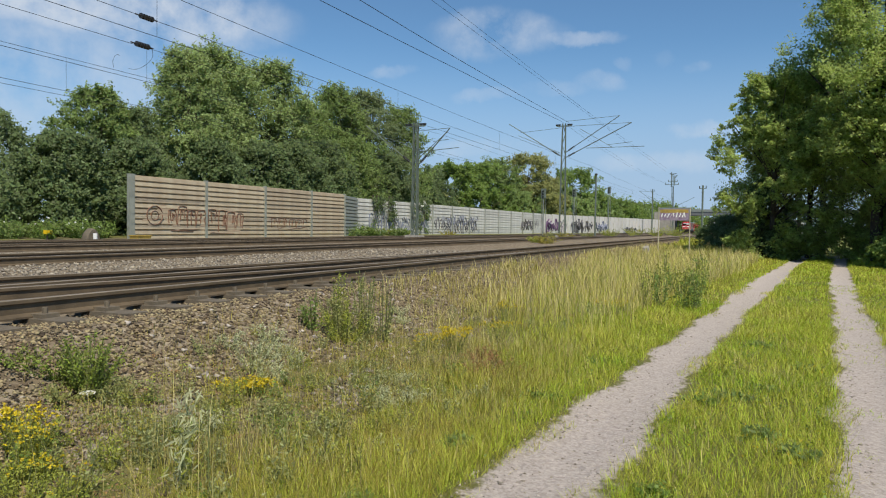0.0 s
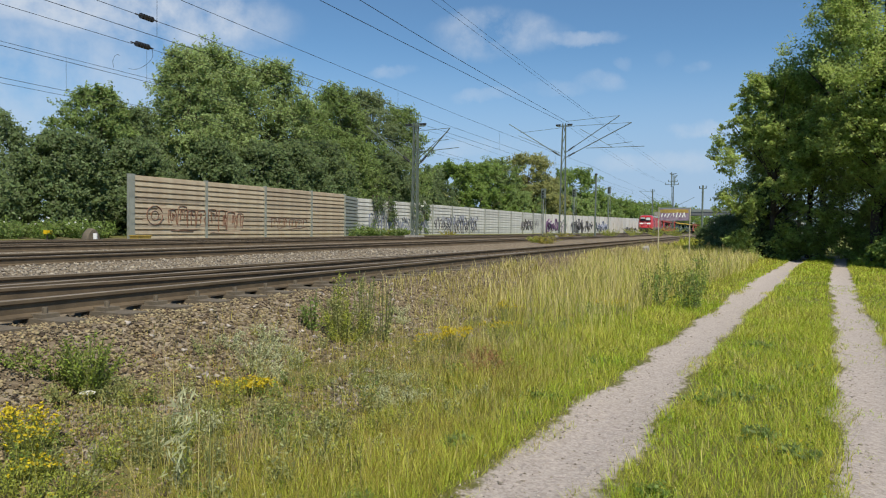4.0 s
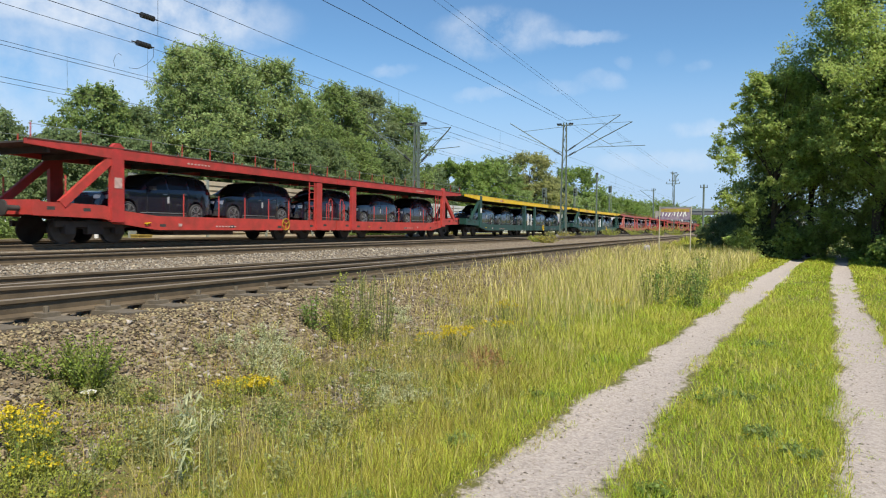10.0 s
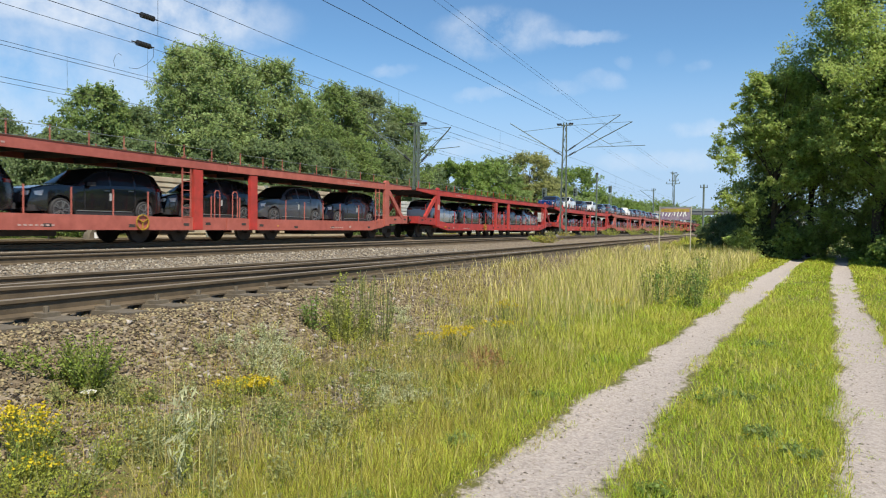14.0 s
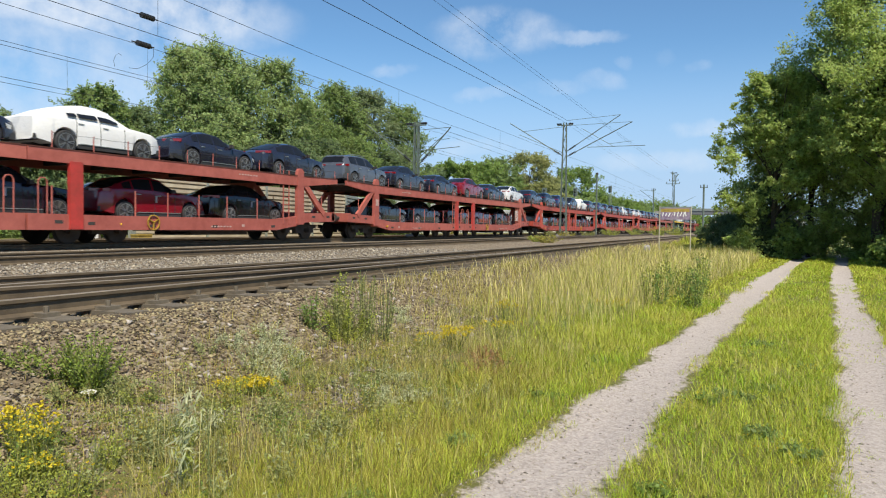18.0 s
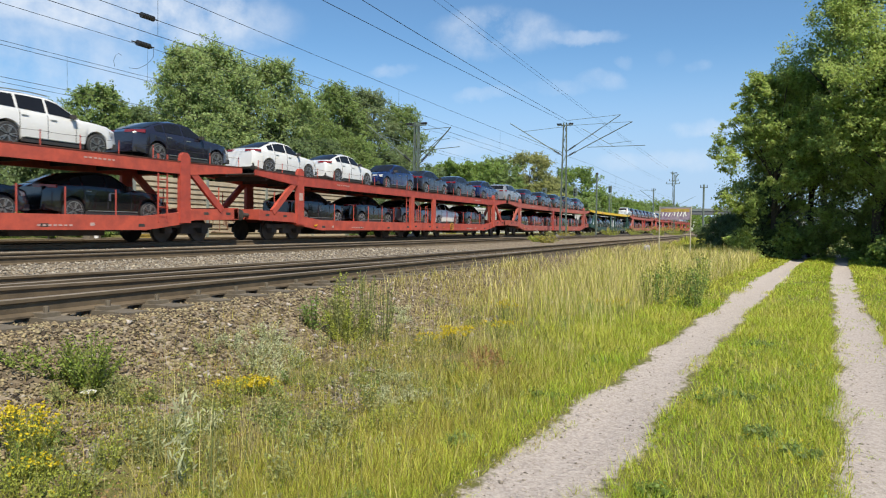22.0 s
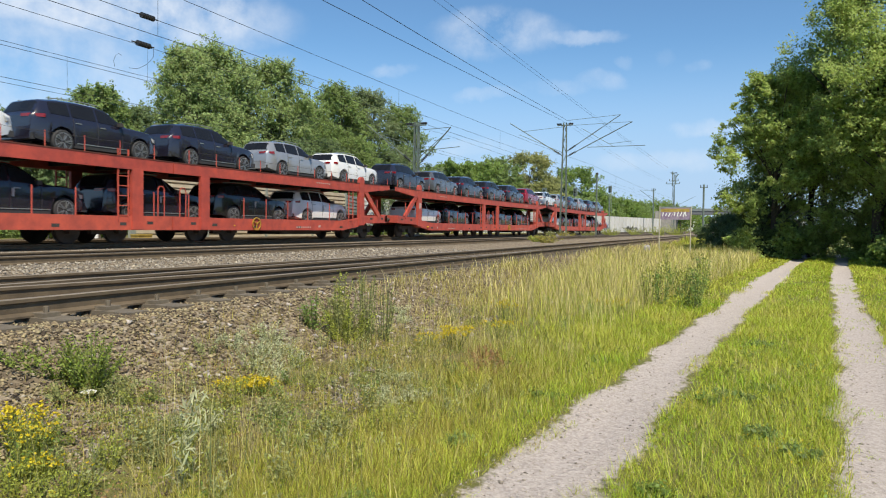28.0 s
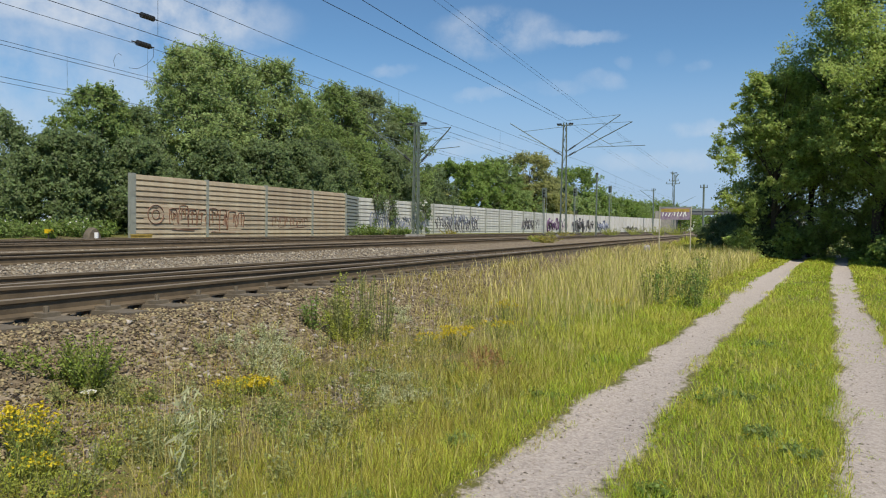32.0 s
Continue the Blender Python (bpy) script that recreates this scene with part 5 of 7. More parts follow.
bar(bm, (-0.35, 0, 12.0), (-0.35, 0, 15.6), 0.16)
bar(bm, (0.45, 0, 12.4), (0.45, 0, 14.8), 0.22)
for za, x0, x1 in ((12.6, -1.7, 1.3), (13.3, -1.0, 1.0)):
    bar(bm, (x0, 0, za), (x1, 0, za), 0.12)
    for o in (x0, x1):
        bar(bm, (o, 0, za), (o, 0, za + 0.45), 0.18, sides=6)
bar(bm, (0.45, 0, 14.2), (1.0, 0, 14.9), 0.2)
part("switch_gear", bm, M_MAST, far_mast, "dark switch gear on crossarms at the mast head")
# plain bar added inside so that the distant lattice looks solid
bm = bmesh.new()
bar(bm, (0.1, 0, 0.5), (0.1, 0, 12.2), 0.2)
part("cable_duct", bm, M_MAST, far_mast)


def slim_post(name, x, y, top, r, label, head=None, material=None):
    t = thing(name, (x, y, 0.4), label, name.replace("_", " "))
    bm = bmesh.new()
    bar(bm, (0, 0, 0), (0, 0, top - 0.4), r, sides=8)
    part("pole", bm, material or M_MAST, t, smooth=40)
    if head:
        head(t, top - 0.4)
    return t


def lamp_head(t, z):
    bm = bmesh.new()
    bar(bm, (0, 0, z - 0.1), (0, 0, z + 0.12), 0.34, sides=10)
    part("lamp_head", bm, M_DARK, t, "dark mushroom lamp head", smooth=40)


def signal_head(t, z):
    bm = bmesh.new()
    box(bm, -0.26, 0.26, -0.10, 0.10, z - 1.15, z)
    head = part("signal_head", bm, M_MAST, t, "grey signal box", bevel=0.03)
    bm = bmesh.new()
    for k in range(3):
        disc(bm, (0.0, -0.16, z - 0.3 - 0.35 * k), "y", 0.10, 0.05, 12)
    part("lens", bm, M_GLASS, head)
    bm = bmesh.new()
    for o in (-0.25, 0.25):
        bar(bm, (o, 0.2, -0.3), (o, 0.2, z), 0.04)
    part("ladder", bm, M_GALV, t)


slim_post("lamp_post", -17.0, 84.0, 8.1, 0.20, "slim dark lamp post with a mushroom head beside the track", lamp_head)
for x, y, top in ((-22.0, 120.0, 8.8), (-22.3, 79.6, 6.2), (-22.3, 95.4, 7.1)):
    slim_post("railway_signal", x, y, top, 0.14, "railway light signal on a slim grey mast", signal_head, M_GALV)
def pole_head(t, z):
    """Crossarm with insulators, and a slanting bracket over the track."""
    bm = bmesh.new()
    bar(bm, (-0.6, 0, z - 0.5), (0.6, 0, z - 0.5), 0.10)
    if z > 10:
        bar(bm, (0, 0, z - 3.2), (-3.6, 0, z - 0.4), 0.10)
        bar(bm, (0, 0, z - 0.7), (-3.6, 0, z - 0.4), 0.06)
    arm = part("bracket_arm", bm, M_MAST, t)
    bm = bmesh.new()
    for o in (-0.5, 0.5):
        bar(bm, (o, 0, z - 0.5), (o, 0, z - 0.1), 0.14, sides=6)
    part("insulator", bm, M_INS, arm)


slim_post("catenary_pole", -24.0, 195.0, 12.6, 0.35, "distant steel catenary pole", pole_head)
slim_post("catenary_pole", -7.0, 122.0, 9.0, 0.30, "distant steel catenary pole", pole_head)


def wire(points, r, sag=0.0, steps=10):
    """A wire through points, each span hanging a little."""
    bm = bmesh.new()
    for a, b in zip(points, points[1:]):
        a, b = Vector(a), Vector(b)
        prev = a
        for i in range(1, steps + 1):
            k = i / steps
            p = a.lerp(b, k) - Vector((0, 0, sag * 4 * k * (1 - k)))
            bar(bm, prev, p, r, sides=5)
            prev = p
    return bm


def span(name, points, r, sag, label):
    ob = new(name, mesh_of(name, wire(points, r, sag), M_WIRE))
    tagged(ob, label, "overhead wire", "overhead wires", "structure")


for x, zs in ((-16.95, (10.95, 10.85, 11.08, 11.38, 11.96)), (-16.3, (12.2, 11.86, 11.68, 11.64, 11.86))):
    span("feeder_wire", [(x, y, z) for y, z in zip((-20, 8, 25.5, 40, 66.2), zs)], 0.032, 0.02, "thick dark feeder wire along the mast tops")
    span("feeder_wire", [(x, 66.2, zs[-1]), (x - 0.4, 176, 12.5)], 0.014, 0.9, "dark feeder wire leading on to a distant mast")


def catenary(x, z_contact, z_top, y0, y1, pitch=66.0, r=0.02):
    span("contact_wire", [(x, y0, z_contact), (x, y1, z_contact)], r, 0.0, "thin dark contact wire over a track")
    ys = np.arange(y0, y1 + 1, pitch)
    span("carrier_wire", [(x, y, z_top) for y in ys], r, 0.25, "thin dark carrier wire sagging between masts")
    bm = bmesh.new()
    for a in ys[:-1]:
        for k in range(1, 5):
            q = k / 5
            y = a + pitch * q
            if y < 150:
                bar(bm, (x, y, z_contact), (x, y, z_top - q * (1 - q)), 0.007)
    tagged(new("dropper_wires", mesh_of("dropper_wires", bm, M_WIRE)), "thin droppers between carrier and contact wire", "overhead wire", "overhead wires", "structure")


catenary(MIDDLE, 6.2, 7.54, -66.0, 198.0, r=0.016)
catenary(TRAIN, 6.58, 8.03, -21.0, 243.0, r=0.017)
catenary(FAR, 6.53, 8.05, -21.0, 243.0, r=0.018)
catenary(-6.9, 6.76, 7.12, -66.0, 66.0, r=0.008)
span("contact_wire", [(-24.6, -30, 6.40), (-24.6, 140, 6.40)], 0.017, 0.0, "thin dark contact wire over a track")
span("anchor_wire", [(-20.0, -30, 8.85), (-20.0, 18.5, 8.85), (-20.0, 140.0, 8.85)], 0.022, 0.05, "dark tension wire with an insulator")
span("jumper_wire", [(-20.08, 18.7, 7.85), (-20.08, 18.87, 7.8), (-20.08, 18.87, 7.53), (-20.08, 18.62, 7.23), (-20.08, 18.19, 6.95), (-20.08, 17.79, 6.89)], 0.014, 0.02, "thin looped jumper wire")
span("jumper_wire", [(-20.08, 17.46, 7.24), (-20.08, 17.34, 7.27), (-20.08, 17.22, 7.19), (-20.08, 17.13, 6.98), (-20.08, 17.18, 6.79)], 0.012, 0.0, "thin looped jumper wire")
span("dropper_wire", [(-20.08, 20.3, 7.86), (-20.08, 20.3, 6.6)], 0.010, 0.0, "thin dropper under a carrier wire")
for p in ((-20.0, 18.5, 8.85), (-20.08, 18.39, 7.84)):
    t = thing("section_insulator", p, "grey ribbed insulator hanging in an overhead wire", "insulator", "wire insulators")
    bm = bmesh.new()
    for k in range(5):
        bar(bm, (0, -0.26 + k * 0.12, 0.0), (0, -0.19 + k * 0.12, 0.0), 0.20, sides=10)
    part("rib", bm, M_INS, t)
    bm = bmesh.new()
    bar(bm, (0, -0.5, 0), (0, 0.5, 0), 0.05, sides=6)
    part("core", bm, M_DARK, t)


# ---- far end: sign frame, bridge, pale building ----
def sign_frame():
    t = thing("sign_frame", (-3.35, 36.0, 0.0), "weathered pale posts carrying a yellow and white board in tall grass", "sign")
    for x in (-0.76, 0.72):
        bm = bmesh.new()
        bar(bm, (x, 0, -0.1), (x, 0, 2.62), 0.055, sides=8)
        part("post", bm, M_STRAWPOST, t, smooth=40)
    bm = bmesh.new()
    bar(bm, (-0.76, 0, 2.56), (0.72, 0, 2.56), 0.06)
    part("top_rail", bm, M_GALV, t)
    bm = bmesh.new()
    box(bm, -0.71, 0.67, -0.03, 0.0, 1.95, 2.53)
    board = part("board", bm, M_BOARD, t, "board with purple and white scrawl")
    bm = bmesh.new()
    box(bm, -0.69, 0.65, -0.036, -0.028, 2.33, 2.50)
    part("yellow_band", bm, M_OCHRE, board)
    r = random.Random(3)
    for k in range(9):
        bm = bmesh.new()
        x = -0.62 + k * 0.14
        bar(bm, (x, -0.04, 2.10 + r.uniform(0, .05)), (x + r.uniform(-.06, .12), -0.04, 2.30 + r.uniform(-.03, .06)), 0.05, 0.012)
        part("scrawl_bar", bm, M_WHITE, board)


M_BOARD = mat("faded_board", (0.34, 0.29, 0.34), 0.7, 0, other=(0.2, 0.13, 0.22), scale=7.0)
M_OCHRE = mat("faded_ochre_paint", (0.46, 0.33, 0.07), 0.7, 0, 0.4, 6)
M_OCHREGREY = mat("weathered_beige_plastic", (0.15, 0.125, 0.09), 0.8, 0, 0.3, 6, 0.2, 30)
M_STRAWPOST = mat("pale_weathered_post", (0.50, 0.46, 0.34), 0.8, 0, 0.25, 5)
sign_frame()
bridge = thing("road_bridge", (0, 262, 0), "grey concrete road bridge on round pillars over the line", "bridge")
bm = bmesh.new()
box(bm, -24, 60, -4, 4, 6.9, 8.1)
part("deck", bm, M_GREYBAND, bridge)
bm = bmesh.new()
box(bm, -24, 60, -4.2, -4.0, 8.1, 9.0)
part("parapet", bm, M_GALV, bridge)
for x in (-7.2, 8.0, 24.0):
    bm = bmesh.new()
    bar(bm, (x, 0, 0.3), (x, 0, 6.9), 2.0, sides=12)
    part("pillar", bm, M_CONC, bridge, smooth=40)
bm = bmesh.new()
box(bm, -31, -24, -5, 5, 0.3, 8.1)
part("abutment", bm, M_CONC, bridge)
hall = thing("industrial_hall", (0, 900, 0), "long low white hall beyond the bridge", "building")
bm = bmesh.new()
box(bm, -72, 60, 0, 60, 0.4, 14.6)
part("wall", bm, M_WHITE, hall)
bm = bmesh.new()
box(bm, -73, 61, -1.0, 61, 14.6, 16.2)
part("roof", bm, M_GREYBAND, hall)
for k in range(12):
    bm = bmesh.new()
    box(bm, -68 + k * 10.5, -63 + k * 10.5, -0.15, 0.05, 4.5 + 2 * (k % 3), 12.0)
    part("window", bm, M_GLASS, hall)


# ---- small trackside fixtures ----
t = thing("point_lantern", (-25.6, 20.75, 0.57), "small white point lantern before a beige weathered hood", "trackside box")
bm = bmesh.new()
box(bm, -0.45, 0.45, -0.5, 0.5, 0.0, 0.10)
part("base", bm, M_DARK, t, bevel=0.02)
bm = bmesh.new()
loft(bm, [[(-0.28 + 0.5 * q, 0.34 * math.cos(a) * w, 0.05 + 0.58 * math.sin(a) * w) for a in np.linspace(0, math.pi, 11)] for q, w in ((0.0, 0.8), (0.3, 1.0), (0.7, 1.0), (0.9, 0.9))])
part("hood", bm, M_OCHREGREY, t, smooth=40)
bm = bmesh.new()
bar(bm, (0.30, -0.05, 0.1), (0.30, -0.05, 0.42), 0.17, sides=8)
part("lantern", bm, M_WHITE, t, "white lantern glass", smooth=40)
t = thing("marker_post", (-27.2, 19.9, 0.6), "small yellow marker plate standing in the weeds", "marker post")
bm = bmesh.new()
bar(bm, (0, 0, 0), (0, 0, 0.48), 0.05, sides=6)
part("stake", bm, M_DARK, t)
bm = bmesh.new()
box(bm, 0.03, 0.05, -0.2, 0.2, 0.33, 0.50)
part("plate", bm, M_YELLOW, t, "yellow plate", bevel=0.005)
t = thing("cable_box", (-26.2, 23.9, 0.57), "low yellow box at the foot of the barrier", "trackside box")
bm = bmesh.new()
box(bm, -0.25, 0.25, -0.4, 0.4, 0, 0.26)
part("body", bm, M_OCHRE, t, bevel=0.03)
bm = bmesh.new()
box(bm, -0.28, 0.28, -0.43, 0.43, 0.26, 0.31)
part("lid", bm, M_OCHRE, t, bevel=0.01)
t = thing("marker_stone", (-4.39, 33.7, 0.1), "short pale concrete marker post in the grass", "marker post")
bm = bmesh.new()
loft(bm, [[(-w, -w, z), (w, -w, z), (w, w, z), (-w, w, z)] for z, w in ((-.1, .15), (.52, .14), (.6, .09))])
part("stone", bm, M_CONC, t, bevel=0.02)
t = thing("marker_post", (-25.9, 52.0, 0.57), "small white trackside marker on a short stake", "marker post")
bm = bmesh.new()
bar(bm, (0, 0, 0), (0, 0, 0.5), 0.06, sides=6)
part("stake", bm, M_DARK, t)
bm = bmesh.new()
loft(bm, [[(-0.02, -0.25, 0.3), (-0.02, 0.25, 0.3), (-0.02, 0.0, 0.75)], [(0.02, -0.25, 0.3), (0.02, 0.25, 0.3), (0.02, 0.0, 0.75)]])
part("sign", bm, M_WHITE, t)


# ---- trees ----
def leaf_cloud(r, centres, radii, counts, size, squash=0.7, droop=0.0, slim=0.6):
    """Small pointed leaves set through round clumps, mostly near their skins."""
    cs = np.repeat(centres, counts, axis=0)
    rad = np.repeat(radii, counts)
    n = len(cs)
    d = r.normal(size=(n, 3))
    d /= np.linalg.norm(d, axis=1)[:, None]
    q = r.uniform(0.2, 1.15, n) ** 0.6
    p = cs + d * (rad * q)[:, None] * np.array([1, 1, squash])
    nrm = d * 0.8 + r.normal(size=(n, 3)) * 0.55 + np.array([0.15, -0.15, 0.55])
    nrm /= np.linalg.norm(nrm, axis=1)[:, None]
    a = np.cross(nrm, r.normal(size=(n, 3)))
    a /= np.linalg.norm(a, axis=1)[:, None]
    a[:, 2] -= droop
    b = np.cross(nrm, a)
    s = size * r.uniform(0.6, 1.35, n)
    a, b = a * s[:, None], b * (s * slim)[:, None]
    v = np.stack([p - a, p + b, p + a, p - b], 1).reshape(-1, 3)
    return v, np.arange(n * 4).reshape(-1, 4)


def unit(v):
    return v / np.linalg.norm(v, axis=1)[:, None]


def crown_leaves(r, sub, rad, leaves, size, tall, droop):
    """Leaves along short twigs that fan out of every spray, outwards and up to the light."""
    m = 7
    out = unit(sub - np.array([0, 0, tall * 0.42]))
    c, o, rd = np.repeat(sub, m, axis=0), np.repeat(out, m, axis=0), np.repeat(rad, m)
    way = unit(o * 0.75 + unit(r.normal(size=o.shape)) * 0.95 + np.array([0, 0, 0.30 - droop]))
    c = c + r.normal(size=c.shape) * (rd * 0.30)[:, None]
    long = rd * r.uniform(0.45, 1.25, len(rd))
    share_of = rd ** 1.7 * r.uniform(0.5, 1.5, len(rd))
    n = (leaves * share_of / share_of.sum()).astype(int) + 1
    c, way, long, rd = (np.repeat(q, n, axis=0) for q in (c, way, long, rd))
    k = len(c)
    q = r.uniform(0, 1, k) ** 0.85
    p = c + way * (long * q)[:, None] + r.normal(size=(k, 3)) * (rd * (0.24 - 0.13 * q))[:, None] * np.array([1, 1, 0.75])
    nrm = unit(unit(r.normal(size=(k, 3))) * 0.85 + way * 0.2 + np.array([0.38, -0.38, 0.65]))
    a = unit(np.cross(nrm, r.normal(size=(k, 3))) + np.array([0, 0, -0.5 * droop - 0.15]))
    b = np.cross(nrm, a)
    s = (size * r.uniform(0.55, 1.35, k))[:, None]
    v = np.stack([p - a * s * 0.75 - b * s * 0.5, p - a * s * 0.45 + b * s * 0.62, p + a * s], 1).reshape(-1, 3)
    return v, np.arange(k * 3).reshape(-1, 3)


def limb(bm, a, b, r0, r1, sides=6):
    a, b = Vector(a), Vector(b)
    d = (b - a).normalized()
    s = d.orthogonal().normalized()
    u = d.cross(s)
    loft(bm, [[p + (s * math.cos(2 * math.pi * i / sides) + u * math.sin(2 * math.pi * i / sides)) * rr for i in range(sides)] for p, rr in ((a, r0), (b, r1))])


def tree(name, x, y, z0, tall, wide, leaves, size, material, seed, label, low=0.1, sprays=230, droop=0.0, category="tree", blunt=0.5):
    """A tree: tapered trunk, limbs, and a lumpy crown of many sprays of small leaves, with gaps between."""
    r = rng(seed)
    t = thing(name, (x, y, z0), label, category)
    h = np.clip(r.beta(1.25, 1.15, sprays), 0.02, 0.98)              # height within the crown
    th = r.uniform(0, 2 * np.pi, sprays)
    prof = np.clip(h / 0.30, 0.0, 1.0) ** 0.4 * np.clip((1 - h) / 0.62, 0, 1) ** blunt
    if low < 0.05:
        prof = np.clip(0.80 + h, 0, 1) * np.clip((1 - h) / 0.62, 0, 1) ** blunt
    ph = r.uniform(0, 6.28, 5)
    lump = 1 + 0.16 * np.sin(3 * th + 5 * h + ph[0]) + 0.13 * np.sin(5 * th - 9 * h + ph[1]) + 0.10 * np.sin(2 * th + 14 * h + ph[2])
    depth = r.uniform(0.30, 1.0, sprays) ** 0.55
    twig = r.uniform(0, 1, sprays) < 0.14                             # loose sprays that stand out of the crown
    depth = np.where(twig, r.uniform(1.0, 1.18, sprays), depth)
    rr = wide * prof * lump * depth
    z1 = tall * low
    sub = np.stack([np.cos(th) * rr, np.sin(th) * rr, z1 + (tall - z1) * h * (1 + 0.05 * np.sin(4 * th + ph[3]))], -1)
    rad = (wide * 0.5 + tall * 0.12) * r.uniform(0.16, 0.34, sprays) * np.where(twig, 0.55, 1.0)
    sub[:, 2] = np.clip(sub[:, 2], rad * 0.4, tall - rad * 0.95)
    v, f = crown_leaves(r, sub, rad, leaves, size, tall, droop)
    v[:, 2] = np.maximum(v[:, 2], 0.0)
    bm = bmesh.new()
    limb(bm, (0, 0, -0.2), (0, 0, tall * 0.45), tall * 0.018 + 0.02, tall * 0.011)
    limb(bm, (0, 0, tall * 0.45), (wide * 0.05, 0, tall * 0.78), tall * 0.011, tall * 0.003)
    for p in sub[:: max(1, sprays // 26)]:
        zz = min(max(p[2] * 0.6, tall * 0.1), tall * 0.7)
        limb(bm, (0, 0, zz), tuple(p), tall * 0.005, tall * 0.0015, 5)
    part("trunk", bm, M_BARK, t, "brown bark trunk and limbs")
    ob = new("crown", sheet("crown", v, f, material))
    ob.parent = t
    return t


BROAD = "broad leafy green tree in full summer leaf behind the barrier"
DENSE = "dense dark green trackside tree"
# M_LEAFD puts the shade on low and rear trees into their leaf colour
NEAR_TREES = (
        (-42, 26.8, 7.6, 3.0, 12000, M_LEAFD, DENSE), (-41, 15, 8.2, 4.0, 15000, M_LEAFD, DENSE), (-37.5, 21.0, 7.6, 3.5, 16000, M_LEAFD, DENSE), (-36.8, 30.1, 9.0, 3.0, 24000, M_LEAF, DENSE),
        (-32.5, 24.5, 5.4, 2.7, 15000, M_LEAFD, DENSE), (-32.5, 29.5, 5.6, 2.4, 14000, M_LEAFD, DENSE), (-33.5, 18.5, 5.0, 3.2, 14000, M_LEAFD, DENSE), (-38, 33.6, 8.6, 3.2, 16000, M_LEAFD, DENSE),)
MID_TREES = (
        (-37, 38.0, 13.2, 3.4, 30000, M_LEAFM, BROAD), (-39.5, 43.0, 15.0, 4.6, 40000, M_LEAFM, BROAD), (-39, 49.3, 15.0, 4.6, 36000, M_LEAFM, BROAD), (-38.5, 54.0, 12.4, 4.0, 22000, M_LEAF, BROAD),
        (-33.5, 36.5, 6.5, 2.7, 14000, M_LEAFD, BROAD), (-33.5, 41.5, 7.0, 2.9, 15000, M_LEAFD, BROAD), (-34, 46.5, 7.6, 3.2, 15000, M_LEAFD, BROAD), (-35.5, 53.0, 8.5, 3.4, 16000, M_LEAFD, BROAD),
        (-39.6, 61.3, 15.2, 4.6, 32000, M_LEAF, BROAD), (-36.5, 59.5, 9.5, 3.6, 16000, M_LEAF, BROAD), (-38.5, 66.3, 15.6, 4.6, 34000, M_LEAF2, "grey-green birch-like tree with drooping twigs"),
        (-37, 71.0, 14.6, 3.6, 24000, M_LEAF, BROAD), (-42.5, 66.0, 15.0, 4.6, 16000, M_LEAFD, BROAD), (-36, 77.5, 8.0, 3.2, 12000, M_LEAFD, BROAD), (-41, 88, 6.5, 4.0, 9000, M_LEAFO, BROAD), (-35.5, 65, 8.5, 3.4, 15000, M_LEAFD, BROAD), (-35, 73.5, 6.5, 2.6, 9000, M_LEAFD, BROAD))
for i, (x, y, tall, wide, n, mt, lab) in enumerate(NEAR_TREES + MID_TREES):
    tree("tree", x, y, 0.6, tall, wide, int(n * 1.5), 0.105 if y < 40 else 0.12, mt, 40 + i, lab, low=0.02, sprays=300, droop=0.6 if mt is M_LEAF2 else 0.0)
for i, (x, y, tall, wide, n, mt) in enumerate(((-46, 108, 11.6, 6.0, 16000, M_LEAFL), (-46, 121, 12.8, 6.5, 16000, M_LEAFL), (-48, 134, 14.8, 6.5, 16000, M_LEAF), (-45, 147, 17.2, 7.6, 30000, M_LEAFO), (-43, 150, 10.5, 6.5, 14000, M_LEAFO),
                                               (-44, 165, 12.5, 8, 8000, M_LEAF), (-45, 193, 17.8, 8.5, 10000, M_LEAFL), (-44, 210, 12.0, 9, 7000, M_LEAFL), (-42, 240, 11.6, 10, 6000, M_LEAFL),
                                               (-42, 275, 11.5, 13, 9000, M_LEAF), (-38, 315, 13.0, 16, 9000, M_LEAFL), (-26, 300, 10.5, 12, 8000, M_LEAFL), (-44, 226, 11.5, 9, 6000, M_LEAF), (-43, 257, 11.4, 10, 6000, M_LEAFL), (-46, 94, 7.8, 6, 8000, M_LEAFD), (-41, 128, 8.0, 6, 7000, M_LEAF), (-41, 178, 9.0, 9, 6000, M_LEAF))):
    tree("tree", x, y, 0.6, tall, wide, int(n * 1.3), 0.22 if y < 160 else 0.36, mt, 80 + i, "distant green tree above the noise barrier", low=0.0, sprays=170 if tall > 15 else 110, blunt=0.42)
# sunlight put into the leaf colour: brighter and more translucent than the others
M_LEAFR = leafy("sunlit_tone_leaf", (0.46, 0.55, 0.16), (0.32, 0.41, 0.11), 0.35, 0.5, 0.58)
# trees with x from 9 and y under 38 are unseen, added for shade
OVER = "tall leafy tree beside the gravel path"
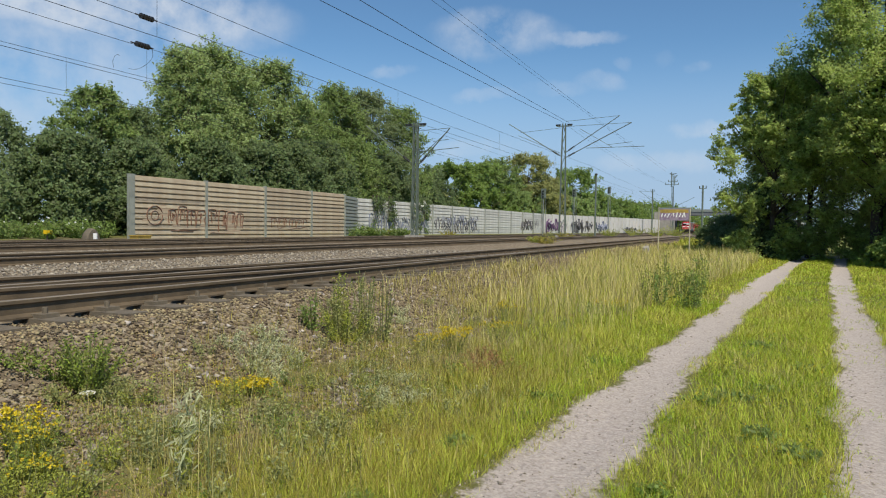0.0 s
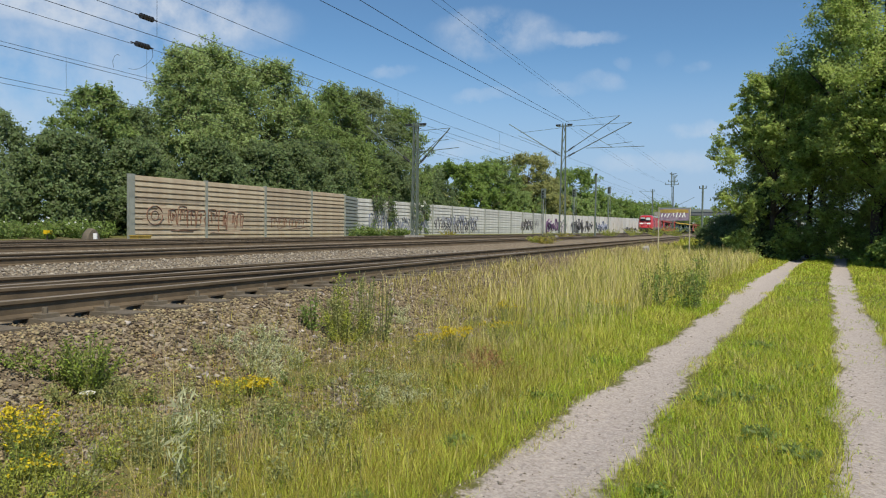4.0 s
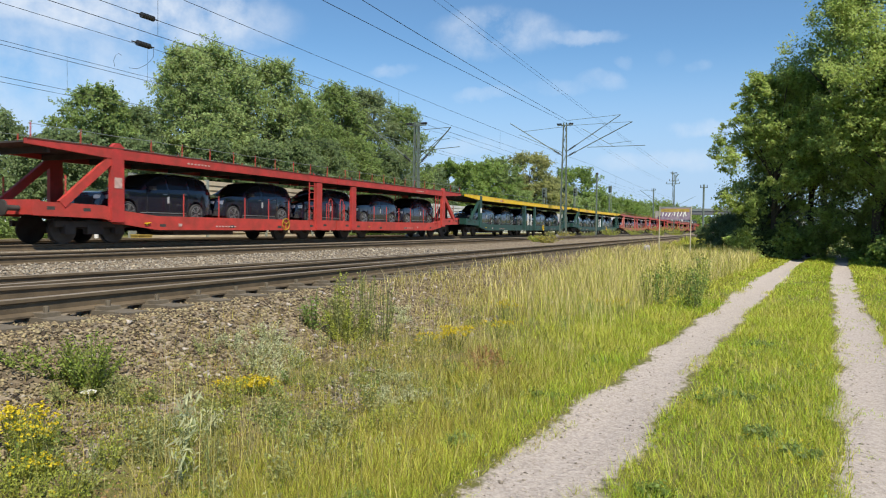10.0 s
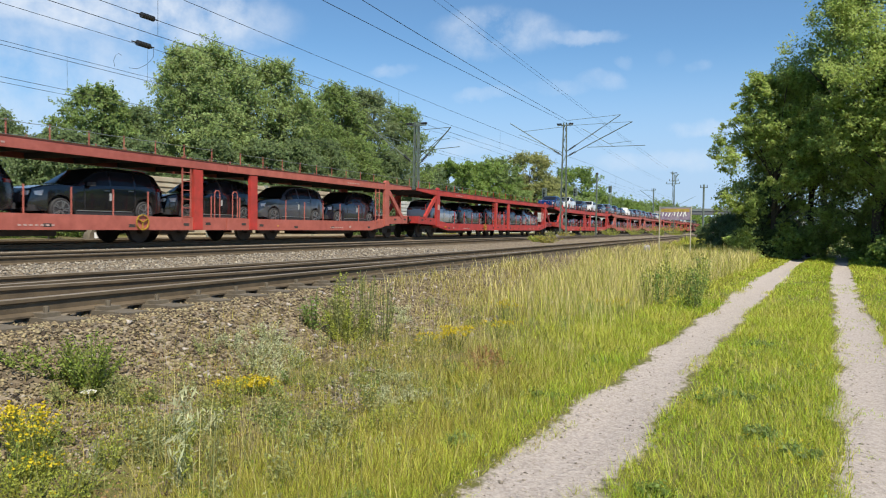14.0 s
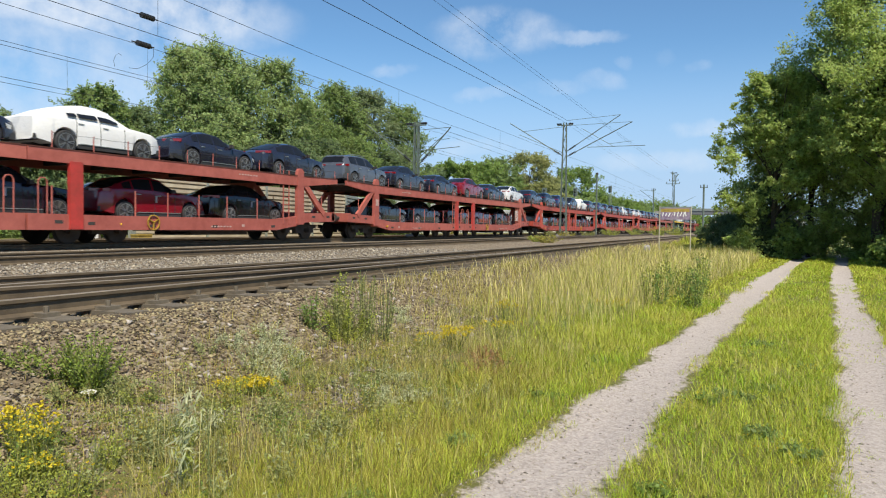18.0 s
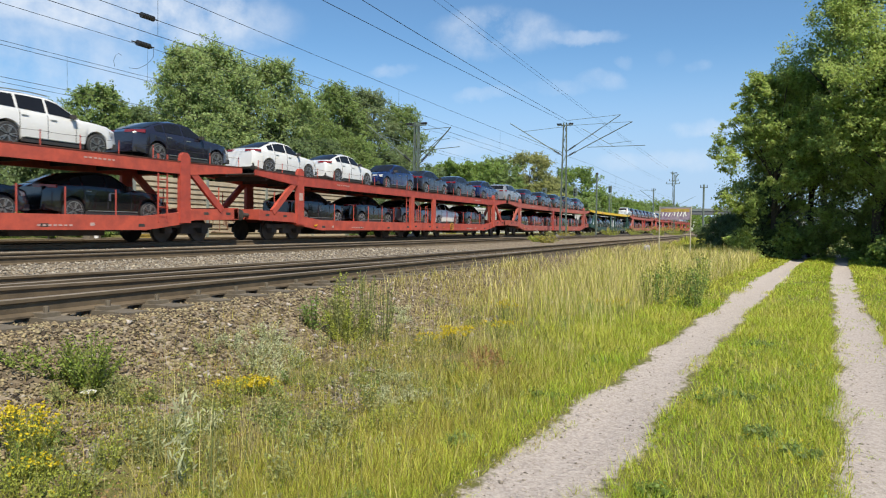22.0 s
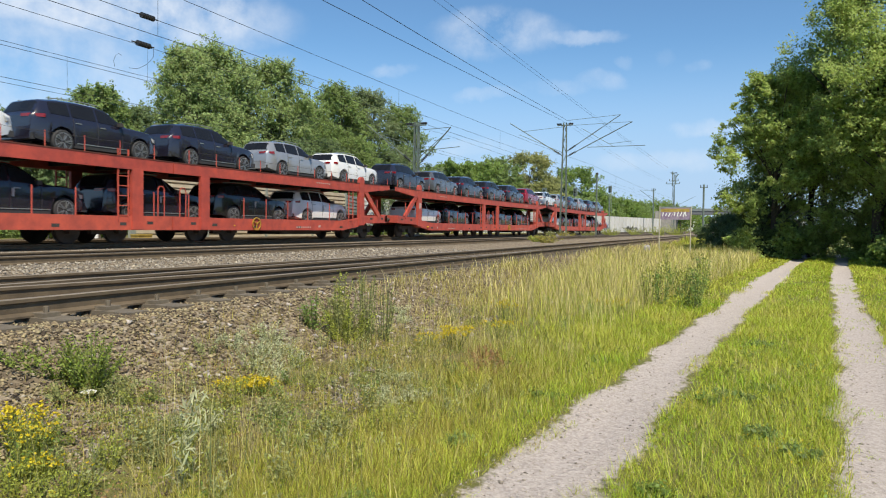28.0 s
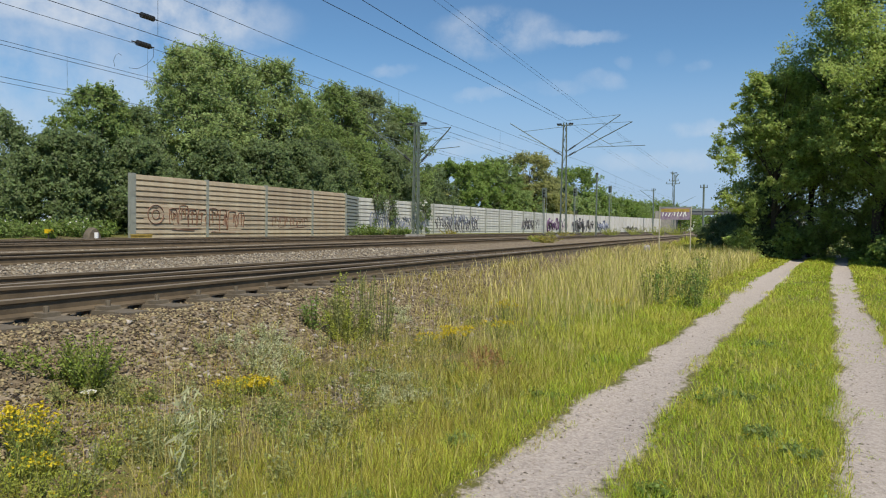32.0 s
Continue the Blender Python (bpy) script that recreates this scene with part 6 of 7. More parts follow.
# M_LEAFD on shrubs and inner trees puts the canopy's shade into leaf colour
for i, (x, y, tall, wide, n, mt, low) in enumerate((
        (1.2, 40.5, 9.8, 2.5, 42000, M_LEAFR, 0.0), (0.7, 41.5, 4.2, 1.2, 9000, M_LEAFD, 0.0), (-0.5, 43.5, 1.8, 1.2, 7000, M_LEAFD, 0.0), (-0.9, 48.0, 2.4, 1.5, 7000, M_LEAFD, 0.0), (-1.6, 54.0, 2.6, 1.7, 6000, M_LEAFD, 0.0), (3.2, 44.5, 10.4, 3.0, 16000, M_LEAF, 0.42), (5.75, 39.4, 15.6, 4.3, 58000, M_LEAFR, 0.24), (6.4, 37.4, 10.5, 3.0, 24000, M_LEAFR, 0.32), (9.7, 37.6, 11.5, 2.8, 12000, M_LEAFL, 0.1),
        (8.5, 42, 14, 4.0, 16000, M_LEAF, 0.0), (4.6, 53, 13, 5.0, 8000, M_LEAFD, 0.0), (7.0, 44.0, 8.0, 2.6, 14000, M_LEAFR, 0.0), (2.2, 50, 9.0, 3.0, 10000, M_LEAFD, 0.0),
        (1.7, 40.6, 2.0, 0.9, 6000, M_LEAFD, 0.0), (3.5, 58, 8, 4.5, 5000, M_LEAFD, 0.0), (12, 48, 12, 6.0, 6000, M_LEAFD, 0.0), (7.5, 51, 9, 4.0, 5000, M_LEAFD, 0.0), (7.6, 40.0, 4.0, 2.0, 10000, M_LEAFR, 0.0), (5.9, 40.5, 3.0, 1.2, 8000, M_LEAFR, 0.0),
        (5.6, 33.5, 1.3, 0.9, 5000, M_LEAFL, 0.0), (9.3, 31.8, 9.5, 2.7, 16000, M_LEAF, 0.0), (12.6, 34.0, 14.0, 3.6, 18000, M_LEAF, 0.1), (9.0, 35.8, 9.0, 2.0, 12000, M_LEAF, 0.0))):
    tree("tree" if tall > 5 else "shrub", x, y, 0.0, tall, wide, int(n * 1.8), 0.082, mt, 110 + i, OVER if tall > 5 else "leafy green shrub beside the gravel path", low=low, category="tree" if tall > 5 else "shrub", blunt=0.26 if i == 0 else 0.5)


# ---- grass and weeds ----
def blades(name, label, xs, ys, tall, wide, lean, material, seed, plain=False):
    """Bent tapering blades; plain ones are straight."""
    r = rng(seed)
    n = len(xs)
    z = height(xs, ys) - 0.01
    a = r.uniform(0, 2 * np.pi, n)
    h = tall * r.uniform(0.45, 1.35, n)
    w = wide * r.uniform(0.7, 1.3, n)
    bend = h * lean * r.uniform(0.2, 1.6, n)
    dx, dy = np.cos(a), np.sin(a)
    base = np.stack([xs, ys, z], -1)
    mid = base + np.stack([dx * bend * 0.35, dy * bend * 0.35, h * 0.6], -1)
    tip = base + np.stack([dx * bend, dy * bend, h], -1)
    side = np.stack([-dy * w, dx * w, 0 * w], -1)
    if plain:
        v = np.stack([base - side, base + side, tip], 1).reshape(-1, 3)
        tagged(new(name, sheet(name, v, np.arange(n * 3).reshape(-1, 3), material)), label, "grass", kind="stuff")
        return
    v = np.stack([base - side, base + side, mid + side * 0.8, mid - side * 0.8, tip], 1).reshape(-1, 3)
    k = np.arange(n)[:, None] * 5
    f = np.concatenate([k + [[0, 1, 2]], k + [[0, 2, 3]], k + [[3, 2, 4]]], 1).reshape(-1, 3)
    tagged(new(name, sheet(name, v, f, material)), label, "grass", kind="stuff")


def scatter(n, seed, y0, y1, x0, x1, power=1.0):
    r = rng(seed)
    y = y0 + (y1 - y0) * r.uniform(0, 1, n) ** power
    return r.uniform(x0, x1, n), y, r


def off_path(x, y, margin=0.30):
    a, b = np.abs(x - rut(y)), np.abs(x - rut(y) - 1.88)
    return (a > margin) & (b > margin * 0.92)


def verge(x, y, n1):
    """How well grass grows at a place: full by the path, thinning out towards the ballast."""
    return np.clip((x - np.interp(y, [2, 5, 9, 20, 40], [-2.0, -2.2, -3.4, -4.2, -4.3]) + (n1 - 0.5) * 1.6) / 1.0, 0, 1)


def build_grass():
    x, y, r = scatter(260000, 21, 1.6, 42, -4.6, 6.0, 2.9)
    n1, n2 = smooth_noise(x * 1.5, y * 1.5, 3), smooth_noise(x * 3, y * 3, 9)
    edge = 0.30 + 0.12 * n2 + 0.05 * r.uniform(-1, 1, len(x))
    keep = off_path(x, y, edge) & (r.uniform(0, 1, len(x)) < np.where(x > rut(y), 1.0, verge(x, y, n1)))
    x, y, n1, n2 = x[keep], y[keep], n1[keep], n2[keep]
    thin = 0.00034 * y + 0.0003
    tall = (0.045 + 0.12 * n1 * n2 + 0.03 * n1) * np.where(x < rut(y) - 0.8, 1.45, 1.0)
    pick = rng(5).uniform(0, 1, len(x)) < np.where(x < rut(y) - 0.7, 0.20, 0.62) - 0.4 * (n1 - 0.5)
    olive = (x < rut(y) - 0.75) & (y < 6.5) & (rng(9).uniform(0, 1, len(x)) < 0.6)
    blades("olive_grass", "fine olive grass between weeds and path", x[olive], y[olive], tall[olive] * 1.2, thin[olive] * 0.7, 0.8, M_OLIVE, 31)
    x, y, tall, thin, pick = x[~olive], y[~olive], tall[~olive], thin[~olive], pick[~olive]
    gx, gy, gr = scatter(15000, 91, 8.5, 34, -5.25, -3.6, 1.3)
    gk = gr.uniform(0, 1, len(gx)) < np.clip(smooth_noise(gx * 2, gy * 2, 92) * 1.8 - 0.35, 0.05, 1)
    gx, gy = gx[gk], gy[gk]
    blades("slope_straw", "thin dry straw on the ballast slope", gx[::2], gy[::2], 0.22, 0.0003 * gy[::2] + 0.0004, 0.6, M_STRAW, 93)
    blades("slope_grass", "thin olive grass on the ballast slope", gx[1::2], gy[1::2], 0.20, 0.0003 * gy[1::2] + 0.0004, 0.7, M_OLIVE, 94)
    gx, gy, gr = scatter(14000, 87, -9.0, 1.7, -4.2, 6.0, 1.0)      # the path goes on behind
    gk = off_path(gx, gy, 0.40)
    blades("path_grass", "meadow grass along the path", gx[gk], gy[gk], 0.09, 0.004, 1.0, M_GRASSL, 88)
    gx, gy, gr = scatter(170000, 52, -9.0, 1.95, -3.2, 6.0, 1.0)
    gk = off_path(gx, gy, 0.34) & (gr.uniform(0, 1, len(gx)) < np.where(gx > rut(gy), 1.0, np.clip((gx + 3.2) / 1.2, 0.05, 1)))
    gx, gy = gx[gk], gy[gk]
    for k, (word, mt) in enumerate((("bright green", M_GRASSL), ("yellowish", M_GRASS))):
        blades("short_grass", f"short dense {word} turf along the path", gx[k::2], gy[k::2], 0.07, 0.0055, 0.9, mt, 48 + k, True)
    gx, gy, gr = scatter(240000, 81, 1.9, 15.0, -2.6, 3.8, 1.7)
    g1, g2 = smooth_noise(gx * 3, gy * 3, 9), smooth_noise(gx * 5, gy * 5, 82)
    gk = off_path(gx, gy, 0.29 + 0.14 * g1 + 0.05 * gr.uniform(-1, 1, len(gx))) & (gr.uniform(0, 1, len(gx)) < 0.45 + g2)
    gx, gy, g2 = gx[gk], gy[gk], g2[gk]
    hue = rng(89).uniform(0, 1, len(gx)) < 0.45 + 0.5 * (smooth_noise(gx * 0.9, gy * 0.9, 90) - 0.5)
    for pick_g, word, mt, seed in ((hue, "bright green", M_GRASSL, 83), (~hue, "yellowish", M_GRASS, 79)):
        blades("short_grass", f"short dense {word} turf beside the ruts", gx[pick_g], gy[pick_g], 0.05 + 0.07 * g2[pick_g], 0.0015 + 0.00022 * gy[pick_g], 0.9, mt, seed, True)
    gx, gy, gr = scatter(46000, 76, 1.9, 6.5, -3.5, -1.5, 1.3)      # fine grass over the verge by the path
    gk = off_path(gx, gy, 0.40) & (gr.uniform(0, 1, len(gx)) < np.clip((gx + 3.1) / 1.0, 0.03, 1) * np.clip(smooth_noise(gx * 2.2, gy * 2.2, 77) * 1.7 - 0.25, 0.05, 1))
    gx, gy = gx[gk], gy[gk]
    tint = rng(75).uniform(0, 1, len(gx))
    for lo, hi, word, mt, seed in ((0.0, 0.35, "yellowish", M_GRASS, 78), (0.35, 0.55, "bright green", M_GRASSL, 74), (0.55, 1.0, "olive", M_OLIVE, 73)):
        gk = (tint >= lo) & (tint < hi)
        blades("verge_grass", f"fine {word} grass on the verge", gx[gk], gy[gk], 0.11, 0.0013 + 0.0002 * gy[gk], 0.7, mt, seed, True)
    gx, gy, gr = scatter(22000, 84, 2.5, 22, -0.6, 3.6, 1.3)         # tufts that spread into the further rut
    gk = (np.abs(gx - rut(gy) - 1.88) < 0.42) & (smooth_noise(gx * 2.4, gy * 2.4, 85) + 0.35 * np.abs(gx - rut(gy) - 1.88) > 0.56)
    blades("rut_tufts", "grass tufts spreading into the gravel rut", gx[gk], gy[gk], 0.035, 0.00022 * gy[gk] + 0.0008, 1.3, M_GRASSL, 86)
    gx, gy, gr = scatter(150000, 68, 2.1, 20, -1.9, 3.2, 1.7)         # tufts and low leaves along both edges of the ruts
    gd = np.minimum(np.abs(gx - rut(gy)), np.abs(gx - rut(gy) - 1.88))
    gn = smooth_noise(gx * 4.5, gy * 4.5, 69)
    gk = (gd > 0.15) & (gd < 0.52) & (gn + 1.1 * (gd - 0.33) > 0.55)
    gx, gy = gx[gk], gy[gk]
    for k, (word, mt) in enumerate((("green", M_GRASSL), ("olive", M_OLIVE), ("yellowish", M_GRASS))):
        blades("edge_tufts", f"short {word} tufts along the edges of the ruts", gx[k::3], gy[k::3], 0.045, 0.00024 * gy[k::3] + 0.0013, 1.5, mt, 57 + k, True)
    gx, gy, gr = scatter(9000, 55, 2.1, 16, -2.2, 3.4, 1.5)          # pale stalks standing in the turf
    gk = off_path(gx, gy, 0.42) & (gr.uniform(0, 1, len(gx)) < np.clip(smooth_noise(gx * 1.6, gy * 1.6, 56) * 2 - 0.5, 0.05, 1))
    blades("pale_stalks", "thin pale stalks standing in the turf", gx[gk], gy[gk], 0.15, 0.0009 + 0.00013 * gy[gk], 0.6, M_STRAW, 54)
    blades("lush_grass", "bright green meadow grass along the path", x[pick], y[pick], tall[pick], thin[pick], 1.0, M_GRASSL, 22)
    pick = ~pick
    blades("yellowing_grass", "yellowish green meadow grass along the path", x[pick], y[pick], tall[pick] * 1.1, thin[pick] * 0.9, 0.9, M_GRASS, 27)
    x, y, r = scatter(80000, 23, 2.0, 30, -5.0, -1.6, 2.2)
    n1 = smooth_noise(x * 1.5, y * 1.5, 3)
    keep = off_path(x, y, 0.45) & (r.uniform(0, 1, len(x)) < np.clip(0.10 + 0.5 * (x + 5.0) / 2.4, 0.0, 0.6) * np.clip((n1 - 0.45) * 4, 0.05, 1))
    x, y = x[keep], y[keep]
    blades("weedy_grass", "thin yellowish grass growing out of the ballast foot", x, y, 0.15, 0.0003 * y + 0.0004, 0.9, M_OLIVE, 24)
    x, y, r = scatter(46000, 25, 7.0, 42, -5.0, 0.4, 1.2)
    n1 = smooth_noise(x, y, 8)
    keep = (x < rut(y) - 0.9 - 0.5 * n1) & (r.uniform(0, 1, len(x)) < np.clip((y - 8) / 6, 0, 1) * np.clip(n1 * 1.6, 0, 1)) & (x > np.interp(y, [8, 14, 20, 40], [-3.6, -4.5, -4.9, -5.0]) + 0.5 * n1)
    x, y = x[keep], y[keep]
    tall = 0.26 + 0.5 * smooth_noise(x * 2.6, y * 2.6, 15) ** 1.3
    half = rng(6).uniform(0, 1, len(x)) < 0.64
    blades("dry_grass", "tall pale dry grass with seed heads", x[half], y[half], tall[half], 0.00022 * y[half] + 0.0006, 0.45, M_STRAW, 26)
    half = ~half
    blades("tall_grass", "tall green grass standing among the dry stalks", x[half], y[half], tall[half] * 0.9, 0.00025 * y[half] + 0.0006, 0.5, M_GRASS, 30)
    x, y, r = scatter(420, 28, 2.2, 11, -4.3, -1.7, 1.0)
    blades("dry_stems", "single dry grass stems standing above the weeds", x, y, 0.50, 0.0012, 0.35, M_STRAW, 29)
    x, y, r = scatter(14000, 61, 1.9, 8, -4.2, -1.7, 1.0)
    n1 = smooth_noise(x * 2.0, y * 2.0, 62)
    keep = r.uniform(0, 1, len(x)) < np.clip((n1 - 0.45) * 4, 0.06, 1) * np.clip((x + 4.4) / 1.2, 0.15, 1)
    x, y = x[keep], y[keep]
    half = rng(7).uniform(0, 1, len(x)) < 0.6
    blades("dry_stems", "thin dry straw standing between the weeds", x[half], y[half], 0.24, 0.0010, 0.5, M_STRAW, 63)
    half = ~half
    blades("weedy_grass", "thin olive grass between weeds and stones", x[half], y[half], 0.20, 0.0016, 0.6, M_OLIVE, 64)
    x, y, r = scatter(26000, 65, 40, 95, -4.7, 0.6, 1.3)
    keep = x < 0.3 - 0.02 * (y - 40)
    x, y = x[keep], y[keep]
    blades("far_grass", "tall yellowish grass along the track further off", x, y, 0.30 + 0.35 * smooth_noise(x * 2, y * 0.8, 66), 0.00045 * y, 0.5, M_GRASS, 67)


build_grass()


def build_litter():
    """Dry stalks and crumbs along the ruts, and small yellow flowers in the strip between them."""
    x, y, r = scatter(9000, 95, 2.2, 20, -1.7, 3.2, 1.6)
    d = np.minimum(np.abs(x - rut(y)), np.abs(x - rut(y) - 1.88))
    k = (d < 0.46) & (r.uniform(0, 1, len(x)) < np.clip((d - 0.12) / 0.3, 0.06, 0.8))
    x, y = x[k], y[k]
    half = len(x) // 2
    blades("dry_litter", "dry stalks lying along the edges of the ruts", x[:half], y[:half], 0.03, 0.00016 * y[:half] + 0.0009, 3.0, M_STRAW, 96)
    blades("rut_sprigs", "small dark sprigs along the edges of the ruts", x[half:], y[half:], 0.035, 0.00016 * y[half:] + 0.0012, 1.6, M_WEED, 97)
    x, y, r = scatter(520, 98, 4.5, 10.5, -0.7, 1.2, 1.0)
    k = (np.abs(x - rut(y) - 0.96) < 0.5) & (smooth_noise(x * 2, y * 2, 99) > 0.46)
    p = np.stack([x[k], y[k], height(x[k], y[k]) + r.uniform(0.05, 0.11, k.sum())], -1)
    v, f = leaf_cloud(r, p, np.full(len(p), 0.006), np.full(len(p), 4), 0.007)
    tagged(new("yellow_flowers", sheet("yellow_flowers", v, f, M_FLOWER)), "tiny yellow flowers in the grass strip", "flowers", kind="stuff")


build_litter()


def build_turf():
    """Clover-like small leaves low in the turf, in patches."""
    x, y, r = scatter(64000, 51, 1.8, 22, -4.4, 5.0, 1.8)
    n1, n2 = smooth_noise(x * 1.5, y * 1.5, 3), smooth_noise(x * 2.2, y * 2.2, 14)
    edge = 0.32 + 0.10 * n2
    keep = off_path(x, y, edge) & (r.uniform(0, 1, len(x)) < np.where(x > rut(y), 1.0, np.clip(verge(x, y, n1) + 0.18, 0, 1)) * np.clip((n2 - 0.30) * 4, 0.1, 1))
    x, y = x[keep], y[keep]
    p = np.stack([x, y, height(x, y) + r.uniform(0.005, 0.07, len(x))], -1)
    v, f = leaf_cloud(r, p, np.full(len(x), 0.008), np.ones(len(x), int), 0.011)
    v[:, 2] = np.maximum(v[:, 2], height(v[:, 0], v[:, 1]) + 0.002)
    tagged(new("turf_leaves", sheet("turf_leaves", v, f, M_LEAFL)), "small broad leaves low in the turf", "grass", kind="stuff")


build_turf()


def build_stones():
    """Loose ballast stones on the slope and shoulder, each a rough little block."""
    def scatter_stones(name, label, x, y, size, material, seed):
        r = rng(seed)
        n = len(x)
        unit = np.array([[1, 0, 0], [-1, 0, 0], [0, 1, 0], [0, -1, 0], [0, 0, 1], [0, 0, -1]], float)
        jit = unit[None] * np.array([1.25, 0.9, 0.85]) + r.uniform(-0.55, 0.55, (n, 6, 3))
        s = size * r.uniform(0.5, 1.5, n)
        a = r.uniform(0, 6.28, n)
        c, sn = np.cos(a), np.sin(a)
        px = jit[..., 0] * c[:, None] - jit[..., 1] * sn[:, None]
        py = jit[..., 0] * sn[:, None] + jit[..., 1] * c[:, None]
        v = np.stack([px, py * 0.8, jit[..., 2] * 0.65], -1) * s[:, None, None] + np.stack([x, y, height(x, y) + s * 0.2], -1)[:, None]
        tri = np.array([[0, 2, 4], [2, 1, 4], [1, 3, 4], [3, 0, 4], [2, 0, 5], [1, 2, 5], [3, 1, 5], [0, 3, 5]])
        f = (np.arange(n)[:, None, None] * 6 + tri[None]).reshape(-1, 3)
        tagged(new(name, sheet(name, v.reshape(-1, 3), f, material)), label, "stones", kind="stuff")
    x, y, r = scatter(56000, 31, 1.8, 26, -6.0, -3.3, 1.5)
    n1 = smooth_noise(x * 1.5, y * 1.5, 12)
    keep = r.uniform(0, 1, len(x)) < np.clip((-x - 3.4 + (n1 - .5) * 1.8) / 0.9, 0.03, 1)
    scatter_stones("ballast_stones", "brown-grey broken ballast stones on the slope", x[keep], y[keep], 0.0195, M_STONE, 32)
    x, y, r = scatter(6000, 47, -9.0, 1.8, -6.0, -3.5, 1.0)
    scatter_stones("ballast_stones", "brown ballast stones back along the slope", x, y, 0.024, M_STONE, 49)
    x, y, r = scatter(7000, 73, 2.2, 10, -3.6, -2.2, 1.0)
    keep = (smooth_noise(x * 2.0, y * 2.0, 62) < 0.5) | (r.uniform(0, 1, len(x)) < 0.25)
    scatter_stones("verge_stones", "small brown stones showing between the weeds", x[keep], y[keep], 0.013, M_STONE, 74)
    x, y, r = scatter(9000, 71, 26, 60, -6.0, -4.2, 1.2)
    scatter_stones("ballast_stones", "brown ballast stones further along the slope", x, y, 0.045, M_STONE, 72)
    x, y, r = scatter(10000, 33, 3, 24, -18.3, -8.0, 1.2)
    scatter_stones("ballast_stones", "pale broken ballast stones between the tracks", x, y, 0.036, M_STONEL, 34)
    x, y, r = scatter(500, 37, 4.5, 18, -5.2, -3.2, 1.2)
    scatter_stones("pale_stones", "scattered pale stones among the weeds", x, y, 0.03, M_PEBBLE, 38)
    r = rng(45)                                                    # open stony patches
    spots = np.array([(-4.14, 3.17, 0.40), (-3.62, 3.04, 0.28), (-4.35, 7.5, 0.35), (-4.3, 8.1, 0.3), (-2.95, 4.9, 0.22), (-3.9, 3.6, 0.25)])
    k = r.integers(0, len(spots), 1500)
    x, y = spots[k, 0] + r.normal(size=1500) * spots[k, 2] * 0.5, spots[k, 1] + r.normal(size=1500) * spots[k, 2] * 0.7
    scatter_stones("patch_stones", "grey broken stones lying on bare ground", x, y, 0.017, M_STONEL, 46)
    x, y, r = scatter(24000, 35, 2.4, 18, -1.6, 3.4, 1.8)
    d = np.minimum(np.abs(x - rut(y)), np.abs(x - rut(y) - 1.88))
    keep = (d < 0.42) & (r.uniform(0, 1, len(x)) < np.clip(d / 0.34, 0.25, 1.0) * np.clip(smooth_noise(x * 3, y * 3, 41) * 2.2 - 0.45, 0.15, 1.0))
    x, y = x[keep], y[keep]
    pale = np.arange(len(x)) % 3 > 0
    scatter_stones("path_pebbles", "small pale pebbles on the gravel ruts", x[pale], y[pale], 0.0085, M_PEBBLE, 36)
    scatter_stones("path_pebbles", "small brown pebbles on the gravel ruts", x[~pale], y[~pale], 0.0085, M_STONEL, 39)


M_STONEL = mat("pale_ballast_stone", (0.31, 0.268, 0.212), 0.9, 0, 0.35, 4, 0.3, 60, island=0.4)
build_stones()


def herb(name, x, y, tall, wide, stems, leaves, size, material, seed, label, flower=None, nflower=0, droop=0.0, fsize=0.02, thick=0.006, slim=0.0, even=False):
    """A leafy weed: slender stems with small leaves along them, and flower heads on top."""
    r = rng(seed)
    t = thing(name, (x, y, float(height(x, y)) - 0.02), label, "plant")
    bm = bmesh.new()
    ends = []
    for k in range(stems):
        a, q = r.uniform(0, 6.28), r.uniform(0.1, 1.0) ** 0.5
        h = tall * (r.uniform(0.85, 1.1) if even else r.uniform(0.6, 1.05))
        b0 = Vector((math.cos(a) * wide * q * 0.35, math.sin(a) * wide * q * 0.35, 0))
        b1 = Vector((math.cos(a) * wide * q + r.normal() * wide * 0.15, math.sin(a) * wide * q + r.normal() * wide * 0.15, h * ((1.0 - 0.12 * q) if even else (1.15 - 0.45 * q))))
        limb(bm, b0, b1, thick, thick * 0.5, 4)
        ends.append((b0, b1))
    part("stem", bm, M_STEM, t)["kind"] = "stuff"
    k = r.integers(0, stems, leaves)
    q = r.uniform(0.02, 1.0, leaves) ** 1.15
    b0 = np.array([e[0][:] for e in ends])[k]
    b1 = np.array([e[1][:] for e in ends])[k]
    p = b0 + (b1 - b0) * q[:, None] + r.normal(size=(leaves, 3)) * size * np.array([1.3, 1.3, 0.5])
    v, f = leaf_cloud(r, p, np.full(leaves, size * 0.6), np.ones(leaves, int), size, droop=droop, slim=slim or (0.28 if droop else 0.5))
    ob = new("foliage", sheet("foliage", v, f, material))
    ob.parent, ob["kind"] = t, "stuff"
    if flower:
        k = r.integers(0, stems, nflower)
        top = np.array([e[1][:] for e in ends])[k] + r.normal(size=(nflower, 3)) * np.array([0.022, 0.022, 0.012])
        v, f = leaf_cloud(r, top, np.full(nflower, fsize), np.full(nflower, 4), fsize)
        ob = new("blossom", sheet("blossom", v, f, flower))
        ob.parent, ob["kind"] = t, "stuff"
    return t


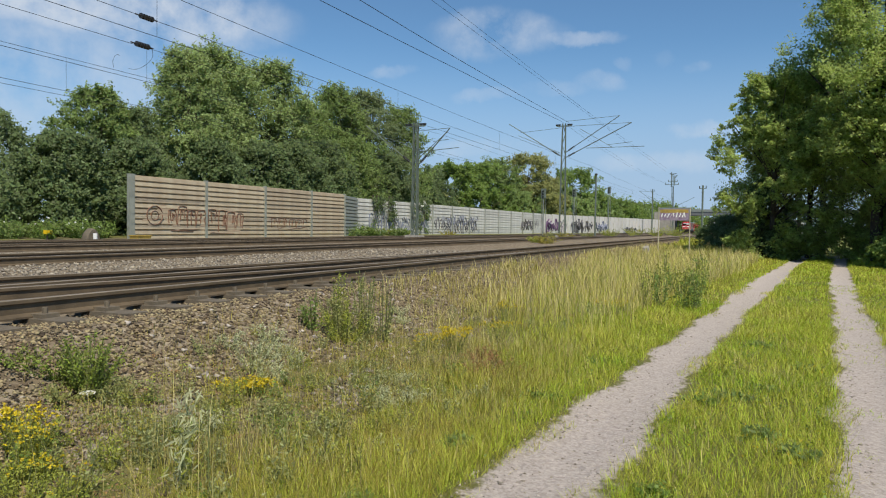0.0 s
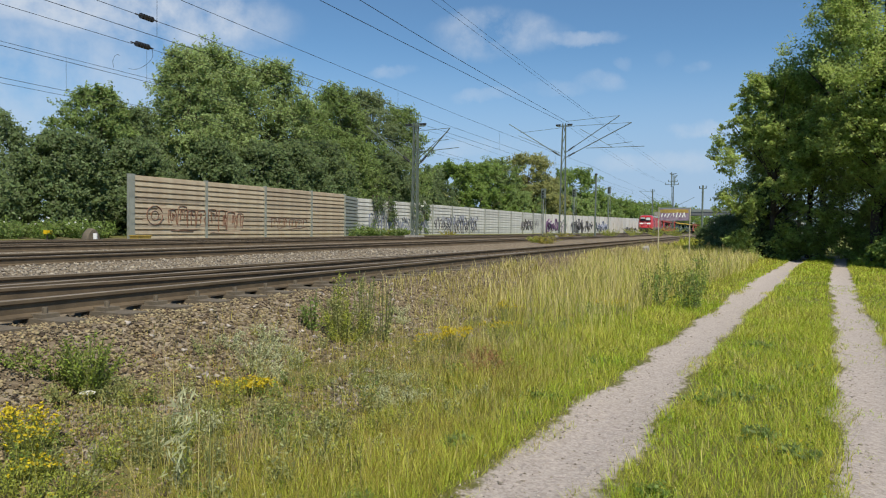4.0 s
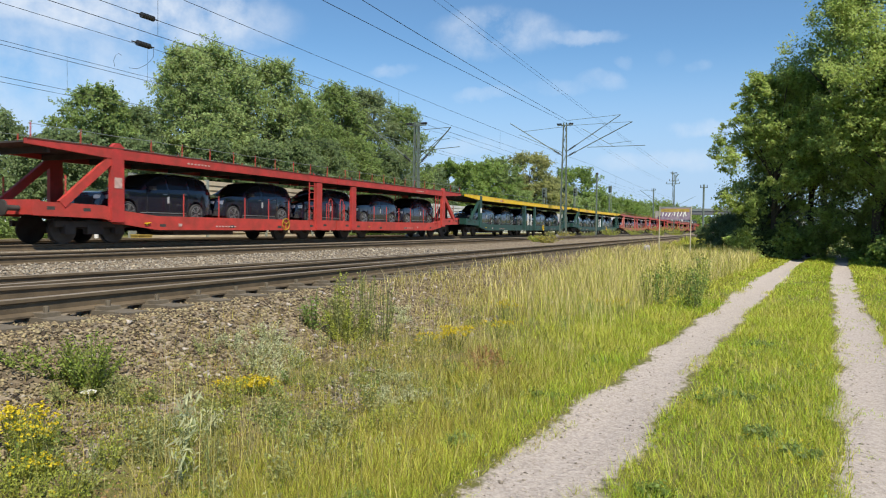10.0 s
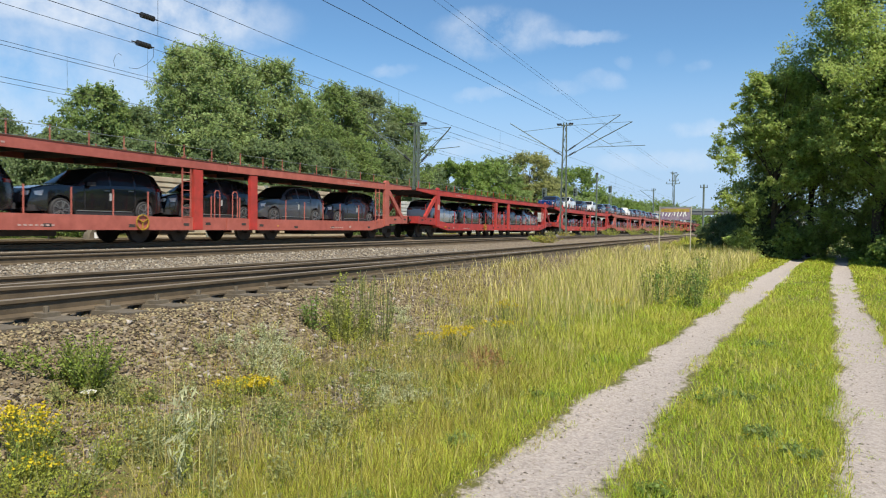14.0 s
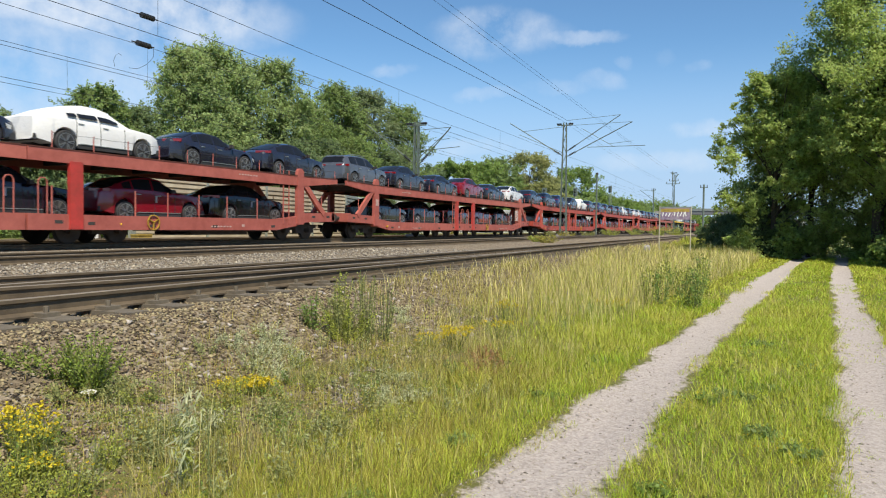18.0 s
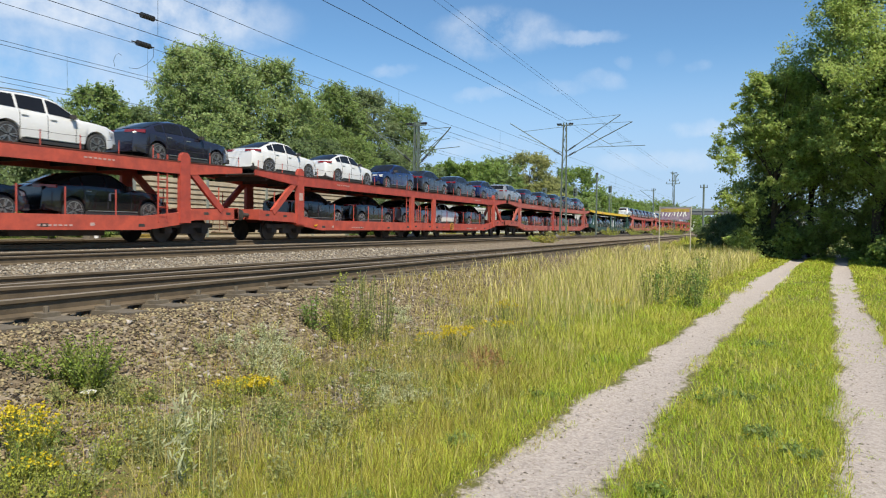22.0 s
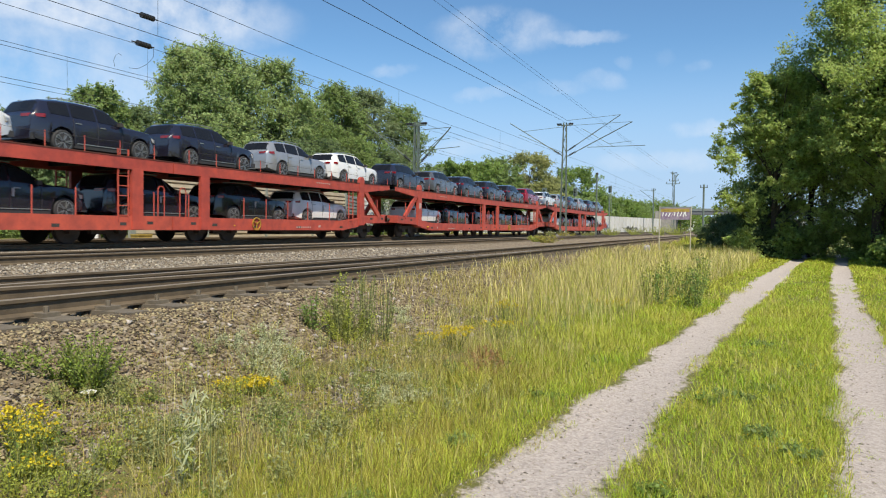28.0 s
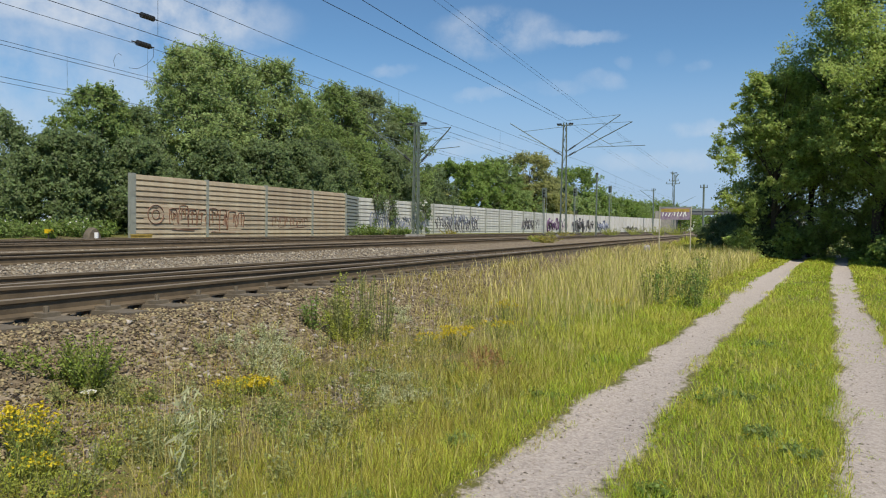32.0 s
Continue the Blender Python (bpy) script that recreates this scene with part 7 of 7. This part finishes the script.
LOWER_SWAY = []
M_STEM = mat("green_stem", (0.16, 0.19, 0.06), 0.7, 0, 0.3, 10)
RAGWORT = "clump of yellow-flowering ragwort in the verge"
for i, (x, y, tall, wide, n, size, mt) in enumerate((
        (-4.30, 6.80, 0.62, 0.26, 2300, 0.014, M_LEAFO), (-4.05, 6.95, 0.86, 0.17, 1500, 0.013, M_LEAFO), (-4.45, 7.0, 0.72, 0.18, 1300, 0.013, M_WEED), (-4.15, 6.7, 0.45, 0.34, 2200, 0.014, M_WEED), (-3.92, 7.15, 0.70, 0.14, 300, 0.018, M_LEAFO),
        (-4.6, 6.7, 0.45, 0.18, 300, 0.02, M_LEAFL))):
    herb("bush", x, y, tall * 1.15, wide, 14, n, size, mt, 201 + i, "leafy green weed bush growing from the ballast")
herb("bush", -4.50, 3.63, 0.48, 0.28, 40, 3300, 0.0125, M_BUSH, 210, "low bright green weed clump on the ballast")
for i, (x, y, tall, wide, n) in enumerate(((-4.72, 3.50, 0.24, 0.26, 800), (-4.26, 3.62, 0.26, 0.2, 800), (-4.88, 3.36, 0.2, 0.2, 500), (-4.5, 3.42, 0.16, 0.26, 600))):
    herb("weed", x, y, tall, wide, 16, n, 0.0125, M_LEAFO if i % 2 else M_BUSH, 211 + i, "low spreading green weed on the ballast", thick=0.003)
M_SORREL = leafy("reddish_dry_leaf", (0.36, 0.17, 0.085), (0.42, 0.27, 0.12), 0.35)
for i, (x, y) in enumerate(((-2.30, 6.25), (-2.5, 6.8), (-2.42, 6.5), (-2.65, 7.0), (-2.2, 6.6))):
    herb("weed", x, y, 0.20, 0.19, 18, 520, 0.011, M_SORREL, 290 + i, "low reddish dry weed between thin grass", thick=0.002)
carrot = herb("wild_carrot", -4.36, 3.5, 0.10, 0.05, 4, 60, 0.014, M_LEAFL, 296, "wild carrot with one flat white flower head", thick=0.003)
bm = bmesh.new()
for k in range(44):
    a, q = k * 2.4, 0.050 * math.sqrt((k + 0.5) / 44)
    bar(bm, (math.cos(a) * q, math.sin(a) * q, 0.102 - q * 0.2), (math.cos(a) * q, math.sin(a) * q, 0.112 - q * 0.2), 0.013, sides=5)
bar(bm, (0, 0, 0), (0, 0, 0.102), 0.005, sides=5)
part("umbel", bm, M_UMBEL, carrot, "flat white flower head")
LOWER_SWAY.append(carrot)
r1 = random.Random(4)
for i in range(16):
    herb("tall_weed", -1.35 + r1.uniform(-0.55, 0.5), 12.4 + r1.uniform(0, 5.0), r1.uniform(0.75, 1.2), r1.uniform(0.12, 0.27), 9, 330, 0.026, r1.choice((M_WEED, M_WEED, M_LEAFL)), 180 + i, "tall green weed standing in the long grass")
r2 = random.Random(12)
for i, (x, y, wide) in enumerate(((-0.10, 6.5, 0.24), (-0.28, 6.2, 0.12), (0.15, 6.9, 0.16), (0.42, 3.6, 0.14), (-0.42, 3.9, 0.10), (0.35, 4.9, 0.12), (0.62, 8.2, 0.18), (-1.75, 4.2, 0.12), (-1.58, 5.6, 0.14),
                                  (0.0, 8.6, 0.16), (0.15, 9.6, 0.2), (-1.45, 7.6, 0.16), (0.1, 5.3, 0.12), (-1.8, 3.0, 0.10))):
    herb("weed", x, y, r2.uniform(0.08, 0.14), wide, 20, 520, 0.017, r2.choice((M_LEAF, M_LEAFL, M_LEAF)), 700 + i, "low broad-leaved weed in the grass by the ruts", thick=0.003)
for i, (x, y, tall, wide, nf) in enumerate(((-3.80, 2.62, 0.32, 0.13, 150), (-3.66, 2.56, 0.28, 0.10, 70), (-3.45, 2.50, 0.15, 0.11, 45), (-3.55, 2.40, 0.22, 0.2, 14), (-3.35, 2.30, 0.2, 0.2, 0), (-3.12, 2.38, 0.2, 0.2, 6), (-3.9, 2.75, 0.25, 0.2, 30), (-3.64, 4.50, 0.15, 0.12, 130), (-3.84, 4.42, 0.10, 0.14, 50), (-3.06, 7.25, 0.30, 0.22, 170),
                                            (-3.3, 7.1, 0.2, 0.2, 40), (-3.2, 9.6, 0.35, 0.2, 60), (-2.9, 8.4, 0.25, 0.25, 50), (-2.0, 11.5, 0.3, 0.3, 60))):
    plant = herb("ragwort", x, y, tall, wide, 30, 1300 if y < 3 else 620, 0.009, M_WEED, 220 + i, RAGWORT if nf else "leafy green ragwort clump in the verge", M_FLOWER if nf else None, int(nf * (1.0 if y < 3 else 1.5)), fsize=0.0085 if y < 3 else 0.0095, thick=0.003, even=nf > 30)
    if y < 3:
        LOWER_SWAY.append(plant)
for i, (x, y, tall, wide) in enumerate(((-2.62, 4.95, 0.16, 0.22), (-2.80, 5.02, 0.14, 0.18), (-2.50, 5.15, 0.15, 0.18), (-4.20, 5.15, 0.26, 0.28), (-4.45, 5.45, 0.27, 0.26), (-4.28, 5.60, 0.24, 0.24), (-3.98, 5.38, 0.2, 0.22), (-4.58, 5.85, 0.25, 0.2),
                                        (-4.62, 5.30, 0.22, 0.2), (-3.8, 4.9, 0.2, 0.2), (-4.3, 8.3, 0.16, 0.2), (-4.55, 8.7, 0.16, 0.2), (-3.3, 3.5, 0.22, 0.2), (-2.95, 5.6, 0.14, 0.2))):
    herb("mugwort", x, y, tall, wide, 18, 560, 0.0155, M_SILVER, 240 + i, "silvery grey-green mugwort among the stones", droop=0.2, thick=0.003, slim=0.3)
SWAYING = []
for i, (x, y, tall) in enumerate(((-2.76, 2.76, 0.80), (-2.58, 2.80, 0.62), (-2.70, 2.75, 0.45), (-2.6, 3.1, 0.42), (-3.2, 2.6, 0.42))):
    SWAYING.append(herb("tall_weed", x, y, tall, 0.05, 1, 300 if i == 0 else 60, 0.026 if i == 0 else 0.012, M_SILVER if i == 0 else M_LEAFO, 260 + i, "single tall slender weed with narrow silvery leaves" if i == 0 else "single tall slender weed", droop=-0.5, thick=0.004, slim=0.17))
r0 = random.Random(79)
for i in range(22):
    herb("weed", r0.uniform(-3.6, -2.3), r0.uniform(2.35, 4.6), r0.uniform(0.22, 0.40), r0.uniform(0.07, 0.13), 7, 260, 0.014, r0.choice((M_WEED, M_LEAFO, M_GREYW, M_OLIVE)), 730 + i, "upright leafy weed in the thin verge grass", thick=0.0025, slim=0.32)
r0 = random.Random(77)
for i in range(150):
    y = r0.uniform(2.6, 16) if i < 90 else r0.uniform(2.3, 5.5)
    x = r0.uniform(-4.6, -2.0) if y < 10 and i < 90 else r0.uniform(-4.1, -2.0)
    herb("weed", x, y, r0.uniform(0.10, 0.30), r0.uniform(0.08, 0.22), 9, 200, 0.011, r0.choice((M_WEED, M_LEAFL, M_LEAFO, M_GREYW)), 300 + i, "small leafy weed between stones and thin grass", thick=0.002)


def cushions(name, label, count, seed, material, size, wide):
    """Low mats of tiny leaves between the stones."""
    r = rng(seed)
    x, y = r.uniform(-4.7, -1.95, count), 2.2 + 11.5 * r.uniform(0, 1, count) ** 1.4
    keep = (smooth_noise(x * 1.7, y * 1.7, seed + 1) > 0.47) & (x < rut(y) - 0.55)
    x, y = x[keep], y[keep]
    rad = wide * r.uniform(0.4, 1.2, len(x))
    n = (rad * 420).astype(int) + 8
    p = np.stack([x, y, height(x, y) + 0.02], -1)
    v, f = leaf_cloud(r, p, rad, n, size, squash=0.28)
    v[:, 2] = np.maximum(v[:, 2], height(v[:, 0], v[:, 1]) + 0.002)
    tagged(new(name, sheet(name, v, f, material)), label, "plants", kind="stuff")


M_MOSS = leafy("yellowish_mat_leaf", (0.40, 0.38, 0.06), (0.30, 0.31, 0.07), 0.4)
cushions("stonecrop_mats", "yellowish low mats of tiny leaves between stones", 300, 501, M_MOSS, 0.008, 0.16)
for i, (x, y, wide) in enumerate(((-3.54, 5.98, 0.16), (-3.40, 5.80, 0.14), (-3.42, 7.19, 0.2), (-3.2, 6.9, 0.2), (-3.6, 6.4, 0.14), (-2.75, 4.35, 0.12))):
    herb("weed", x, y, 0.12, wide, 24, 620, 0.009, M_MOSS, 760 + i, "low yellow-green weed between stones", thick=0.002)
cushions("weed_mats", "green low mats of weeds between stones", 260, 503, M_WEED, 0.010, 0.15)
cushions("dry_mats", "brownish low mats of dry weeds between stones", 160, 505, M_SORREL, 0.007, 0.11)

# growth along the far track and at the masts


def ivy(x, y0, y1, z0, z1, tufts, seed, label, blossom=0):
    """Twigs and leaves that hang over the barrier's edge and down its face."""
    r = rng(seed)
    t = thing("climber", (x, (y0 + y1) / 2, 0), label, "plant")
    c = np.stack([r.uniform(-0.05, 0.25, tufts), r.uniform(y0, y1, tufts) - (y0 + y1) / 2, z1 - (z1 - z0) * r.uniform(0, 1, tufts) ** 1.6], -1)
    v, f = leaf_cloud(r, c, r.uniform(0.15, 0.45, tufts), np.full(tufts, 70), 0.06, squash=1.3, droop=0.5)
    ob = new("foliage", sheet("foliage", v, f, M_LEAFD))
    ob.parent, ob["kind"] = t, "stuff"
    bm = bmesh.new()
    for k in range(7):
        y = r.uniform(y0, y1) - (y0 + y1) / 2
        limb(bm, (-0.15, y, z1 + 0.3), (0.14, y + r.normal() * 0.4, z0 + (z1 - z0) * r.uniform(0, 0.6)), 0.03, 0.012, 5)
    part("twigs", bm, M_BARK, t)
    if blossom:
        c = np.stack([r.uniform(0.2, 0.45, blossom), r.uniform(-0.8, 0.9, blossom), z1 + r.uniform(-0.7, 0.2, blossom)], -1)
        v, f = leaf_cloud(r, c, np.full(blossom, 0.12), np.full(blossom, 16), 0.06)
        ob = new("blossom", sheet("blossom", v, f, M_UMBEL))
        ob.parent, ob["kind"] = t, "stuff"


ivy(-28.85, 50.6, 52.2, 1.6, 3.8, 16, 601, "dark trailing twigs hanging over the pale barrier")
ivy(-28.85, 53.2, 54.3, 1.0, 3.8, 14, 602, "dark trailing twigs hanging down the pale barrier")
ivy(-28.85, 57.6, 61.6, 0.8, 4.1, 40, 603, "dense dark climber with white blossom on the barrier", 7)
r0 = random.Random(78)
for i in range(38):
    y = r0.uniform(11, 24.5) if i < 26 else r0.uniform(44, 56)
    herb("far_weed", -27.0 - r0.uniform(0, 2.5) if i < 26 else -28.0 + r0.uniform(0, 1.2), y, r0.uniform(0.5, 1.1), 0.7, 16, 700, 0.06, r0.choice((M_LEAFL, M_LEAFL, M_LEAF)), 400 + i, "bright green weeds beyond the outer track", M_UMBEL if i % 4 == 0 else None, 5, fsize=0.035, thick=0.008)
for i, (x, y, s) in enumerate(((-10.9, 39.5, 0.9), (-12.0, 41.5, 0.7), (-16.0, 65, 1.0), (-17.5, 66.5, 1.1), (-27.9, 48, 1.2), (-27.8, 51, 1.0), (-27.6, 54, 0.9), (-15, 70, 1.0), (-14.5, 80, 1.4), (-16, 88, 1.6), (-14, 96, 1.8), (-12, 104, 2.0),
                               (-16, 110, 2.2), (-14, 118, 2.2), (-26, 60, 1.0), (-10, 112, 2.0), (-12, 126, 3.0))):
    herb("trackside_bush", x, y, s * 0.72, s * 0.9, 26, 1100, 0.03 * s ** 0.5 + 0.012, r0.choice((M_OLIVE, M_LEAFO, M_WEED)), 440 + i, "scrubby green growth between the tracks", thick=0.01)


def motions():
    """The train rolls by; all that stands on it goes with it."""
    times = (0.0, 4.5, 9.0, 12.0, 15.0, 18.0, 21.0, 24.0, 27.0, 29.5, 32.0)
    for ob, along, z, turn, side in moving:
        walk(ob, [(t, pose(TRAIN + side, along - run(t), z, 0, 0, math.degrees(turn))) for t in times])
    r = random.Random(91)
    for plants, most in ((SWAYING, 7.0), (LOWER_SWAY, 2.5)):
        for ob in plants:                                          # weeds near the path stir in the wind
            x, y, z = ob.location
            p = r.uniform(0, 6.28)
            walk(ob, [(k * 0.8, pose(x, y, z, r.uniform(-0.3, 0.3) * most, most * (0.5 * math.sin(k * 0.55 + p) + r.uniform(-0.4, 0.5)), 0)) for k in range(41)])


motions()
